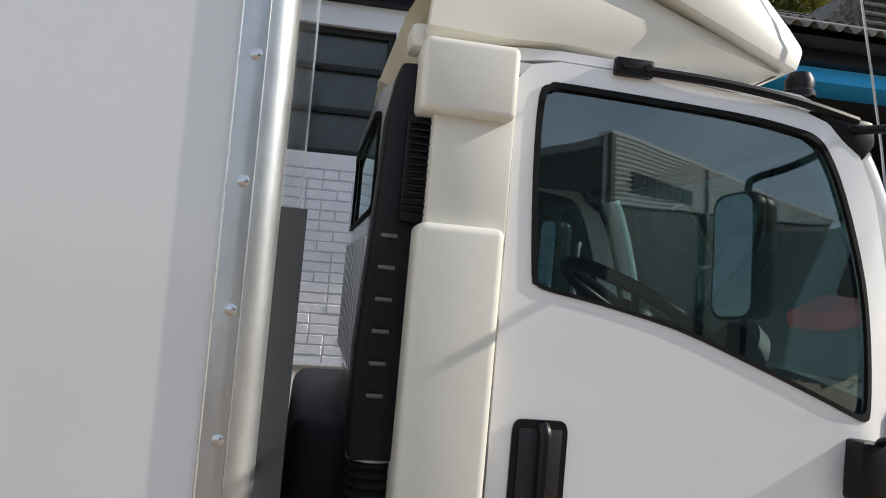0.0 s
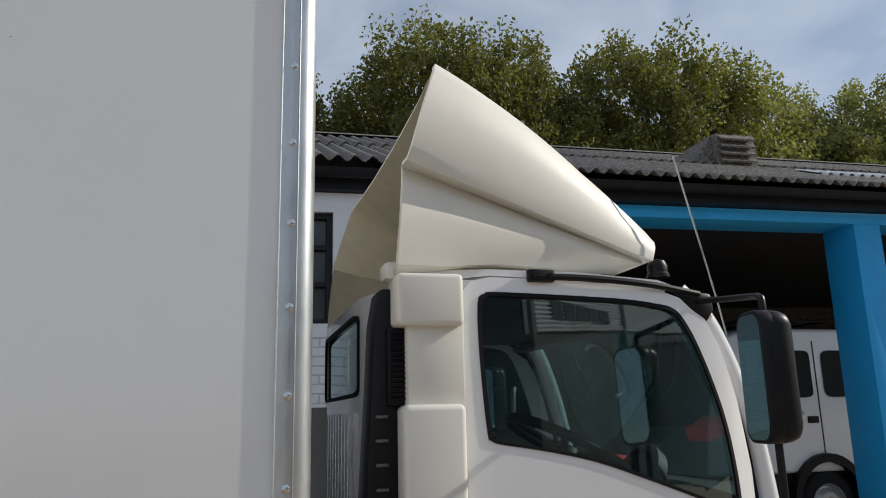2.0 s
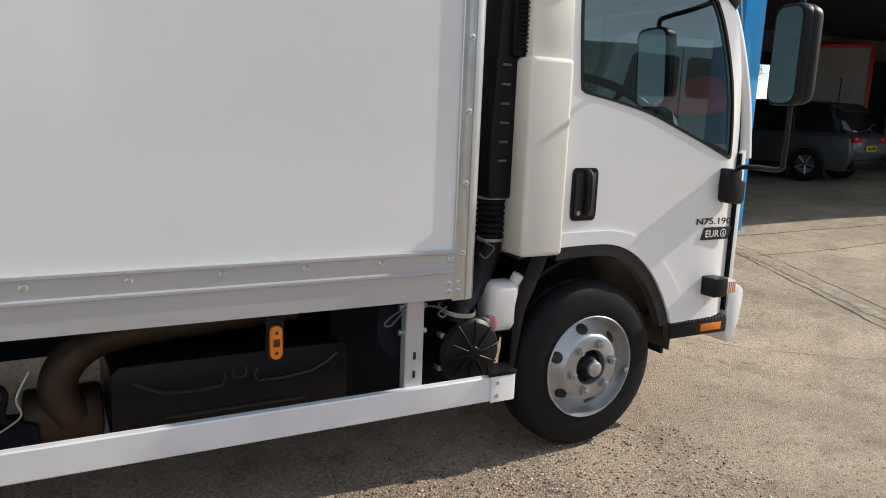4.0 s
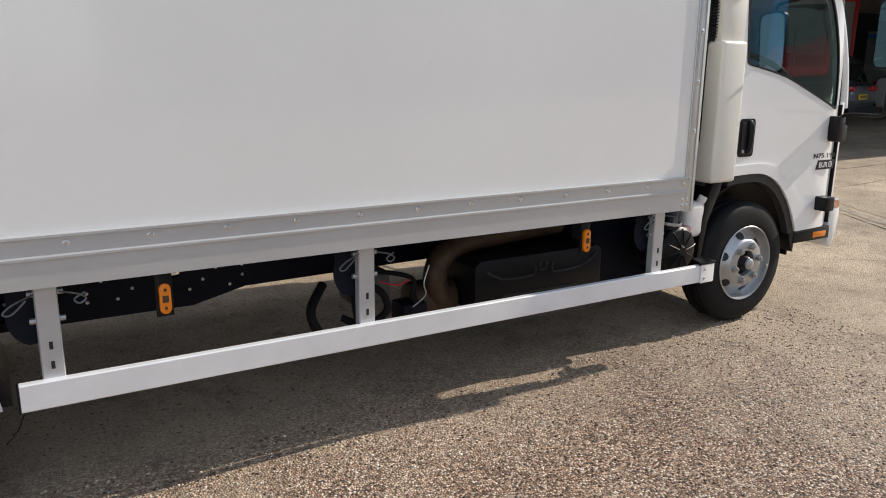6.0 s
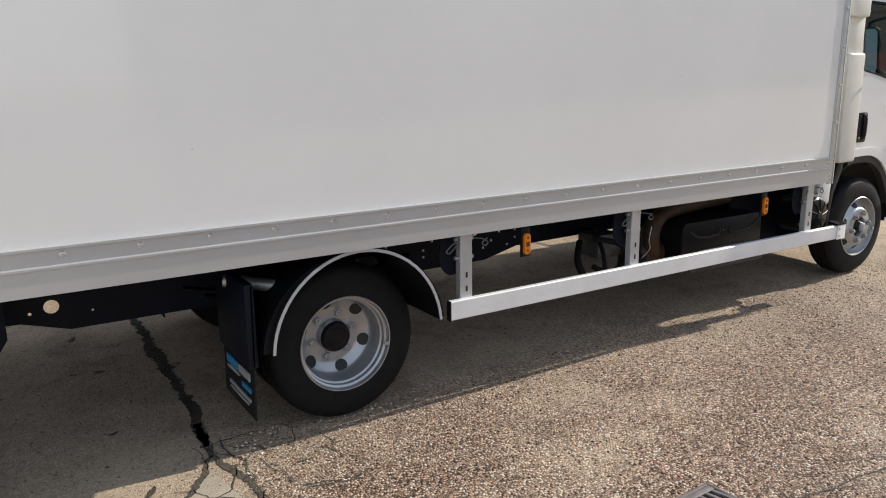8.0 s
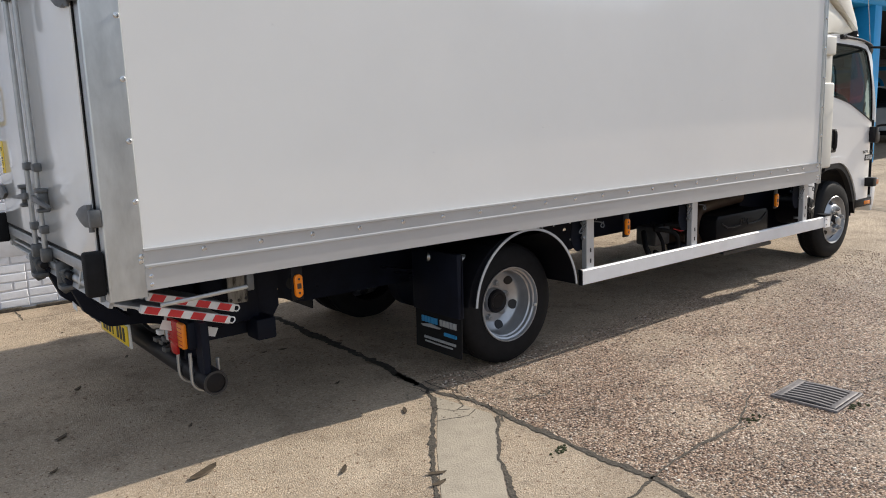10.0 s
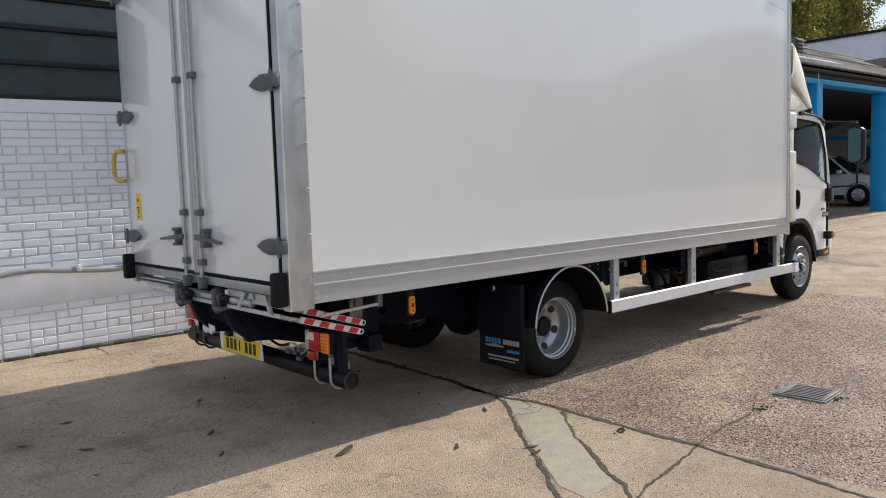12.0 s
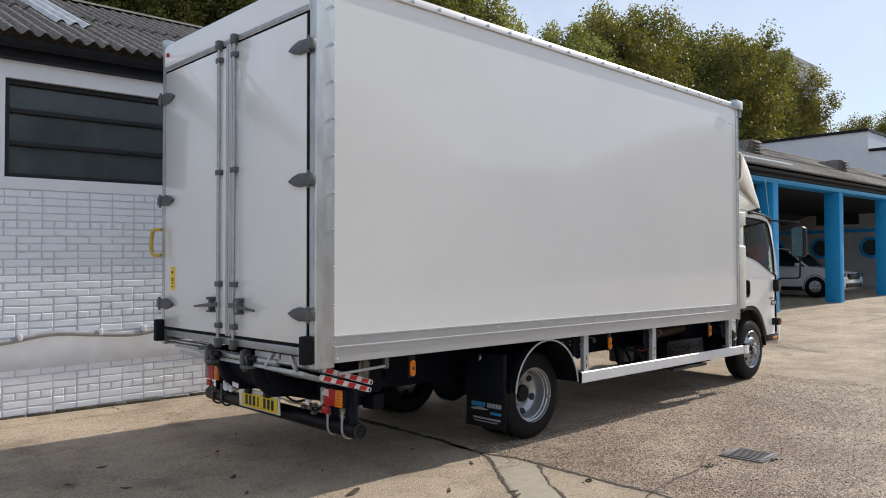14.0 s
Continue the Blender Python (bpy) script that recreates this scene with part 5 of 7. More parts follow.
for side in (1, -1):
    def flank(x, z, side=side):
        return cab_side(x, z) if side > 0 else 2 * C - cab_side(x, z)
    th = side * 0.03
    d = part("cab_door", sheet(DOOR, [WINDOW], flank, th), M["cab"], truck, "white cab door with a sloping window line", smooth=50)
    part("door_glass", sheet([(x, z) for x, z in WINDOW], [], lambda x, z, f=flank, s=side: f(x, z) + s * 0.012, 0, 1), M["glass"], d, "tinted door window").visible_shadow = False
    inner = [((x - 0.98) * 0.968 + 0.98, (z - 1.80) * 0.958 + 1.80) for x, z in WINDOW]
    part("window_seal", sheet(WINDOW, [inner], lambda x, z, f=flank, s=side: f(x, z) - s * 0.004, side * 0.014, 1), M["seal"], d, "black rubber window seal")
    hd = part("door_handle", sheet(round_loop([(0.504, 1.096), (0.640, 1.096), (0.640, 1.320), (0.504, 1.320)], 5, 0.16), [], lambda x, z, f=flank, s=side: f(x, z) - s * 0.006, side * 0.012, 0), M["black"], d, "black recessed door handle")
    y = flank(0.57, 1.2) - side * 0.008
    part("handle_bowl", box(0.520, 0.625, min(y, y - side * 0.002), max(y, y - side * 0.002), 1.115, 1.30, 0.0008), M["ink"], d)
    part("handle_grip", tube([(0.578, y + side * 0.002, 1.305), (0.580, y - side * 0.014, 1.285), (0.580, y - side * 0.018, 1.21), (0.580, y - side * 0.014, 1.145), (0.576, y + side * 0.002, 1.125)], 0.016, seg=10), M["black"], d)
    part("key_lock", cyl((0.54, y, 1.13), (0.54, y - side * 0.006, 1.13), 0.010, seg=14), M["steel"], d)
    lip = [(x + (0.69 - x) * 0.0, z) for x, z in ARCH]
    low = [(0.69 + (x - 0.69) * 0.885, 0.43 + (z - 0.43) * 0.905) for x, z in ARCH]
    low[0] = (0.452, 0.925)
    part("arch_lip", sheet(lip + low[::-1], [], lambda x, z, f=flank, s=side: f(x, z) + s * 0.004, side * 0.05, 1), M["lip"], truck, "dark grey plastic wheel arch lip")
    flare = [(0.452, 1.045), (0.62, 1.048), (0.74, 1.045), (0.86, 1.02), (0.975, 0.955), (1.075, 0.865), (1.15, 0.775), (1.215, 0.675), (1.248, 0.588)]
    flare = flow(flare, 3)
    part("arch_flare", sheet(ARCH + flare[::-1], [], lambda x, z, f=flank, s=side: f(x, z) - s * 0.012, side * 0.02, 1), M["cab"], truck, "raised white wheel arch flare", smooth=60)
    # front corner and bumper end
    ys = lambda v, s=side: v if s > 0 else 2 * C - v
    part("front_corner", prism([(1.556, ys(1.728)), (1.600, ys(1.735)), (1.648, ys(1.775)), (1.672, ys(1.86)), (1.64, ys(1.90)), (1.556, ys(1.78))], "z", 0.73, 1.40, bevel=0.006), M["cab"], truck, "white front corner panel")
    part("door_gap", prism([(1.5475, ys(1.722)), (1.5565, ys(1.720)), (1.5565, ys(1.765)), (1.5475, ys(1.765))], "z", 0.60, 1.385), M["seal"], truck)
    part("bumper_end", prism([(1.575, 0.735), (1.650, 0.725), (1.682, 0.70), (1.686, 0.64), (1.668, 0.52), (1.630, 0.43), (1.596, 0.42), (1.580, 0.47), (1.570, 0.60)], "y", min(ys(1.72), ys(1.95)), max(ys(1.72), ys(1.95)), bevel=0.016), M["cab"], truck, "white bumper corner")
    part("a_pillar", tube([(1.622, ys(1.775), 1.36), (1.590, ys(1.783), 1.62), (1.520, ys(1.795), 1.88), (1.445, ys(1.81), 2.06), (1.36, ys(1.835), 2.165)], 0.043, seg=14), M["cab"], truck, "white windscreen pillar")
    # step, reflector, indicator
    stp = part("cab_step", box(1.165, 1.555, min(ys(1.70), ys(1.88)), max(ys(1.70), ys(1.88)), 0.495, 0.568, 0.008), M["black"], truck, "black cab step with serrated tread")
    for k in range(17):
        part("tread_tooth", box(1.185 + 0.022 * k, 1.197 + 0.022 * k, min(ys(1.702), ys(1.76)), max(ys(1.702), ys(1.76)), 0.568, 0.581), M["cast"], stp)
    part("step_reflector", box(1.37, 1.51, min(ys(1.697), ys(1.702)), max(ys(1.697), ys(1.702)), 0.515, 0.552, 0.001), M["amber"], stp, "amber side reflector")
    part("splash_wedge", prism([(1.115, 0.60), (1.18, 0.57), (1.175, 0.44), (1.165, 0.445), (1.13, 0.52)], "y", min(ys(1.705), ys(1.85)), max(ys(1.705), ys(1.85))), M["black"], truck)
    ind = part("indicator_lamp", box(1.335, 1.425, min(ys(1.608), ys(1.70)), max(ys(1.608), ys(1.70)), 0.708, 0.80, 0.008), M["black"], truck, "clear side indicator in black housing")
    part("indicator_lens", box(1.418, 1.498, min(ys(1.618), ys(1.70)), max(ys(1.618), ys(1.70)), 0.715, 0.786, 0.014), M["lens"], ind, "clear ribbed lens")
    for k in range(5):
        part("lens_rib", box(1.43 + 0.013 * k, 1.434 + 0.013 * k, min(ys(1.6165), ys(1.62)), max(ys(1.6165), ys(1.62)), 0.725, 0.776), M["amber"], ind)
    # mirror
    mh = part("door_mirror", mirror_shell([(1.279, 0.97), (1.283, 1.0), (1.318, 1.0), (1.321, 0.985), (1.324, 1.0), (1.352, 0.955), (1.372, 0.86), (1.382, 0.68)], 0.088, 0.203, (ys(1.32), 1.815)), M["black"], truck, "tall black door mirror on tube arms", smooth=40)
    part("mirror_glass", mirror_shell([(1.2765, 1.0), (1.2800, 1.0)], 0.078, 0.192, (ys(1.32), 1.815)), M["mirror"], mh, "mirror glass")
    turn = Matrix.Translation((1.33, ys(1.32), 0)) @ Matrix.Rotation(radians(-side * 13), 4, "Z") @ Matrix.Translation((-1.33, -ys(1.32), 0))
    for ob in [mh] + list(mh.children):
        ob.data.transform(turn)
    part("upper_arm", tube([(1.36, ys(1.735), 2.115), (1.40, ys(1.62), 2.105), (1.39, ys(1.45), 2.088), (1.345, ys(1.345), 2.070), (1.335, ys(1.322), 2.045), (1.335, ys(1.32), 1.95)], 0.012, seg=10), M["black"], mh)
    part("lower_arm", tube([(1.44, ys(1.648), 1.25), (1.442, ys(1.640), 1.320), (1.43, ys(1.53), 1.335), (1.36, ys(1.355), 1.342), (1.335, ys(1.32), 1.40), (1.335, ys(1.32), 1.64)], 0.012, seg=10), M["black"], mh)
    part("mirror_base", prism([(1.385, 1.175), (1.402, 1.155), (1.485, 1.150), (1.500, 1.17), (1.500, 1.26), (1.470, 1.265), (1.470, 1.315), (1.385, 1.32)], "y", min(ys(1.632), ys(1.70)), max(ys(1.632), ys(1.70)), bevel=0.01), M["black"], mh, "black mirror bracket on the door")
    part("upper_bracket", prism([(1.24, 2.155), (1.43, 2.145), (1.44, 2.08), (1.40, 2.03), (1.34, 2.07), (1.30, 2.115)], "y", min(ys(1.715), ys(1.775)), max(ys(1.715), ys(1.775)), bevel=0.015), M["black"], mh, "black upper mirror bracket")
    vr = part("visor_rail", tube([(0.72, ys(1.712), 2.190), (0.95, ys(1.705), 2.185), (1.18, ys(1.708), 2.168), (1.38, ys(1.722), 2.140)], 0.0125, seg=8), M["black"], truck, "black rail above the door window")
    part("rail_mount", box(0.695, 0.795, min(ys(1.700), ys(1.728)), max(ys(1.700), ys(1.728)), 2.170, 2.214, 0.006), M["black"], vr)
    for x in (0.715, 0.775):
        part("mount_bolt", cyl((x, ys(1.702), 2.192), (x, ys(1.692), 2.192), 0.009, seg=10), M["black"], vr)
    # cream filler panel behind the door, with its notch
    bm = box(0.212, 0.438, min(ys(1.632), ys(1.80)), max(ys(1.632), ys(1.80)), 2.005, 2.178, 0.018, seg=4)
    prism([(0.252, 1.73), (0.444, 1.73), (0.444, 2.05), (0.252, 2.05)], "y", min(ys(1.668), ys(1.80)), max(ys(1.668), ys(1.80)), bm=bm, bevel=0.008)
    box(0.232, 0.436, min(ys(1.632), ys(1.80)), max(ys(1.632), ys(1.80)), 0.962, 1.755, 0.020, seg=4, bm=bm)
    part("filler_panel", bm, M["cream"], truck, "cream fibreglass filler panel with a notch")
    # interior door trim
    trim = [(0.50, 1.04), (1.50, 1.04), (1.50, 1.30), (1.25, 1.40), (0.90, 1.52), (0.52, 1.58)]
    part("door_trim", prism(trim, "y", min(ys(1.755), ys(1.80)), max(ys(1.755), ys(1.80)), bevel=0.01), M["dash"], truck)
    part("wheel_arch_liner", prism([(0.68 + 0.50 * math.cos(a), 0.43 + 0.51 * math.sin(a)) for a in [radians(-2 + 190 * k / 24) for k in range(25)]] + [(0.68 + 0.485 * math.cos(a), 0.43 + 0.495 * math.sin(a)) for a in [radians(188 - 190 * k / 24) for k in range(25)]], "y", min(ys(1.745), ys(2.15)), max(ys(1.745), ys(2.15))), M["chassis"], truck, "black wheel arch liner")
    part("mud_panel", prism([(0.25, 0.46), (0.275, 0.46), (0.315, 0.72), (0.40, 0.90), (0.42, 0.965), (0.34, 0.965), (0.31, 0.90), (0.255, 0.74)], "y", min(ys(1.70), ys(1.78)), max(ys(1.70), ys(1.78)), bevel=0.006), M["black"], truck, "black splash panel behind the wheel")

# roof, back, front, floor
bm = bmesh.new()
nx, ny = 18, 26
g = []
for i in range(nx + 1):
    u = i / nx
    row = []
    for j in range(ny + 1):
        v = -1 + 2 * j / ny
        x = 0.285 + 1.13 * u - 0.03 * abs(v) ** 3 * (u > 0.9)
        z = 2.175 + 0.095 * (1 - abs(v) ** 5) * min(1, (1 - abs(2 * u - 1) ** 7)) - 0.055 * max(0, (u - 0.72) / 0.28) ** 2
        row.append(bm.verts.new((x, C + 0.905 * v, z)))
    g.append(row)
for i in range(nx):
    for j in range(ny):
        bm.faces.new((g[i][j], g[i + 1][j], g[i + 1][j + 1], g[i][j + 1]))
roof = part("cab_roof", bm, M["cab"], truck, "white cab roof", smooth=60)
mod = roof.modifiers.new("thick", "SOLIDIFY")
mod.thickness, mod.offset = 0.03, -1
part("roof_rail", prism([(0.285, 2.150), (0.50, 2.185), (0.56, 2.192), (0.90, 2.187), (1.20, 2.165), (1.32, 2.130), (1.42, 2.04), (1.44, 2.06), (1.34, 2.155), (1.22, 2.192), (0.90, 2.212), (0.56, 2.215), (0.285, 2.20)], "y", 1.735, 1.765), M["cab"], truck)
part("roof_rail", prism([(0.285, 2.150), (0.50, 2.185), (0.56, 2.192), (0.90, 2.187), (1.20, 2.165), (1.32, 2.130), (1.42, 2.04), (1.44, 2.06), (1.34, 2.155), (1.22, 2.192), (0.90, 2.212), (0.56, 2.215), (0.285, 2.20)], "y", 2 * C - 1.765, 2 * C - 1.735), M["cab"], truck)
# back wall: bulged rearwards between the rounded corners, with the wide window above pressed grooves
BULGE = [(1.80, 0.0), (1.90, 0.0), (1.94, 0.045), (1.99, 0.082), (2.08, 0.108), (2.20, 0.118)]


def bulge(y):
    """How far the back wall stands out at y."""
    d = min(y, 2 * C - y)
    for (a, p), (b, q) in zip(BULGE, BULGE[1:]):
        if d < b:
            return p + (q - p) * max(0.0, d - a) / (b - a)
    return BULGE[-1][1]


ACROSS = [y for y, _ in BULGE] + [2 * C - y for y, _ in BULGE[::-1]]
REAR = [(y, 1.30) for y in ACROSS] + [(y, 2.16) for y in ACROSS[::-1]]
RWIN = round_loop([(2.10, 1.795), (2 * C - 2.10, 1.795), (2 * C - 2.10, 2.105), (2.10, 2.105)], 4, 0.10)
own = sheet(REAR, [RWIN], lambda y, z: -bulge(y), 0.03, 2)
bmesh.ops.transform(own, matrix=Matrix(((0, 1, 0, 0.275), (1, 0, 0, 0), (0, 0, 1, 0), (0, 0, 0, 1))), verts=own.verts)
bw = part("cab_back", own, M["cab"], truck, "white ribbed back wall of the cab")
own = bmesh.new()
tuck = [[own.verts.new((0.275 - bulge(y) * k + d, y, z)) for y in ACROSS] for z, k, d in ((1.30, 1.0, 0.0), (1.22, 0.85, 0.0), (1.16, 0.4, 0.0), (1.14, 0.1, 0.0), (0.95, 0.1, 0.0), (0.95, 0.0, 0.03))]
for p, q in zip(tuck, tuck[1:]):
    for k in range(len(p) - 1):
        own.faces.new((p[k], p[k + 1], q[k + 1], q[k]))
part("tucked_sill", own, M["cab"], bw, smooth=50)
own = sheet(RWIN, [], lambda y, z: -bulge(y), 0, 0)
bmesh.ops.transform(own, matrix=Matrix(((0, 1, 0, 0.285), (1, 0, 0, 0), (0, 0, 1, 0), (0, 0, 0, 1))), verts=own.verts)
part("rear_glass", own, M["glass"], bw, "tinted rear cab window").visible_shadow = False
ri = [((y - C) * 0.965 + C, (z - 1.94) * 0.90 + 1.94) for y, z in RWIN]
own = sheet(RWIN, [ri], lambda y, z: -bulge(y), 0.012, 0)
bmesh.ops.transform(own, matrix=Matrix(((0, 1, 0, 0.268), (1, 0, 0, 0), (0, 0, 1, 0), (0, 0, 0, 1))), verts=own.verts)
part("rear_seal", own, M["seal"], bw)
for k in range(12):
    y = 2.14 + 0.092 * k
    part("pressed_rib", prism(round_loop([(y - 0.024, 1.34), (y + 0.024, 1.34), (y + 0.024, 1.735), (y - 0.024, 1.735)], 3, 0.06), "x", 0.260 - bulge(y), 0.285 - bulge(y), bevel=0.004), M["cab"], bw)
part("windscreen_header", box(1.29, 1.392, 1.80, 2 * C - 1.80, 2.072, 2.106, 0.01), M["dash"], truck, "dark trim over the windscreen")
part("cab_floor", box(0.30, 1.55, 1.75, 2 * C - 1.75, 0.93, 0.98), M["dash"], truck)
front = [(1.56, 1.76), (1.61, 1.80), (1.645, 1.90), (1.66, 2.1), (1.668, C), (1.66, 2 * C - 2.1), (1.645, 2 * C - 1.90), (1.61, 2 * C - 1.80), (1.56, 2 * C - 1.76)]
part("front_panel", prism(front, "z", 0.60, 1.38, bevel=0.008), M["cab"], truck, "white front panel of the cab")
own = bmesh.new()
rows = []
for z, dx in ((1.375, 0.004), (1.60, -0.03), (1.85, -0.09), (2.02, -0.155), (2.16, -0.235)):
    rows.append([own.verts.new((x + dx, C + (y - C) * (1 - 0.04 * (z - 1.37)), z)) for x, y in front])
for a, b in zip(rows, rows[1:]):
    for k in range(len(a) - 1):
        own.faces.new((a[k], a[k + 1], b[k + 1], b[k]))
part("windscreen", own, M["screen"], truck, "tinted windscreen", smooth=60).visible_shadow = False
part("wiper", tube([(1.665, 1.88, 1.42), (1.645, 1.86, 1.60), (1.61, 1.85, 1.76)], 0.009, seg=8), M["black"], truck)
part("seam_trim", tube([(1.56, 1.748, 1.36), (1.535, 1.752, 1.62), (1.475, 1.762, 1.88), (1.42, 1.775, 2.02)], 0.007, seg=6), M["seal"], truck)

# interior
part("dashboard", prism([(1.56, 1.02), (1.30, 1.05), (1.17, 1.18), (1.17, 1.40), (1.28, 1.475), (1.56, 1.40)], "y", 1.80, 2 * C - 1.80, bevel=0.03), M["dash"], truck, "dark grey dashboard")
part("instrument_hood", lathe([(0.13, -0.02), (0.14, 0.03), (0.11, 0.05), (0.10, 0.03), (0, 0.02)], pose(1.25, 2.02, 1.46, 0, -60, 0), seg=26), M["dash"], truck)
m = pose(0.935, 1.995, 1.595, 0, 28, 0)
sw = part("steering_wheel", lathe([(0.238 + 0.019 * math.cos(a), 0.019 * math.sin(a)) for a in [2 * math.pi * k / 10 for k in range(10)]], m, seg=48, closed=True), M["black"], truck, "black steering wheel", smooth=60)
bm = lathe([(0, 0.01), (0.06, 0.0), (0.07, -0.02), (0, -0.04)], m, seg=20)
for a in (0.3, 2.84, 4.2, 5.2):
    tube([m @ Vector((0.05 * math.cos(a), 0.05 * math.sin(a), -0.015)), m @ Vector((0.21 * math.cos(a), 0.21 * math.sin(a), 0))], 0.014, seg=8, bm=bm, rings=2)
cyl(m @ Vector((0, 0, -0.03)), m @ Vector((0.0, 0, -0.35)), 0.03, bm=bm, seg=12)
part("wheel_hub", bm, M["black"], sw)
for y in (2.12, 2.66, 3.18):
    s = part("cab_seat", box(0.46, 0.98, y - 0.24, y + 0.24, 1.05, 1.22, 0.05, seg=3), M["seat"], truck, "dark grey cloth cab seat")
    bm = prism([(0.40, 1.16), (0.54, 1.16), (0.50, 1.78), (0.38, 1.78)], "y", y - 0.22, y + 0.22, bevel=0.04)
    part("seat_back", bm, M["seat"], s)
    part("headrest", box(0.37, 0.46, y - 0.12, y + 0.12, 1.80, 1.98, 0.035, seg=3), M["seat"], s)
part("red_folder", box(1.14, 1.42, 2.10, 2.72, 1.462, 1.53, 0.025, seg=3), M["redcloth"], truck, "red cloth bundle on the dashboard")
part("belt_grip", tube([(0.60, 2 * C - 1.83, 1.95), (0.62, 2 * C - 1.90, 1.90), (0.62, 2 * C - 1.90, 1.72), (0.60, 2 * C - 1.83, 1.68)], 0.012, seg=8), M["rim"], truck, "grey grab handle inside the cab")
part("belt_pillar", prism([(0.48, 1.0), (0.60, 1.0), (0.55, 2.12), (0.46, 2.12)], "y", 2 * C - 1.80, 2 * C - 1.76, bevel=0.01), M["seat"], truck)

M["headlining"] = material("dark_headlining", (0.05, 0.054, 0.058), 0.9, var=0.15, scale=30, bump=0.1, bump_scale=150)
part("headlining", box(0.33, 1.36, 1.82, 2 * C - 1.82, 2.115, 2.135, 0.006), M["headlining"], truck, "dark cloth headlining")
for y0, y1 in ((1.83, 2.18), (2 * C - 2.18, 2 * C - 1.83)):
    part("rear_trim", box(0.312, 0.328, y0, y1, 1.0, 2.11, 0.004), M["headlining"], truck)
part("rear_trim", box(0.312, 0.328, 2.18, 2 * C - 2.18, 1.0, 1.79, 0.004), M["headlining"], truck, "dark trim on the cab's rear wall")
part("far_grip", tube([(1.28, 2 * C - 1.84, 1.86), (1.25, 2 * C - 1.90, 1.84), (1.24, 2 * C - 1.90, 1.64), (1.27, 2 * C - 1.84, 1.62)], 0.012, seg=8), M["rim"], truck, "grey grab handle on the far pillar")

# lettering on the door
def lettering(text, x, z, h, wide, y, mat, parent, shear=0.0):
    cu = bpy.data.curves.new("lettering", "FONT")
    cu.body, cu.size, cu.extrude, cu.shear, cu.space_character = text, h * 1.38, 0.0006, shear, 1.05
    cu.offset = 0.018 * h * 1.38
    tmp = new("tmp_text", cu)
    bpy.context.view_layer.update()
    me = bpy.data.meshes.new_from_object(tmp.evaluated_get(bpy.context.evaluated_depsgraph_get()))
    bpy.data.objects.remove(tmp)
    w = max(v.co.x for v in me.vertices) or 1
    for v in me.vertices:
        u, q, e = v.co.x / w * wide, v.co.y, v.co.z
        v.co = (x + u, y - e, z + q)
    me.materials.clear()
    me.materials.append(mat)
    ob = new("lettering", me)
    ob.parent = parent
    return ob


badge_y = cab_side(1.37, 1.02) - 0.0015
near_door = next(o for o in truck.children if o.name == "cab_door")
lettering("N75.190", 1.253, 1.052, 0.030, 0.232, badge_y - 0.002, M["ink"], near_door)
part("badge", prism([(1.292, 0.976), (1.475, 0.976), (1.497, 1.036), (1.314, 1.036)], "y", badge_y - 0.0025, badge_y + 0.004), M["ink"], near_door, "black badge reading EURO 6")
lettering("EUR", 1.318, 0.990, 0.034, 0.094, badge_y - 0.004, M["whitetape"], near_door)
part("badge_ring", lathe([(0.0155, 0), (0.0205, 0), (0.0205, 0.001), (0.0155, 0.001)], pose(1.440, badge_y - 0.003, 1.007, 90, 0, 0), seg=24, closed=True), M["whitetape"], near_door)
lettering("6", 1.434, 0.997, 0.020, 0.013, badge_y - 0.004, M["whitetape"], near_door)

# ---- roof fairing ----
SEC = [((0.215, 1.700, 2.185), (1.150, 1.905, 2.262)), ((0.217, 1.672, 2.215), (1.165, 1.880, 2.272)), ((0.228, 1.660, 2.36), (1.205, 1.850, 2.280)), ((0.240, 1.680, 2.490), (1.222, 1.862, 2.288)), ((0.248, 1.712, 2.560), (1.232, 1.885, 2.296)), ((0.248, 1.690, 2.574), (1.235, 1.868, 2.297)), ((0.248, 1.622, 2.568), (1.245, 1.818, 2.294)), ((0.258, 1.610, 2.60), (1.250, 1.822, 2.312)), ((0.305, 1.622, 2.76), (1.264, 1.836, 2.340)), ((0.345, 1.640, 2.885), (1.278, 1.862, 2.362)), ((0.356, 1.668, 2.922), (1.272, 1.90, 2.372)), ((0.370, 1.72, 2.940), (1.275, 1.97, 2.380)), ((0.40, 2.10, 2.965), (1.31, 2.22, 2.395)), ((0.41, C, 2.972), (1.33, C, 2.40))]
SEC += [((a[0], 2 * C - a[1], a[2]), (b[0], 2 * C - b[1], b[2])) for a, b in SEC[-2::-1]]
bm = bmesh.new()
nu = 22
rows = []
for i in range(nu + 1):
    u = i / nu
    ring = []
    for k, (a, b) in enumerate(SEC):
        kk = min(k, len(SEC) - 1 - k)
        p = Vector(a).lerp(Vector(b), u)
        lift = (0, 0, 0.012, 0.0, 0.0, 0.0, 0.0, 0.006, 0.03, 0.048, 0.055, 0.06, 0.07, 0.075)[kk]
        p.z += lift * math.sin(math.pi * u) ** 0.9
        if kk <= 1:
            p.z = max(p.z, 2.19 + 0.06 * math.sin(math.pi * u))
        s = 1 if k < len(SEC) / 2 else -1
        p.y += s * 0.035 * math.sin(math.pi * u) * (0.4 if kk > 5 else 1) * -0.3
        ring.append(bm.verts.new(p))
    rows.append(ring)
for a, b in zip(rows, rows[1:]):
    for k in range(len(a) - 1):
        bm.faces.new((a[k], a[k + 1], b[k + 1], b[k]))
tip = bm.verts.new((1.29, C, 2.31))
for k in range(len(SEC) - 1):
    bm.faces.new((rows[-1][k], rows[-1][k + 1], tip))
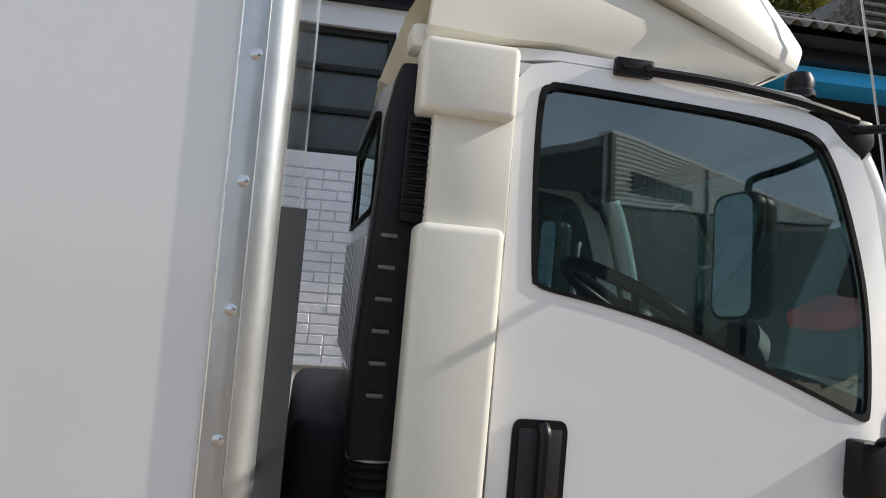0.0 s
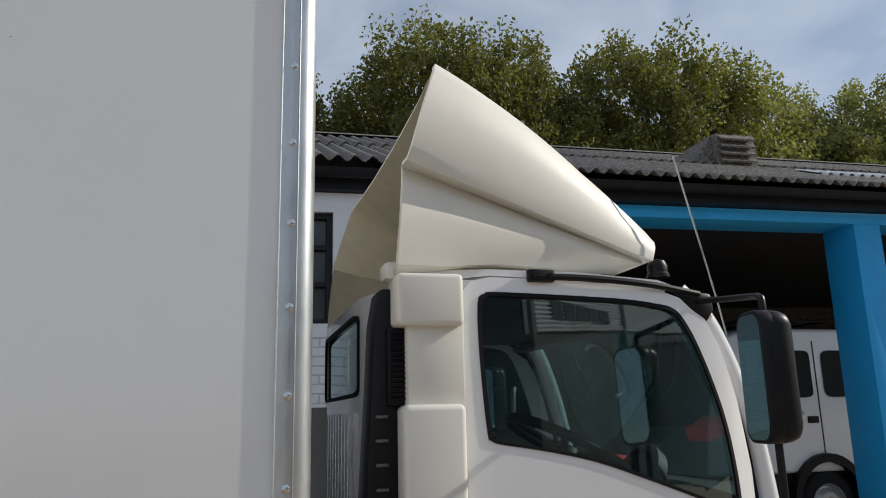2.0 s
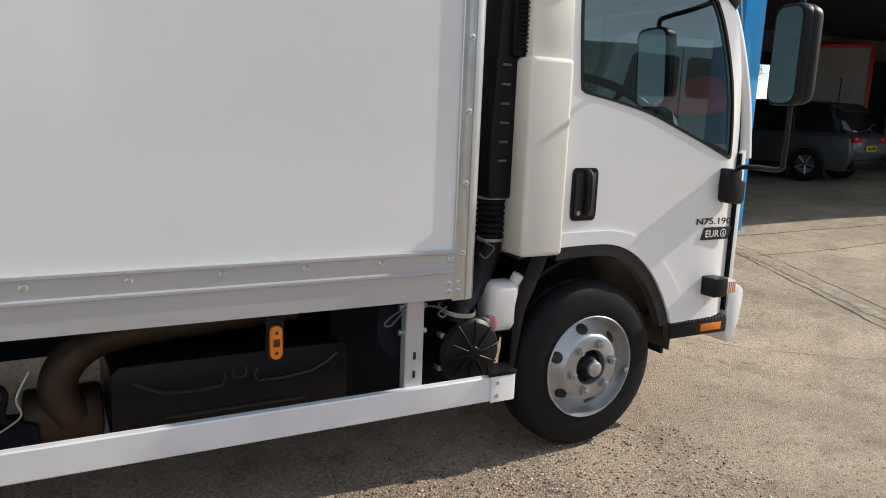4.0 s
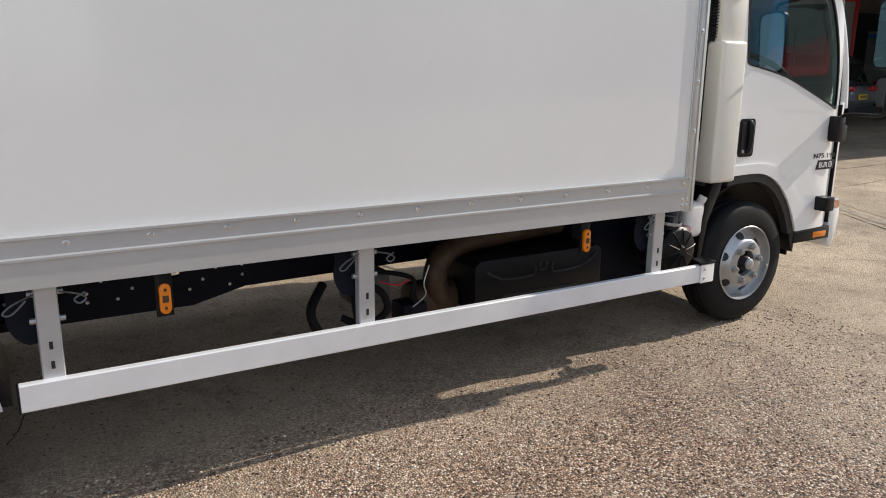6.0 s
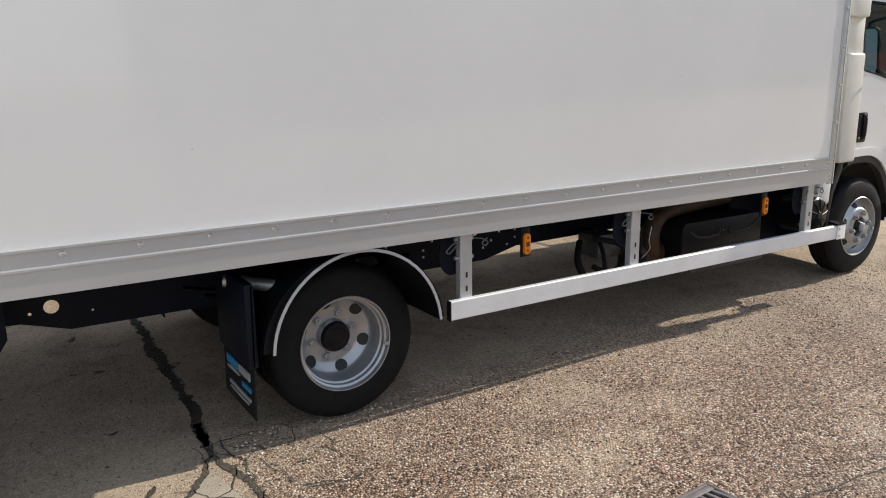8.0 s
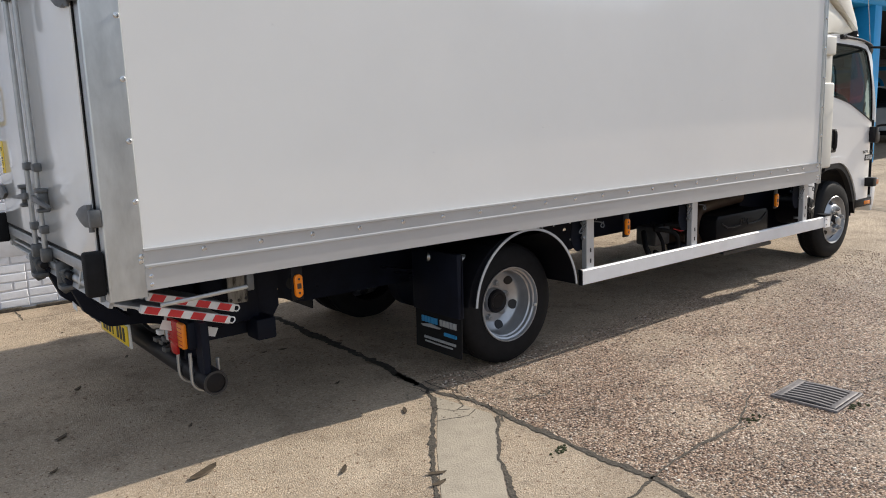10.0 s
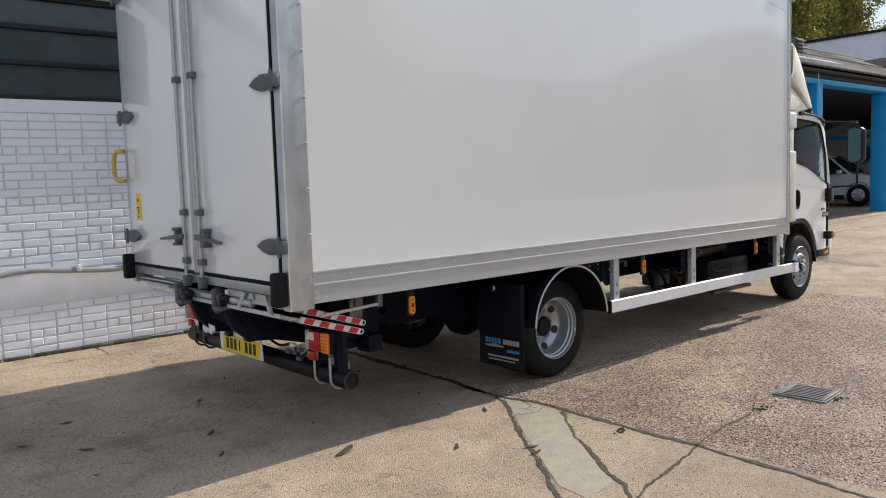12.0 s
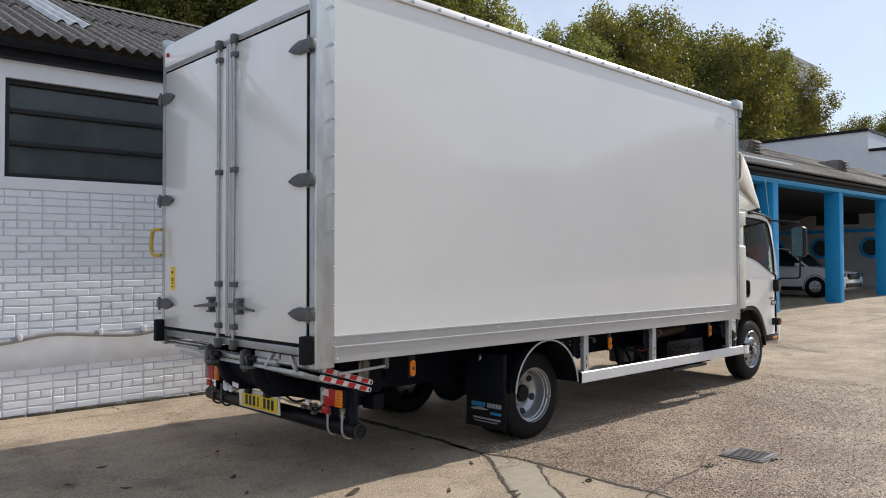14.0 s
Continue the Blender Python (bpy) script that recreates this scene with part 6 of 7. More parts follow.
fair = part("roof_fairing", bm, M["cream"], truck, "cream fibreglass roof wind deflector, open at the back", smooth=42)
M["rawfibre"] = material("raw_fibreglass", (0.46, 0.41, 0.30), 0.6, var=0.12, scale=9, bump=0.25, bump_scale=50)
fair.data.materials.append(M["rawfibre"])
mod = fair.modifiers.new("thick", "SOLIDIFY")
mod.thickness, mod.offset, mod.material_offset = 0.018, 1, 1
part("fairing_foot", box(0.185, 0.26, 1.70, 1.80, 2.165, 2.225, 0.015), M["cream"], truck)
part("fairing_brace", cyl((0.34, 1.80, 2.50), (0.60, 3.2, 2.42), 0.035, seg=16), M["cream"], truck)
for x in (0.98, 1.06, 1.12):
    place("bolt", BOLT, (x, 1.86, 2.262), truck, pose(0, 0, 0, -90, 0, 0)).name = "fairing_bolt"
part("roof_beacon", lathe([(0.045, 0), (0.045, 0.012), (0.038, 0.02), (0.040, 0.045), (0.030, 0.066), (0, 0.074)], pose(1.30, 1.86, 2.225), seg=24), M["black"], truck, "small black dome camera on the roof")
part("aerial", tube([(1.53, 1.775, 1.90), (1.50, 1.775, 2.10), (1.36, 1.775, 2.70)], 0.0035, seg=6, rings=3), M["steel"], truck, "thin radio aerial")

# ---- air intake and filter between cab and box ----
part("intake_column", prism([(0.175, 2.14), (0.235, 2.14), (0.250, 1.98), (0.252, 1.19), (0.130, 1.19), (0.125, 1.45), (0.145, 1.80), (0.155, 2.02)], "y", 1.74, 1.90, bevel=0.014), M["black"], truck, "black plastic air intake column")
col = truck.children[-1] if truck.children[-1].name.startswith("intake_column") else next(o for o in truck.children if o.name == "intake_column")
lv = part("louvre_frame", box(0.196, 0.268, 1.715, 1.745, 1.755, 2.005, 0.006), M["black"], truck, "black intake louvre")
for k in range(14):
    z = 1.772 + 0.0165 * k
    part("louvre_slat", prism([(1.700, z), (1.718, z + 0.006), (1.718, z + 0.010), (1.700, z + 0.004)], "x", 0.203, 0.258), M["black"], lv)
for k in range(6):
    part("column_clip", box(0.160, 0.200, 1.728, 1.742, 1.34 + 0.075 * k, 1.350 + 0.075 * k, 0.002), M["cast"], col)
bm = lathe([p for k in range(7) for p in ((0.052, 0.024 * k - 0.012), (0.062, 0.024 * k - 0.004), (0.062, 0.024 * k + 0.004))] + [(0.052, 0.156)], pose(0.195, 1.82, 1.03), seg=22)
part("ribbed_hose", bm, M["rubber"], truck, "ribbed black rubber hose")
for z in (1.19, 1.015):
    part("hose_clip", lathe([(0.060, -0.006), (0.065, -0.006), (0.065, 0.006), (0.060, 0.006)], pose(0.195, 1.82, z), seg=24, closed=True), M["steel"], truck)
part("intake_pipe", tube([(0.195, 1.82, 1.02), (0.185, 1.82, 0.95), (0.13, 1.80, 0.86), (0.06, 1.76, 0.80), (0.0, 1.72, 0.76), (-0.02, 1.70, 0.70)], 0.056, seg=18), M["black"], truck, "black moulded air pipe")
part("hose_clip", lathe([(0.072, -0.008), (0.078, -0.008), (0.078, 0.008), (0.072, 0.008)], pose(-0.012, 1.71, 0.755, 8, 5, 0), seg=24, closed=True), M["steel"], truck)
fm = pose(0.02, 1.64, 0.595, 90, 0, 0)
drum = part("air_filter", lathe([(0, 0.028), (0.024, 0.028), (0.032, 0.018), (0.09, 0.014), (0.120, 0.006), (0.134, -0.01), (0.138, -0.05), (0.134, -0.06), (0.134, -0.24), (0, -0.25)], fm, seg=40), M["black"], truck, "round black air filter housing")
for k in range(10):
    a = 2 * math.pi * k / 10 + 0.2
    part("cover_rib", tube([fm @ Vector((0.028 * math.cos(a), 0.028 * math.sin(a), 0.025)), fm @ Vector((0.09 * math.cos(a), 0.09 * math.sin(a), 0.017)), fm @ Vector((0.128 * math.cos(a), 0.128 * math.sin(a), 0.003))], 0.0035, seg=6, rings=2), M["black"], drum)
for a in (0.9, 2.6, 3.6):
    p = fm @ Vector((0.138 * math.cos(a), 0.138 * math.sin(a), -0.04))
    part("filter_clip", box(p.x - 0.010, p.x + 0.010, p.y - 0.02, p.y + 0.02, p.z - 0.010, p.z + 0.010, 0.003), M["steel"], drum)
bt = part("coolant_bottle", box(0.135, 0.295, 1.70, 1.82, 0.635, 0.845, 0.035, seg=4), M["bottle"], truck, "milky plastic bottle with pink coolant")
part("bottle_cap", cyl((0.275, 1.735, 0.835), (0.290, 1.725, 0.875), 0.026, seg=18, bevel=0.005), M["bottle"], bt, "white screw cap")
part("coolant_level", box(0.133, 0.20, 1.698, 1.75, 0.64, 0.73, 0.03, seg=3), M["coolant"], bt, "pink coolant")
part("engine_cover", box(-0.02, 0.25, 2.05, 3.2, 0.85, 1.22, 0.06, seg=3), M["black"], truck, "black engine service cover")
part("wire_clip", tube([(0.06, 1.70, 1.05), (0.10, 1.68, 1.02), (0.13, 1.68, 1.0), (0.10, 1.69, 0.96), (0.07, 1.69, 0.98)], 0.004, seg=6), M["cast"], truck)

# ---- building ----
WALL_Y = 5.55


def rise(ob):
    """The building climbs slightly along x with the yard."""
    for v in ob.data.vertices:
        v.co.z += 0.016 * (v.co.x + 7)
    return ob


def built(name, bm, mat, label, category, **kw):
    return structure(rise(link(name, bm, mat, **kw)), label, category)


M["brick"] = material("white_painted_brick", (0.87, 0.895, 0.96), 0.45, var=0.05, scale=9, bump=0.35, bump_scale=30, rand=0.03)
M["mortar"] = material("painted_mortar", (0.60, 0.62, 0.68), 0.6, var=0.10, scale=12, bump=0.4, bump_scale=40)
M["render"] = material("painted_render_band", (0.70, 0.72, 0.77), 0.6, var=0.10, scale=4, bump=0.15)
M["frame"] = material("dark_window_frame", (0.005, 0.006, 0.008), 0.6, var=0.2, scale=12, bump=0.05)
M["darkglass"] = material("old_window_glass", (0.050, 0.064, 0.066), 0.18, var=0.25, scale=3, bump=0.03, bump_scale=8)
M["pipe"] = material("painted_cable", (0.34, 0.34, 0.35), 0.5, var=0.15, scale=20, bump=0.1)
M["skylight"] = material("dirty_roof_light", (0.50, 0.51, 0.52), 0.5, var=0.25, scale=5, bump=0.2)
WINS = [(-6.94, -3.2), (-2.6, 0.48)]
WZ0, WZ1 = 2.37, 3.33
cuts = [-16] + [x for w in WINS for x in w] + [1.08]
bm = box(-16, 1.08, WALL_Y + 0.005, WALL_Y + 0.30, -0.3, WZ0)
box(-16, 1.08, WALL_Y + 0.005, WALL_Y + 0.30, WZ1, 3.55, bm=bm)
for a, b in zip(cuts[::2], cuts[1::2]):
    box(a, b, WALL_Y + 0.005, WALL_Y + 0.30, WZ0, WZ1, bm=bm)
wall = built("wall_north", bm, M["mortar"], "white painted brick wall with dark windows", "wall")
bm = box(-16, 1.08, WALL_Y - 0.004, WALL_Y + 0.012, 2.256, WZ0)
box(-16, 1.08, WALL_Y - 0.004, WALL_Y + 0.012, WZ1, 3.50, bm=bm)
for a, b in zip(cuts[::2], cuts[1::2]):
    box(a, b, WALL_Y - 0.004, WALL_Y + 0.012, WZ0, WZ1, bm=bm)
rise(part("smooth_paint_band", bm, M["whitewall"], wall, "smooth white painted band"))
bm = box(-16, 1.08, WALL_Y - 0.006, WALL_Y + 0.012, 0.50, 0.80, 0.004)
rise(part("render_band", bm, M["render"], wall, "grey-white rendered band"))
for a, b in WINS:
    w = built("window_%d" % (1 + WINS.index((a, b))), box(a, b, WALL_Y + 0.10, WALL_Y + 0.11, WZ0, WZ1), M["darkglass"], "dark steel window with three long panes", "window")
    bm = bmesh.new()
    for z0, z1 in ((WZ0, WZ0 + 0.045), (WZ1 - 0.05, WZ1), (WZ0 + 0.315, WZ0 + 0.36), (WZ0 + 0.635, WZ0 + 0.68)):
        box(a, b, WALL_Y + 0.05, WALL_Y + 0.12, z0, z1, 0.004, bm=bm)
    for x in (a, b - 0.05):
        box(x, x + 0.05, WALL_Y + 0.048, WALL_Y + 0.122, WZ0, WZ1, bm=bm)
    rise(part("window_frame", bm, M["frame"], w, "dark painted steel frame"))
    for x in ([a + 1.25 * k for k in range(1, 4) if a + 1.25 * k < b - 0.2]):
        for z in (WZ0 + 0.338, WZ0 + 0.658):
            rise(part("window_catch", box(x - 0.05, x + 0.05, WALL_Y + 0.03, WALL_Y + 0.05, z - 0.012, z + 0.012, 0.004), M["frame"], w))
pts = [(-16, 0.84)] + [(-8.2 + 0.42 * k, 0.80 + 0.035 * math.sin(k * 1.9)) for k in range(10)] + [(-2, 0.80), (1.0, 0.82)]
rise(part("wall_cable", tube([(x, WALL_Y - 0.035, z) for x, z in pts], 0.027, seg=12), M["pipe"], wall, "sagging painted cable along the wall"))
for x in (-7.6, -6.8, -6.05, -5.6, -5.0):
    rise(part("cable_clip", box(x - 0.022, x + 0.022, WALL_Y - 0.066, WALL_Y - 0.003, 0.782, 0.848, 0.012), M["panel"], wall))
bm = bmesh.new()
for k in range(60):
    x = -9 + 10 * k / 60 + rnd.uniform(-0.05, 0.05)
    z = ground_z(x, 5.5)
    box(x - 0.10, x + 0.10, WALL_Y - 0.02 - rnd.uniform(0, 0.03), WALL_Y, z - 0.02, z + rnd.uniform(0.012, 0.035), 0.006, bm=bm)
part("soil_line", bm, M["dirt"], ground, "dark dirt along the foot of the wall")

for k in range(7):
    x = 1.25 + 4.85 * k
    p = built("pillar_%d" % (k + 1), box(x - 0.17, x + 0.17, WALL_Y, WALL_Y + 0.44, -0.1, 3.38, 0.006), M["blue"], "blue painted square masonry pillar", "pillar")
built("beam", box(1.085, 33, WALL_Y + 0.003, WALL_Y + 0.44, 3.38, 3.50, 0.004), M["blue"], "blue painted concrete lintel beam", "beam")
built("fascia", box(-16, 33, WALL_Y - 0.10, WALL_Y + 0.30, 3.505, 3.66), M["gutter"], "black fascia board under the eaves", "fascia")
own = bmesh.new()
arc = [(WALL_Y - 0.20 + 0.065 * math.cos(a), 3.655 + 0.075 * math.sin(a)) for a in [math.pi + math.pi * k / 8 for k in range(9)]]
gut = prism(arc + [(WALL_Y - 0.145, 3.655), (WALL_Y - 0.255, 3.655)], "x", -16, 33)
built("gutter", gut, M["gutter"], "black half-round gutter", "gutter")


def corrugated(x0, x1, rows, step=0.0182, lift=0.0):
    bm = bmesh.new()
    n = int((x1 - x0) / step)
    v = [[bm.verts.new((x0 + (x1 - x0) * i / n, y, z + lift + 0.026 * math.sin(2 * math.pi * (x0 + (x1 - x0) * i / n) / 0.146))) for i in range(n + 1)] for y, z in rows]
    for a in range(len(rows) - 1):
        for i in range(n):
            bm.faces.new((v[a][i], v[a][i + 1], v[a + 1][i + 1], v[a + 1][i]))
    return bm


EAVE, RIDGE = (5.20, 3.70), (8.55, 5.16)
SL = (RIDGE[1] - EAVE[1]) / (RIDGE[0] - EAVE[0])
lap = 6.9
rows = [EAVE, (lap, EAVE[1] + SL * (lap - EAVE[0])), (lap - 0.02, EAVE[1] + SL * (lap - EAVE[0]) + 0.014), (RIDGE[0], RIDGE[1] + 0.014)]
ob = built("roof", corrugated(-16, 33, rows), M["roof"], "weathered grey corrugated fibre cement roof", "roof", smooth=70)
mod = ob.modifiers.new("thick", "SOLIDIFY")
mod.thickness = 0.008
built("ridge_cap", prism([(RIDGE[0] - 0.22, RIDGE[1] - 0.03), (RIDGE[0], RIDGE[1] + 0.07), (RIDGE[0] + 0.22, RIDGE[1] - 0.03), (RIDGE[0], RIDGE[1] + 0.03)], "x", -16, 33), M["roof"], "fibre cement ridge capping", "roof")
built("roof_back", prism([(RIDGE[0], RIDGE[1]), (14.0, 3.2), (14.0, 3.1), (RIDGE[0], RIDGE[1] - 0.1)], "x", -16, 33), M["roof"], "rear slope of the roof", "roof")
for a, b, y0, y1 in ((-7.6, -6.9, 5.9, 8.0), (-6.3, -5.9, 6.2, 8.0), (6.0, 7.6, 6.0, 6.35), (8.2, 13.0, 5.75, 6.0)):
    built("roof_light", corrugated(a, b, [(y0, EAVE[1] + SL * (y0 - EAVE[0])), (y1, EAVE[1] + SL * (y1 - EAVE[0]))], lift=0.03), M["skylight"], "pale translucent corrugated roof light", "roof light", smooth=70)


def roof_vent(x):
    """A louvred ventilator box on the roof slope."""
    y0, z0 = 6.85, EAVE[1] + SL * (6.85 - EAVE[0])
    v = empty("roof_vent", "dark grey louvred ventilator box on the roof", "roof vent", "roof vents", (0, 0, 0))
    rise(part("hood", prism([(y0, z0 - 0.05), (y0 + 0.03, z0 + 0.44), (y0 + 0.30, z0 + 0.46), (y0 + 0.95, z0 + 0.42), (y0 + 0.95, z0 + 0.3)], "x", x - 0.28, x + 0.28, bevel=0.01), M["roof"], v))
    rise(part("flashing", prism([(x - 0.62, z0 + 0.02), (x - 0.28, z0 + 0.44), (x - 0.28, z0 + 0.0)], "y", y0 + 0.10, y0 + 0.7), M["roof"], v))
    for k in range(4):
        rise(part("louvre", prism([(y0 - 0.045, z0 + 0.05 + 0.095 * k), (y0 + 0.02, z0 + 0.11 + 0.095 * k), (y0 + 0.02, z0 + 0.135 + 0.095 * k), (y0 - 0.05, z0 + 0.075 + 0.095 * k)], "x", x - 0.25, x + 0.25), M["roof"], v))
    return v


for x in (5.62, 2.55, 12.9, 20.2, 27.5):
    roof_vent(x)

# workshop interior: the bay's deep shade is put into the wall and ceiling colour
built("wall_inner", box(1.085, 1.25, 6.0, 16, -0.3, 4.0), M["dark"], "inner workshop wall, coloured near-black for shade", "wall")
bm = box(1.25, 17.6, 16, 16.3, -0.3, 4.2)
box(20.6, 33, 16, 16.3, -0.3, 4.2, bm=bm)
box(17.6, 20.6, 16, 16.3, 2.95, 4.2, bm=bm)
built("wall_back", bm, M["dark"], "rear workshop wall with an opening, coloured near-black for shade", "wall")
M["fence"] = material("pale_concrete_fence", (0.42, 0.40, 0.36), 0.85, var=0.2, scale=3, bump=0.3)
fence = tagged(link("boundary_fence", box(14, 34, 19.0, 19.12, 0, 1.75), M["fence"]), "pale concrete panel fence behind the workshop", "fence")
for k in range(14):
    part("fence_post", box(14.2 + 1.5 * k, 14.34 + 1.5 * k, 18.94, 19.0, 0, 1.9, 0.01), M["fence"], fence)
part("fence_cap", box(14, 34, 18.97, 19.15, 1.75, 1.83, 0.01), M["fence"], fence)
built("ceiling", box(1.085, 33, 5.99, 16.3, 3.52, 3.60), M["dark"], "workshop ceiling, coloured near-black for shade", "ceiling")
M["offwhite"] = material("grubby_white_wall", (0.40, 0.40, 0.40), 0.7, var=0.15, scale=2, bump=0.1)
pw = built("wall_partition", box(26.0, 26.2, 6.0, 16, -0.3, 2.65), M["offwhite"], "white partition wall with round blue windows", "wall")
rise(part("blue_band", box(25.985, 26.0, 6.0, 16, 2.40, 2.55), M["blue"], pw, "blue painted band"))
for y in (7.75, 9.75, 11.75):
    rise(part("porthole_ring", lathe([(0.34, 0), (0.46, 0), (0.46, 0.03), (0.34, 0.03)], pose(25.995, y, 1.75, 0, -90, 0), seg=32, closed=True), M["blue"], pw, "round blue window surround"))
    rise(part("porthole_glass", cyl((25.985, y, 1.75), (25.995, y, 1.75), 0.34, seg=32), M["darkglass"], pw))
built("door_upper", box(25.9, 26.0, 8.2, 9.9, 2.75, 3.25), M["frame"], "dark louvred upper window", "window")

# white block beyond the workshop, grey flats and warehouse
wb = built("end_block", box(33, 46, 9.9, 22, -0.3, 7.7), M["whitewall"], "white rendered block with black coping", "building")
rise(part("lower_block", box(33, 46, 3.0, 9.895, -0.3, 6.65), M["whitewall"], wb))
for a, b, z in ((9.85, 22.05, 7.7), (2.95, 9.85, 6.65)):
    rise(part("coping", box(32.93, 46.1, a, b, z, z + 0.14), M["gutter"], wb, "black coping"))
M["flats"] = material("grey_cladding", (0.25, 0.27, 0.29), 0.6, var=0.08, scale=0.5)
fl = tagged(link("apartment_block", box(118, 134, 48, 60, 0, 37.6), M["flats"]), "grey clad modern apartment block behind the trees", "building")
part("stair_tower", box(134.01, 139, 49.5, 58, 0, 35.0), M["flats"], fl)
for k in range(3):
    for j in range(3):
        part("window", box(117.9, 118.0, 49.5 + 3.8 * k, 51.7 + 3.8 * k, 25.3 + 3.4 * j, 27.4 + 3.4 * j), M["darkglass"], fl)
        part("window", box(119.5 + 5 * k, 122.5 + 5 * k, 47.9, 48.0, 25.3 + 3.4 * j, 27.4 + 3.4 * j), M["darkglass"], fl)
M["clad"] = material("ribbed_steel_cladding", (0.74, 0.77, 0.78), 0.45, 0.0, var=0.06, scale=1.5)
M["lowclad"] = material("dark_lower_cladding", (0.035, 0.045, 0.048), 0.6, var=0.25, scale=0.6)
shed = empty("warehouse", "pale grey ribbed steel warehouse with a dark lower wall", "building")
SHED = pose(6, -19, 0, 0, 0, -12)
GABLE = pose(8.4, -16.8, 0, 0, 0, -32.8)


def shed_part(name, bm, mat, parent, label="", at=SHED):
    bmesh.ops.transform(bm, matrix=at, verts=bm.verts)
    return part(name, bm, mat, parent, label)


# a long dark wall along the yard, and the sunlit pale flank of the warehouse standing before its near end
shed_part("lower_wall", prism([(6, 0), (44, 0), (44, 9.0), (6, 6.3)], "y", -0.3, 0.05), M["lowclad"], shed, "dark lower wall")
clad_foot = lambda u: 6.0 + 0.125 * u
shed_part("base_wall", prism([(-0.1, 0), (17, 0), (17, clad_foot(17)), (-0.1, clad_foot(-0.1))], "y", -0.3, 0.0), M["lowclad"], shed, "dark base of the flank wall", GABLE)
bm = bmesh.new()
n = 14
for k in range(n):
    own = bmesh.new()
    loop = []
    for u in (0.0, 17.0):
        z0, z1 = (clad_foot(u) + (8.3 - clad_foot(u)) * q / n for q in (k, k + 1))
        loop.append([own.verts.new((u, y, z)) for y, z in ((0.0, z0), (0.11, z0 + 0.12 * (z1 - z0)), (0.11, z0 + 0.55 * (z1 - z0)), (0.0, z0 + 0.67 * (z1 - z0)), (0.0, z1))])
    for q in range(4):
        own.faces.new((loop[0][q], loop[1][q], loop[1][q + 1], loop[0][q + 1]))
    merge(bm, own)
prism([(0, clad_foot(0)), (17, clad_foot(17)), (17, 8.3), (0, 8.3)], "y", -0.3, -0.005, bm=bm)
shed_part("ribbed_wall", bm, M["clad"], shed, "pale ribbed cladding", GABLE)
shed_part("eaves_trim", box(-0.15, 17.1, -0.4, 0.12, 8.3, 8.42), M["clad"], shed, "", GABLE)
shed_part("flat_roof", box(-0.1, 17.0, -14, -0.31, 8.0, 8.3), M["flats"], shed, "", GABLE)
shed_part("end_wall", box(-0.1, 0.1, -14, -0.31, 0, 8.0), M["lowclad"], shed, "", GABLE)
for u, w in ((-0.12, 0.2), (5.4, 0.12)):
    shed_part("downpipe", box(u - w / 2, u + w / 2, 0.0, 0.16, 0, 8.3), M["lowclad"], shed, "", GABLE)
for k in range(5):
    shed_part("window", box(0.9 + 0.72 * k, 1.5 + 0.72 * k, 0.0, 0.14, 6.55 + 0.06 * k, 7.25), M["darkglass"], shed, "", GABLE)

# Unseen block, added so window glass and side panel reflect something dark.
M["endblock"] = material("reflection_block_brown", (0.10, 0.075, 0.06), 0.85, var=0.2, scale=2, bump=0.2)
yard_end = empty("yard_end_building", "unseen dark block added at the yard's end to darken reflections", "building")
shed_part("end_wall", prism([(44.01, 0), (118, 0), (118, 17.4), (70, 17.4), (50, 12.3), (44.01, 9.7)], "y", -8, 0.0), M["endblock"], yard_end)
shed_part("end_coping", prism([(70, 17.405), (118.2, 17.405), (118.2, 17.7), (70, 17.7)], "y", -8.2, 0.2), M["gutter"], yard_end)

# ---- vehicles in the bays ----
M["carwhite"] = material("white_car_paint", (0.75, 0.76, 0.77), 0.2, var=0.02, scale=2, coat=0.8)
# Silver-grey car paint darkened: the bay's shade is in this colour.
M["carshaded"] = material("shade_darkened_grey_paint", (0.075, 0.082, 0.09), 0.3, 0.3, var=0.05, scale=2, coat=0.5)
M["carglass"] = material("car_glass", (0.012, 0.016, 0.018), 0.05, coat=0.5)


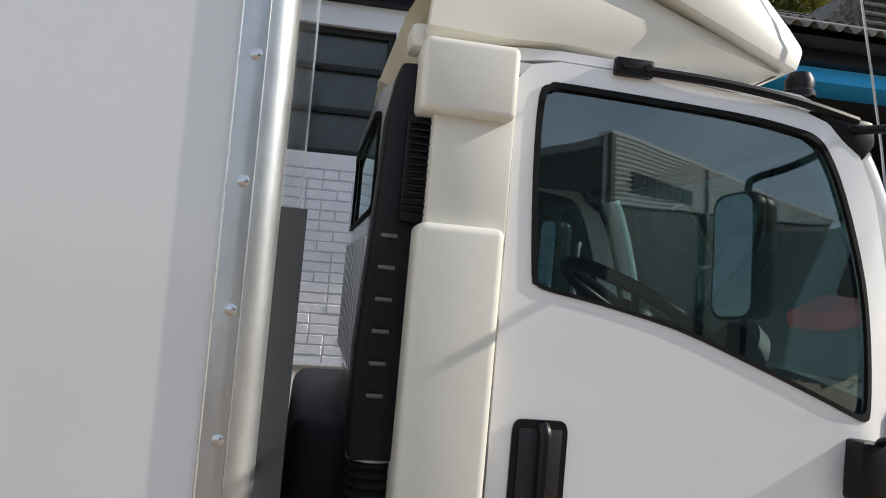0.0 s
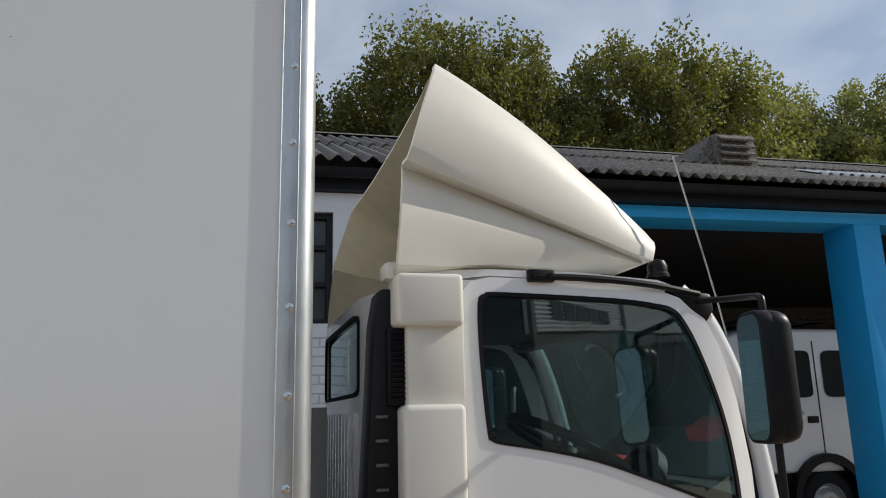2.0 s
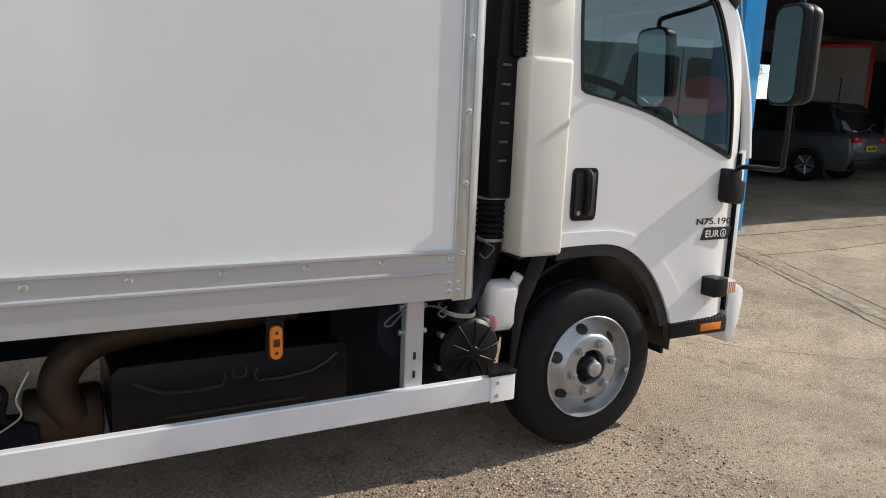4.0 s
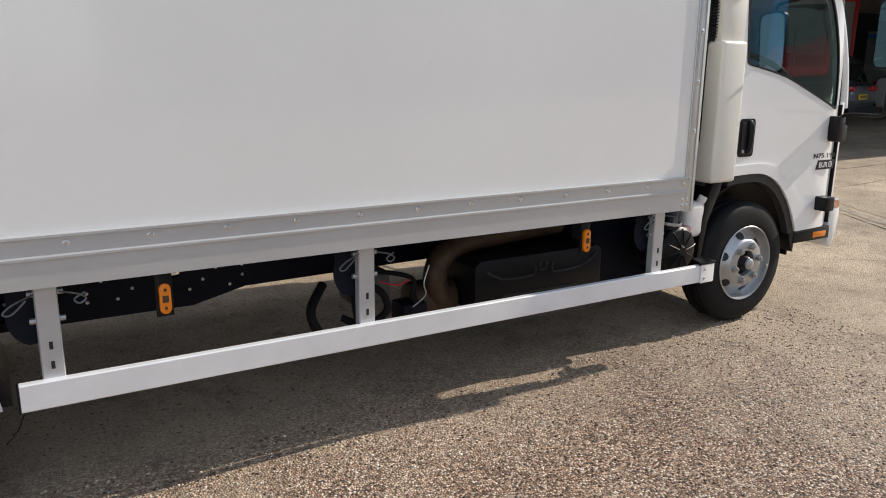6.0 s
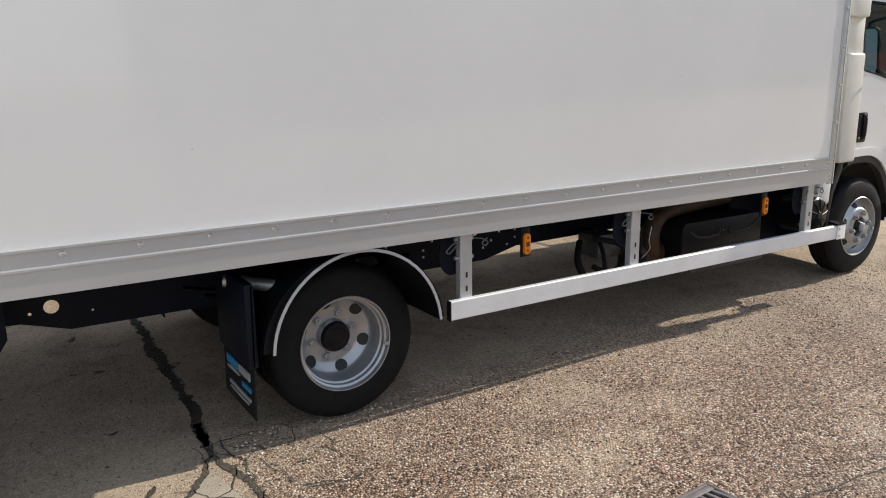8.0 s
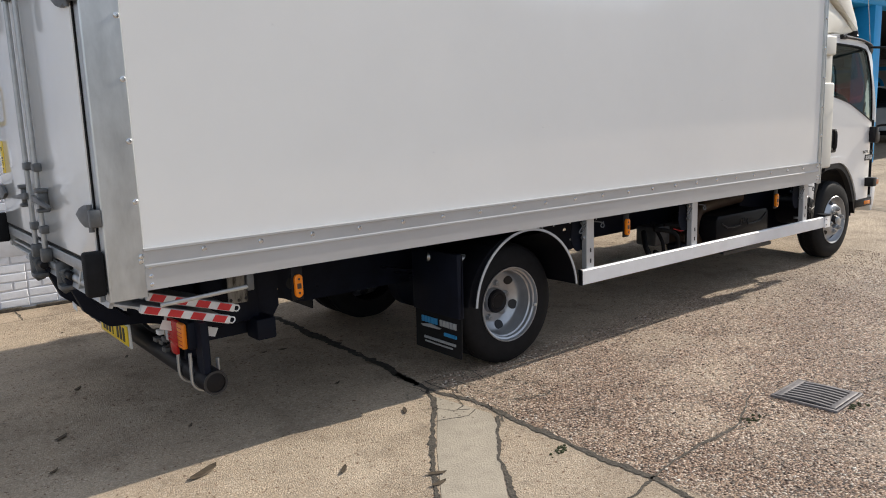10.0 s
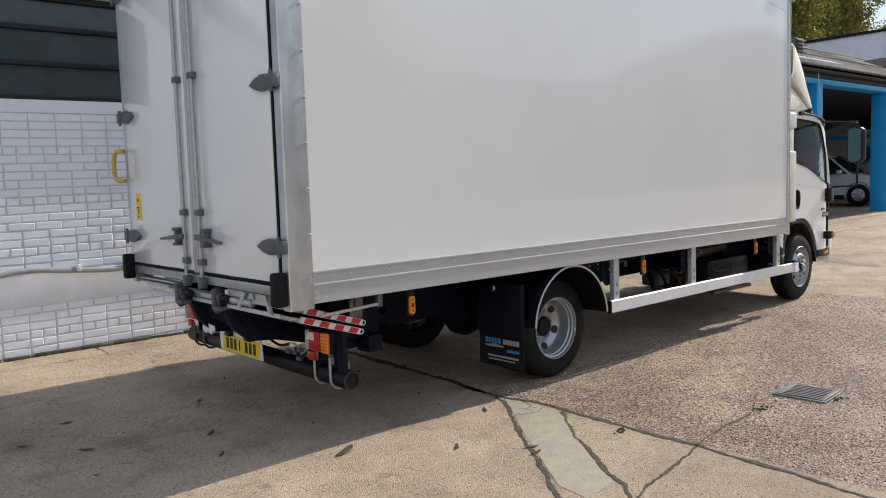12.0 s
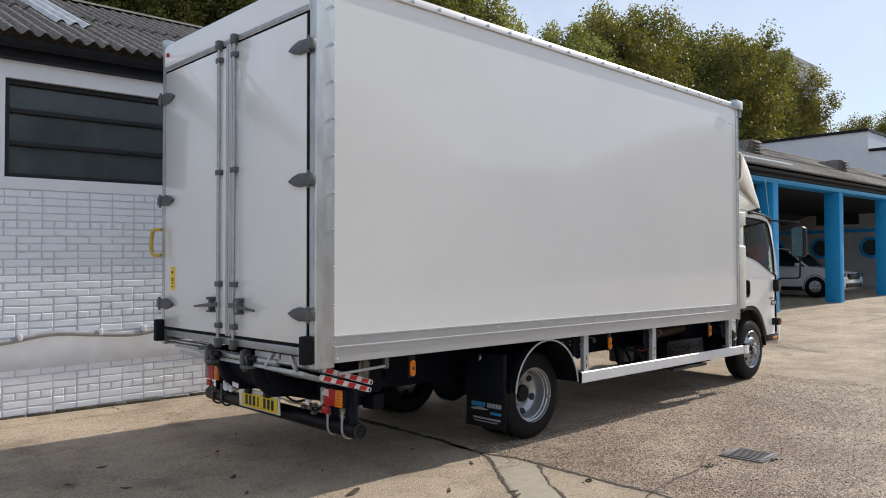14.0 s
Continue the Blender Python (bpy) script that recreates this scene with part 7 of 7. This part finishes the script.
def car(m, paint, label, rear_plate):
    """A tall estate car along x, nose at +x, standing on z = 0 before m."""
    c = empty("parked_car", label, "car", "parked cars")
    def put(name, bm, mat, lab="", parent=c):
        bmesh.ops.transform(bm, matrix=m, verts=bm.verts)
        return part(name, bm, mat, parent, lab, smooth=40)
    body = [(-2.3, 0.42), (-2.34, 0.62), (-2.30, 0.98), (-2.18, 1.06), (1.05, 1.04), (1.75, 0.97), (2.18, 0.86), (2.33, 0.66), (2.33, 0.36), (2.20, 0.24), (-2.2, 0.26)]
    b = put("body", prism(body, "y", -0.93, 0.93, bevel=0.07, seg=3), paint)
    house = [(-2.20, 1.03), (-1.98, 1.50), (-1.70, 1.64), (-0.6, 1.70), (0.25, 1.66), (0.70, 1.46), (1.25, 1.02)]
    put("greenhouse", prism(house, "y", -0.80, 0.80, bevel=0.10, seg=3), M["carglass"], "dark car windows")
    roofp = [(-2.02, 1.50), (-1.72, 1.665), (-0.6, 1.725), (0.25, 1.685), (0.42, 1.62), (0.25, 1.63), (-0.6, 1.67), (-1.70, 1.61), (-1.96, 1.48)]
    put("roof", prism(roofp, "y", -0.74, 0.74, bevel=0.02), paint)
    for s in (-1, 1):
        for pts in ([(-1.95, 1.04), (-2.02, 1.04), (-1.80, 1.60), (-1.70, 1.60)], [(-0.95, 1.04), (-1.05, 1.04), (-1.02, 1.66), (-0.94, 1.66)], [(1.15, 1.03), (1.06, 1.03), (0.45, 1.60), (0.56, 1.56)]):
            put("pillar", prism(pts, "y", min(s * 0.70, s * 0.815), max(s * 0.70, s * 0.815)), paint)
        for x in (-1.42, 1.42):
            w = put("wheel", lathe([(0.20, 0.10), (0.30, 0.11), (0.345, 0.09), (0.36, 0.05), (0.36, -0.05), (0.345, -0.09), (0.20, -0.1)], pose(x, s * 0.84, 0.36, 90 if s < 0 else -90, 0, 0), seg=28), M["rubber"])
            bm = lathe([(0, 0.07), (0.05, 0.075), (0.06, 0.06), (0.20, 0.05), (0.215, 0.09), (0.22, 0.10)], pose(x, s * 0.84, 0.36, 90 if s < 0 else -90, 0, 0), seg=28)
            put("disc", bm, M["steel"], parent=w)
            for k in range(5):
                a = 2 * math.pi * k / 5 + 0.4
                bm = tube([(0.03 * math.cos(a), 0.03 * math.sin(a), 0.085), (0.21 * math.cos(a), 0.21 * math.sin(a), 0.10)], 0.022, seg=6, rings=2)
                bmesh.ops.transform(bm, matrix=pose(x, s * 0.84, 0.36, 90 if s < 0 else -90, 0, 0), verts=bm.verts)
                put("spoke", bm, M["rim"], parent=w)
            put("wheel_arch", lathe([(0.365, 0.0), (0.385, 0.0), (0.385, 0.012), (0.365, 0.012)], pose(x, s * 0.925, 0.38, 90 if s < 0 else -90, 0, 0), seg=28, closed=True), M["black"])
        put("headlamp", box(2.12, 2.34, s * 0.74 - 0.17, s * 0.74 + 0.17, 0.70, 0.82, 0.03), M["carglass"])
        put("tail_lamp", box(-2.36, -2.22, s * 0.70 - 0.22, s * 0.70 + 0.22, 0.86, 0.97, 0.02), M["red"])
        put("door_mirror", box(0.78, 0.92, s * 0.98 - 0.08, s * 0.98 + 0.08, 1.05, 1.17, 0.03), paint)
        put("sill", box(-1.0, 1.0, s * 0.90 - 0.05, s * 0.90 + 0.05, 0.22, 0.36, 0.02), M["black"])
    put("grille", box(2.28, 2.36, -0.52, 0.52, 0.60, 0.80, 0.02), M["black"])
    put("intake", box(2.26, 2.35, -0.78, 0.78, 0.34, 0.48, 0.02), M["black"])
    put("rear_bumper", box(-2.38, -2.25, -0.86, 0.86, 0.30, 0.50, 0.03), M["black"])
    p = put("number_plate", box(-2.36, -2.345, -0.26, 0.26, 0.68, 0.79), M["yellow"] if rear_plate else M["whitetape"])
    for k in range(7):
        put("plate_bar", box(-2.363, -2.359, -0.22 + 0.063 * k, -0.18 + 0.063 * k, 0.70, 0.77), M["ink"], parent=p)
    return c


car(pose(18.65, 8.45, ground_z(18.6, 6), 0, 0, -90), M["carwhite"], "white estate car parked nose-out in the bay", False)
car(pose(13.57, 11.2, ground_z(13.5, 6), 0, 0, 102), M["carshaded"], "grey estate car parked nose-in inside the bay, paint darkened for shade", True)

# white lorry cab and red-edged box body inside
lz = ground_z(6.5, 7)
lorry = empty("parked_lorry", "white lorry cab parked inside the workshop", "truck")
part("cab_body", prism([(4.9, lz + 0.75), (5.0, lz + 1.5), (5.35, lz + 2.35), (5.6, lz + 2.45), (7.2, lz + 2.45), (7.3, lz + 2.3), (7.3, lz + 0.75)], "y", 7.05, 9.0, bevel=0.05, seg=3), M["carwhite"], lorry)
part("side_window", prism(round_loop([(5.45, lz + 1.62), (6.45, lz + 1.62), (6.45, lz + 2.18), (5.62, lz + 2.18)], 4, 0.12), "y", 7.035, 7.06), M["carglass"], lorry)
part("rear_window", prism(round_loop([(6.62, lz + 1.62), (7.12, lz + 1.62), (7.12, lz + 2.18), (6.62, lz + 2.18)], 4, 0.2), "y", 7.035, 7.06), M["carglass"], lorry)
part("door_line", box(6.515, 6.53, 7.044, 7.052, lz + 0.9, lz + 2.3), M["ink"], lorry)
part("door_handle", box(6.33, 6.48, 7.03, 7.06, lz + 1.32, lz + 1.40, 0.01), M["black"], lorry)
part("print_bar", box(5.9, 6.3, 7.046, 7.051, lz + 1.42, lz + 1.46), M["steel"], lorry)
part("mudguard", prism([(6.5 + 0.52 * math.cos(a), lz + 0.42 + 0.55 * math.sin(a)) for a in [math.pi * k / 16 for k in range(17)]] + [(6.5 + 0.43 * math.cos(a), lz + 0.42 + 0.45 * math.sin(a)) for a in [math.pi * (16 - k) / 16 for k in range(17)]], "y", 6.98, 7.4), M["black"], lorry)
lw = part("wheel", lathe(TYRE, pose(6.5, 7.15, lz + 0.385, 90, 0, 0), seg=36, closed=True), M["rubber"], lorry)
part("rim", lathe(DISC_F, pose(6.5, 7.15, lz + 0.385, 90, 0, 0), seg=36), M["rim"], lw)
part("sill", box(4.95, 7.3, 7.1, 8.9, lz + 0.45, lz + 0.78, 0.03), M["black"], lorry)
for k in range(4):
    part("roof_bar", cyl((5.7 + 0.4 * k, 7.1, lz + 2.56), (5.7 + 0.4 * k, 8.9, lz + 2.56), 0.018, seg=8), M["black"], lorry)
for y in (7.12, 8.9):
    part("rack_rail", cyl((5.6, y, lz + 2.55), (7.1, y, lz + 2.55), 0.016, seg=8), M["black"], lorry)
    for x in (5.75, 6.95):
        part("rack_foot", cyl((x, y, lz + 2.42), (x, y, lz + 2.55), 0.014, seg=8), M["black"], lorry)
bz = ground_z(18, 14)
bx = empty("parked_box_truck", "grey box body with red edging and rear door", "truck body")
bm_at = pose(17.2, 14.0, bz, 0, 0, -50)


def body_part(name, bm, mat, parent=bx):
    bmesh.ops.transform(bm, matrix=bm_at, verts=bm.verts)
    return part(name, bm, mat, parent)


body_part("body_panel", box(0, 2.4, 0, 1.9, 0.55, 3.25, 0.01), M["offwhite"])
for a in ((-0.05, 0.05, 0.5, 3.3), (2.35, 2.45, 0.5, 3.3), (0.05, 2.35, 3.2, 3.3)):
    body_part("red_edge", box(a[0], a[1], -0.03, 0.02, a[2], a[3], 0.004), M["redtape"])
leaf_door = body_part("door", box(0.85, 1.7, -0.025, 0.0, 0.7, 2.4, 0.004), M["offwhite"])
for x in (0.83, 1.70):
    body_part("door_gasket", box(x, x + 0.025, -0.03, -0.001, 0.7, 2.42), M["seal"], leaf_door)
body_part("door_latch", box(0.86, 0.98, -0.06, -0.026, 1.95, 2.0, 0.005), M["steel"], leaf_door)
body_part("support_frame", box(0.1, 2.3, 0.1, 1.8, -0.05, 0.55), M["chassis"])

# ---- trees ----
M["leaf2"] = material("yellowing_foliage", (0.13, 0.13, 0.03), 0.55, scale=2.0, ramp=[(0.30, (0.078, 0.082, 0.024)), (0.5, (0.16, 0.15, 0.038)), (0.70, (0.28, 0.23, 0.06))])

leafy(M["leaf2"], (1.35, 1.35, 0.5))
# Lighter leaf copy: sun and haze on these trees are put into the colour.
M["leaf_lit"] = material("lit_hazy_foliage", (0.2, 0.21, 0.07), 0.55, scale=2.0, ramp=[(0.30, (0.12, 0.14, 0.05)), (0.5, (0.235, 0.245, 0.085)), (0.70, (0.38, 0.34, 0.12))])
leafy(M["leaf_lit"], (1.35, 1.4, 0.6))


def tree_meshes(seed, h, leaves):
    """A trunk with limbs and a crown of separate small leaves gathered in upright tufts."""
    r = random.Random(seed)
    bm = tube([(0, 0, -0.3), (0.1, 0.05, h * 0.25), (0.0, 0.15, h * 0.55), (0.15, 0.1, h * 0.9)], [0.34, 0.30, 0.26, 0.22, 0.16, 0.10, 0.05], seg=9)
    tufts = []
    for k in range(46):
        z0 = h * r.uniform(0.30, 0.66)
        a = r.uniform(0, 2 * math.pi)
        reach = r.uniform(1.2, 3.6) * (1.15 - 0.5 * z0 / h)
        z1 = min(h * 0.97, z0 + r.uniform(1.6, 4.6))
        e = Vector((reach * math.cos(a), reach * math.sin(a), z1))
        tube([(0.05, 0.08, z0), (e.x * 0.45, e.y * 0.45, z0 + (z1 - z0) * 0.35), tuple(e)], [0.10, 0.08, 0.05, 0.03, 0.015], seg=6, bm=bm, rings=4)
        tufts.append((e, r.uniform(0.5, 0.9)))
    for k in range(260):
        a, q = r.uniform(0, 2 * math.pi), r.uniform(-1, 1)
        s = r.uniform(0.35, 1.0) ** 0.45 * (1 + 0.10 * math.sin(3 * a + 5 * q + seed))
        ring = math.sqrt(1 - q * q)
        lift = 0.37 if q > 0 else 0.30
        tufts.append((Vector((3.7 * s * ring ** 0.7 * math.cos(a), 3.7 * s * ring ** 0.7 * math.sin(a), h * (0.60 + lift * s * q))), r.uniform(0.45, 0.85)))
    rs = np.random.RandomState(seed)
    cen = np.array([t[0][:] for t in tufts])
    rad = np.array([t[1] for t in tufts])
    weight = np.where(cen[:, 2] > 0.52 * h, 1.0, 0.3)
    pick = rs.choice(len(tufts), leaves, p=weight / weight.sum())
    off = rs.normal(0, 1, (leaves, 3))
    off *= (rs.uniform(0, 1, (leaves, 1)) ** 0.55) / np.linalg.norm(off, axis=1)[:, None] * np.array([1, 1, 1.2])
    c = cen[pick] + off * rad[pick][:, None]
    u = rs.normal(0, 1, (leaves, 3))
    u /= np.linalg.norm(u, axis=1)[:, None]
    w = np.cross(u, rs.normal(0, 1, (leaves, 3)))
    w /= np.linalg.norm(w, axis=1)[:, None]
    size = rs.uniform(0.052, 0.108, (leaves, 1))
    verts = np.stack([c - u * size, c + w * size * 0.6, c + u * size, c - w * size * 0.6], 1).reshape(-1, 3)
    faces = np.arange(leaves * 4).reshape(-1, 4)
    me = bpy.data.meshes.new("crown")
    me.from_pydata(verts.tolist(), [], faces.tolist())
    trunk = link("trunk", bm, M["bark"])
    tm = trunk.data
    bpy.data.objects.remove(trunk)
    return tm, me


FOREST = [tree_meshes(11, 15.5, 46000), tree_meshes(23, 15.0, 46000), tree_meshes(37, 16.0, 46000)]
for k, (tm, me) in enumerate(FOREST):
    me.materials.append(M["leaf"] if k != 1 else M["leaf2"])
pale_trunk, lit_crown = FOREST[0][0], FOREST[0][1].copy()
lit_crown.materials.clear()
lit_crown.materials.append(M["leaf_lit"])
rnd = random.Random(3)
SPOTS = [(-5, 23, 0.97), (-2.3, 24.5, 0.9), (0.2, 25, 0.92), (2.6, 27, 0.88), (4.5, 25, 0.86), (6.4, 24, 1.04), (9.3, 24.5, 1.03), (12.2, 26, 0.97), (15.2, 24, 1.07), (18.6, 24.5, 1.07), (21.6, 26, 1.0), (24.6, 24.5, 1.02), (28.5, 25, 1.06), (32, 24, 1.16), (36, 26, 1.2), (40.5, 25, 1.22), (45, 24, 1.24), (49.5, 25, 1.28), (54, 26, 1.3), (59, 25, 1.28), (63.5, 28.5, 1.22), (22.3, 20.6, 0.36), (85, 24.5, 1.2), (86, 20.5, 1.22), (88, 28, 1.16)]
for k, (x, y, s) in enumerate(SPOTS):
    tm, me = (pale_trunk, lit_crown) if 17 < x < 30 and y > 22 else FOREST[k % 3]
    t = empty("plane_tree", "tall leafy tree turning yellow-green behind the building", "tree", "row of trees behind the building")
    t.matrix_basis = Matrix.Translation((x, y, 0)) @ Matrix.Rotation(rnd.uniform(0, 6.28), 4, "Z") @ Matrix.Scale(s * (0.98 if x < 30 else 1.02), 4)
    a, b = new("trunk", tm), new("crown", me)
    a.parent = b.parent = t

# ---- bricks ----
def brick_mesh(w, h, d, seed):
    """A thickly painted brick with soft, uneven front edges."""
    r = random.Random(seed)
    bm = box(-w / 2, w / 2, -d / 2, d / 2, -h / 2, h / 2)
    for v in bm.verts:
        v.co += Vector((r.uniform(-0.004, 0.004), r.uniform(-0.0015, 0.0015), r.uniform(-0.003, 0.003)))
    bmesh.ops.bevel(bm, geom=[e for e in bm.edges if all(v.co.y < 0 for v in e.verts)], offset=0.007, segments=1, affect="EDGES")
    ob = link("brick", bm, M["brick"], smooth=20)
    me = ob.data
    bpy.data.objects.remove(ob)
    return me


FULL, HALF = [brick_mesh(0.214, 0.066, 0.03, k) for k in range(6)], [brick_mesh(0.101, 0.066, 0.03, 20 + k) for k in range(4)]
rnd = random.Random(8)
rest = bmesh.new()
rows = [(z, 0) for z in [0.02 + 0.0755 * k for k in range(7)]] + [(z, 1) for z in [0.855 + 0.0755 * k for k in range(19)]]
near = 0
for n, (z, zone) in enumerate(rows):
    x = -12.0 + (0.1125 if n % 2 else 0)
    header = n % 6 == 3
    while x < 0.98:
        half = header or rnd.random() < 0.16
        w = 0.1125 if half else 0.225
        cx, cz = x + w / 2, z + 0.016 * (x + 7)
        dy = rnd.uniform(-0.003, 0.003)
        if -7.35 < cx < -5.05 and near < 300:
            place("brick", rnd.choice(HALF if half else FULL), (cx, WALL_Y + 0.0135 + dy, cz), wall, pose(0, 0, 0, 0, rnd.uniform(-0.9, 0.9), rnd.uniform(-1.0, 1.0)))
            near += 1
        else:
            q = w / 2 - 0.006
            vs = [rest.verts.new((cx + sx * (q + (0.003 if far else -0.003)) + rnd.uniform(-0.003, 0.003), WALL_Y - 0.001 + dy + (0.010 if far else 0), cz + sz * (0.034 if far else 0.029) + rnd.uniform(-0.002, 0.002))) for far in (0, 1) for sx, sz in ((-1, -1), (1, -1), (1, 1), (-1, 1))]
            rest.faces.new(vs[:4])
            for a in range(4):
                rest.faces.new((vs[a], vs[(a + 1) % 4], vs[4 + (a + 1) % 4], vs[4 + a]))
        x += w
tagged(part("brickwork", rest, M["brick"], wall, "white painted bricks"), kind="stuff")
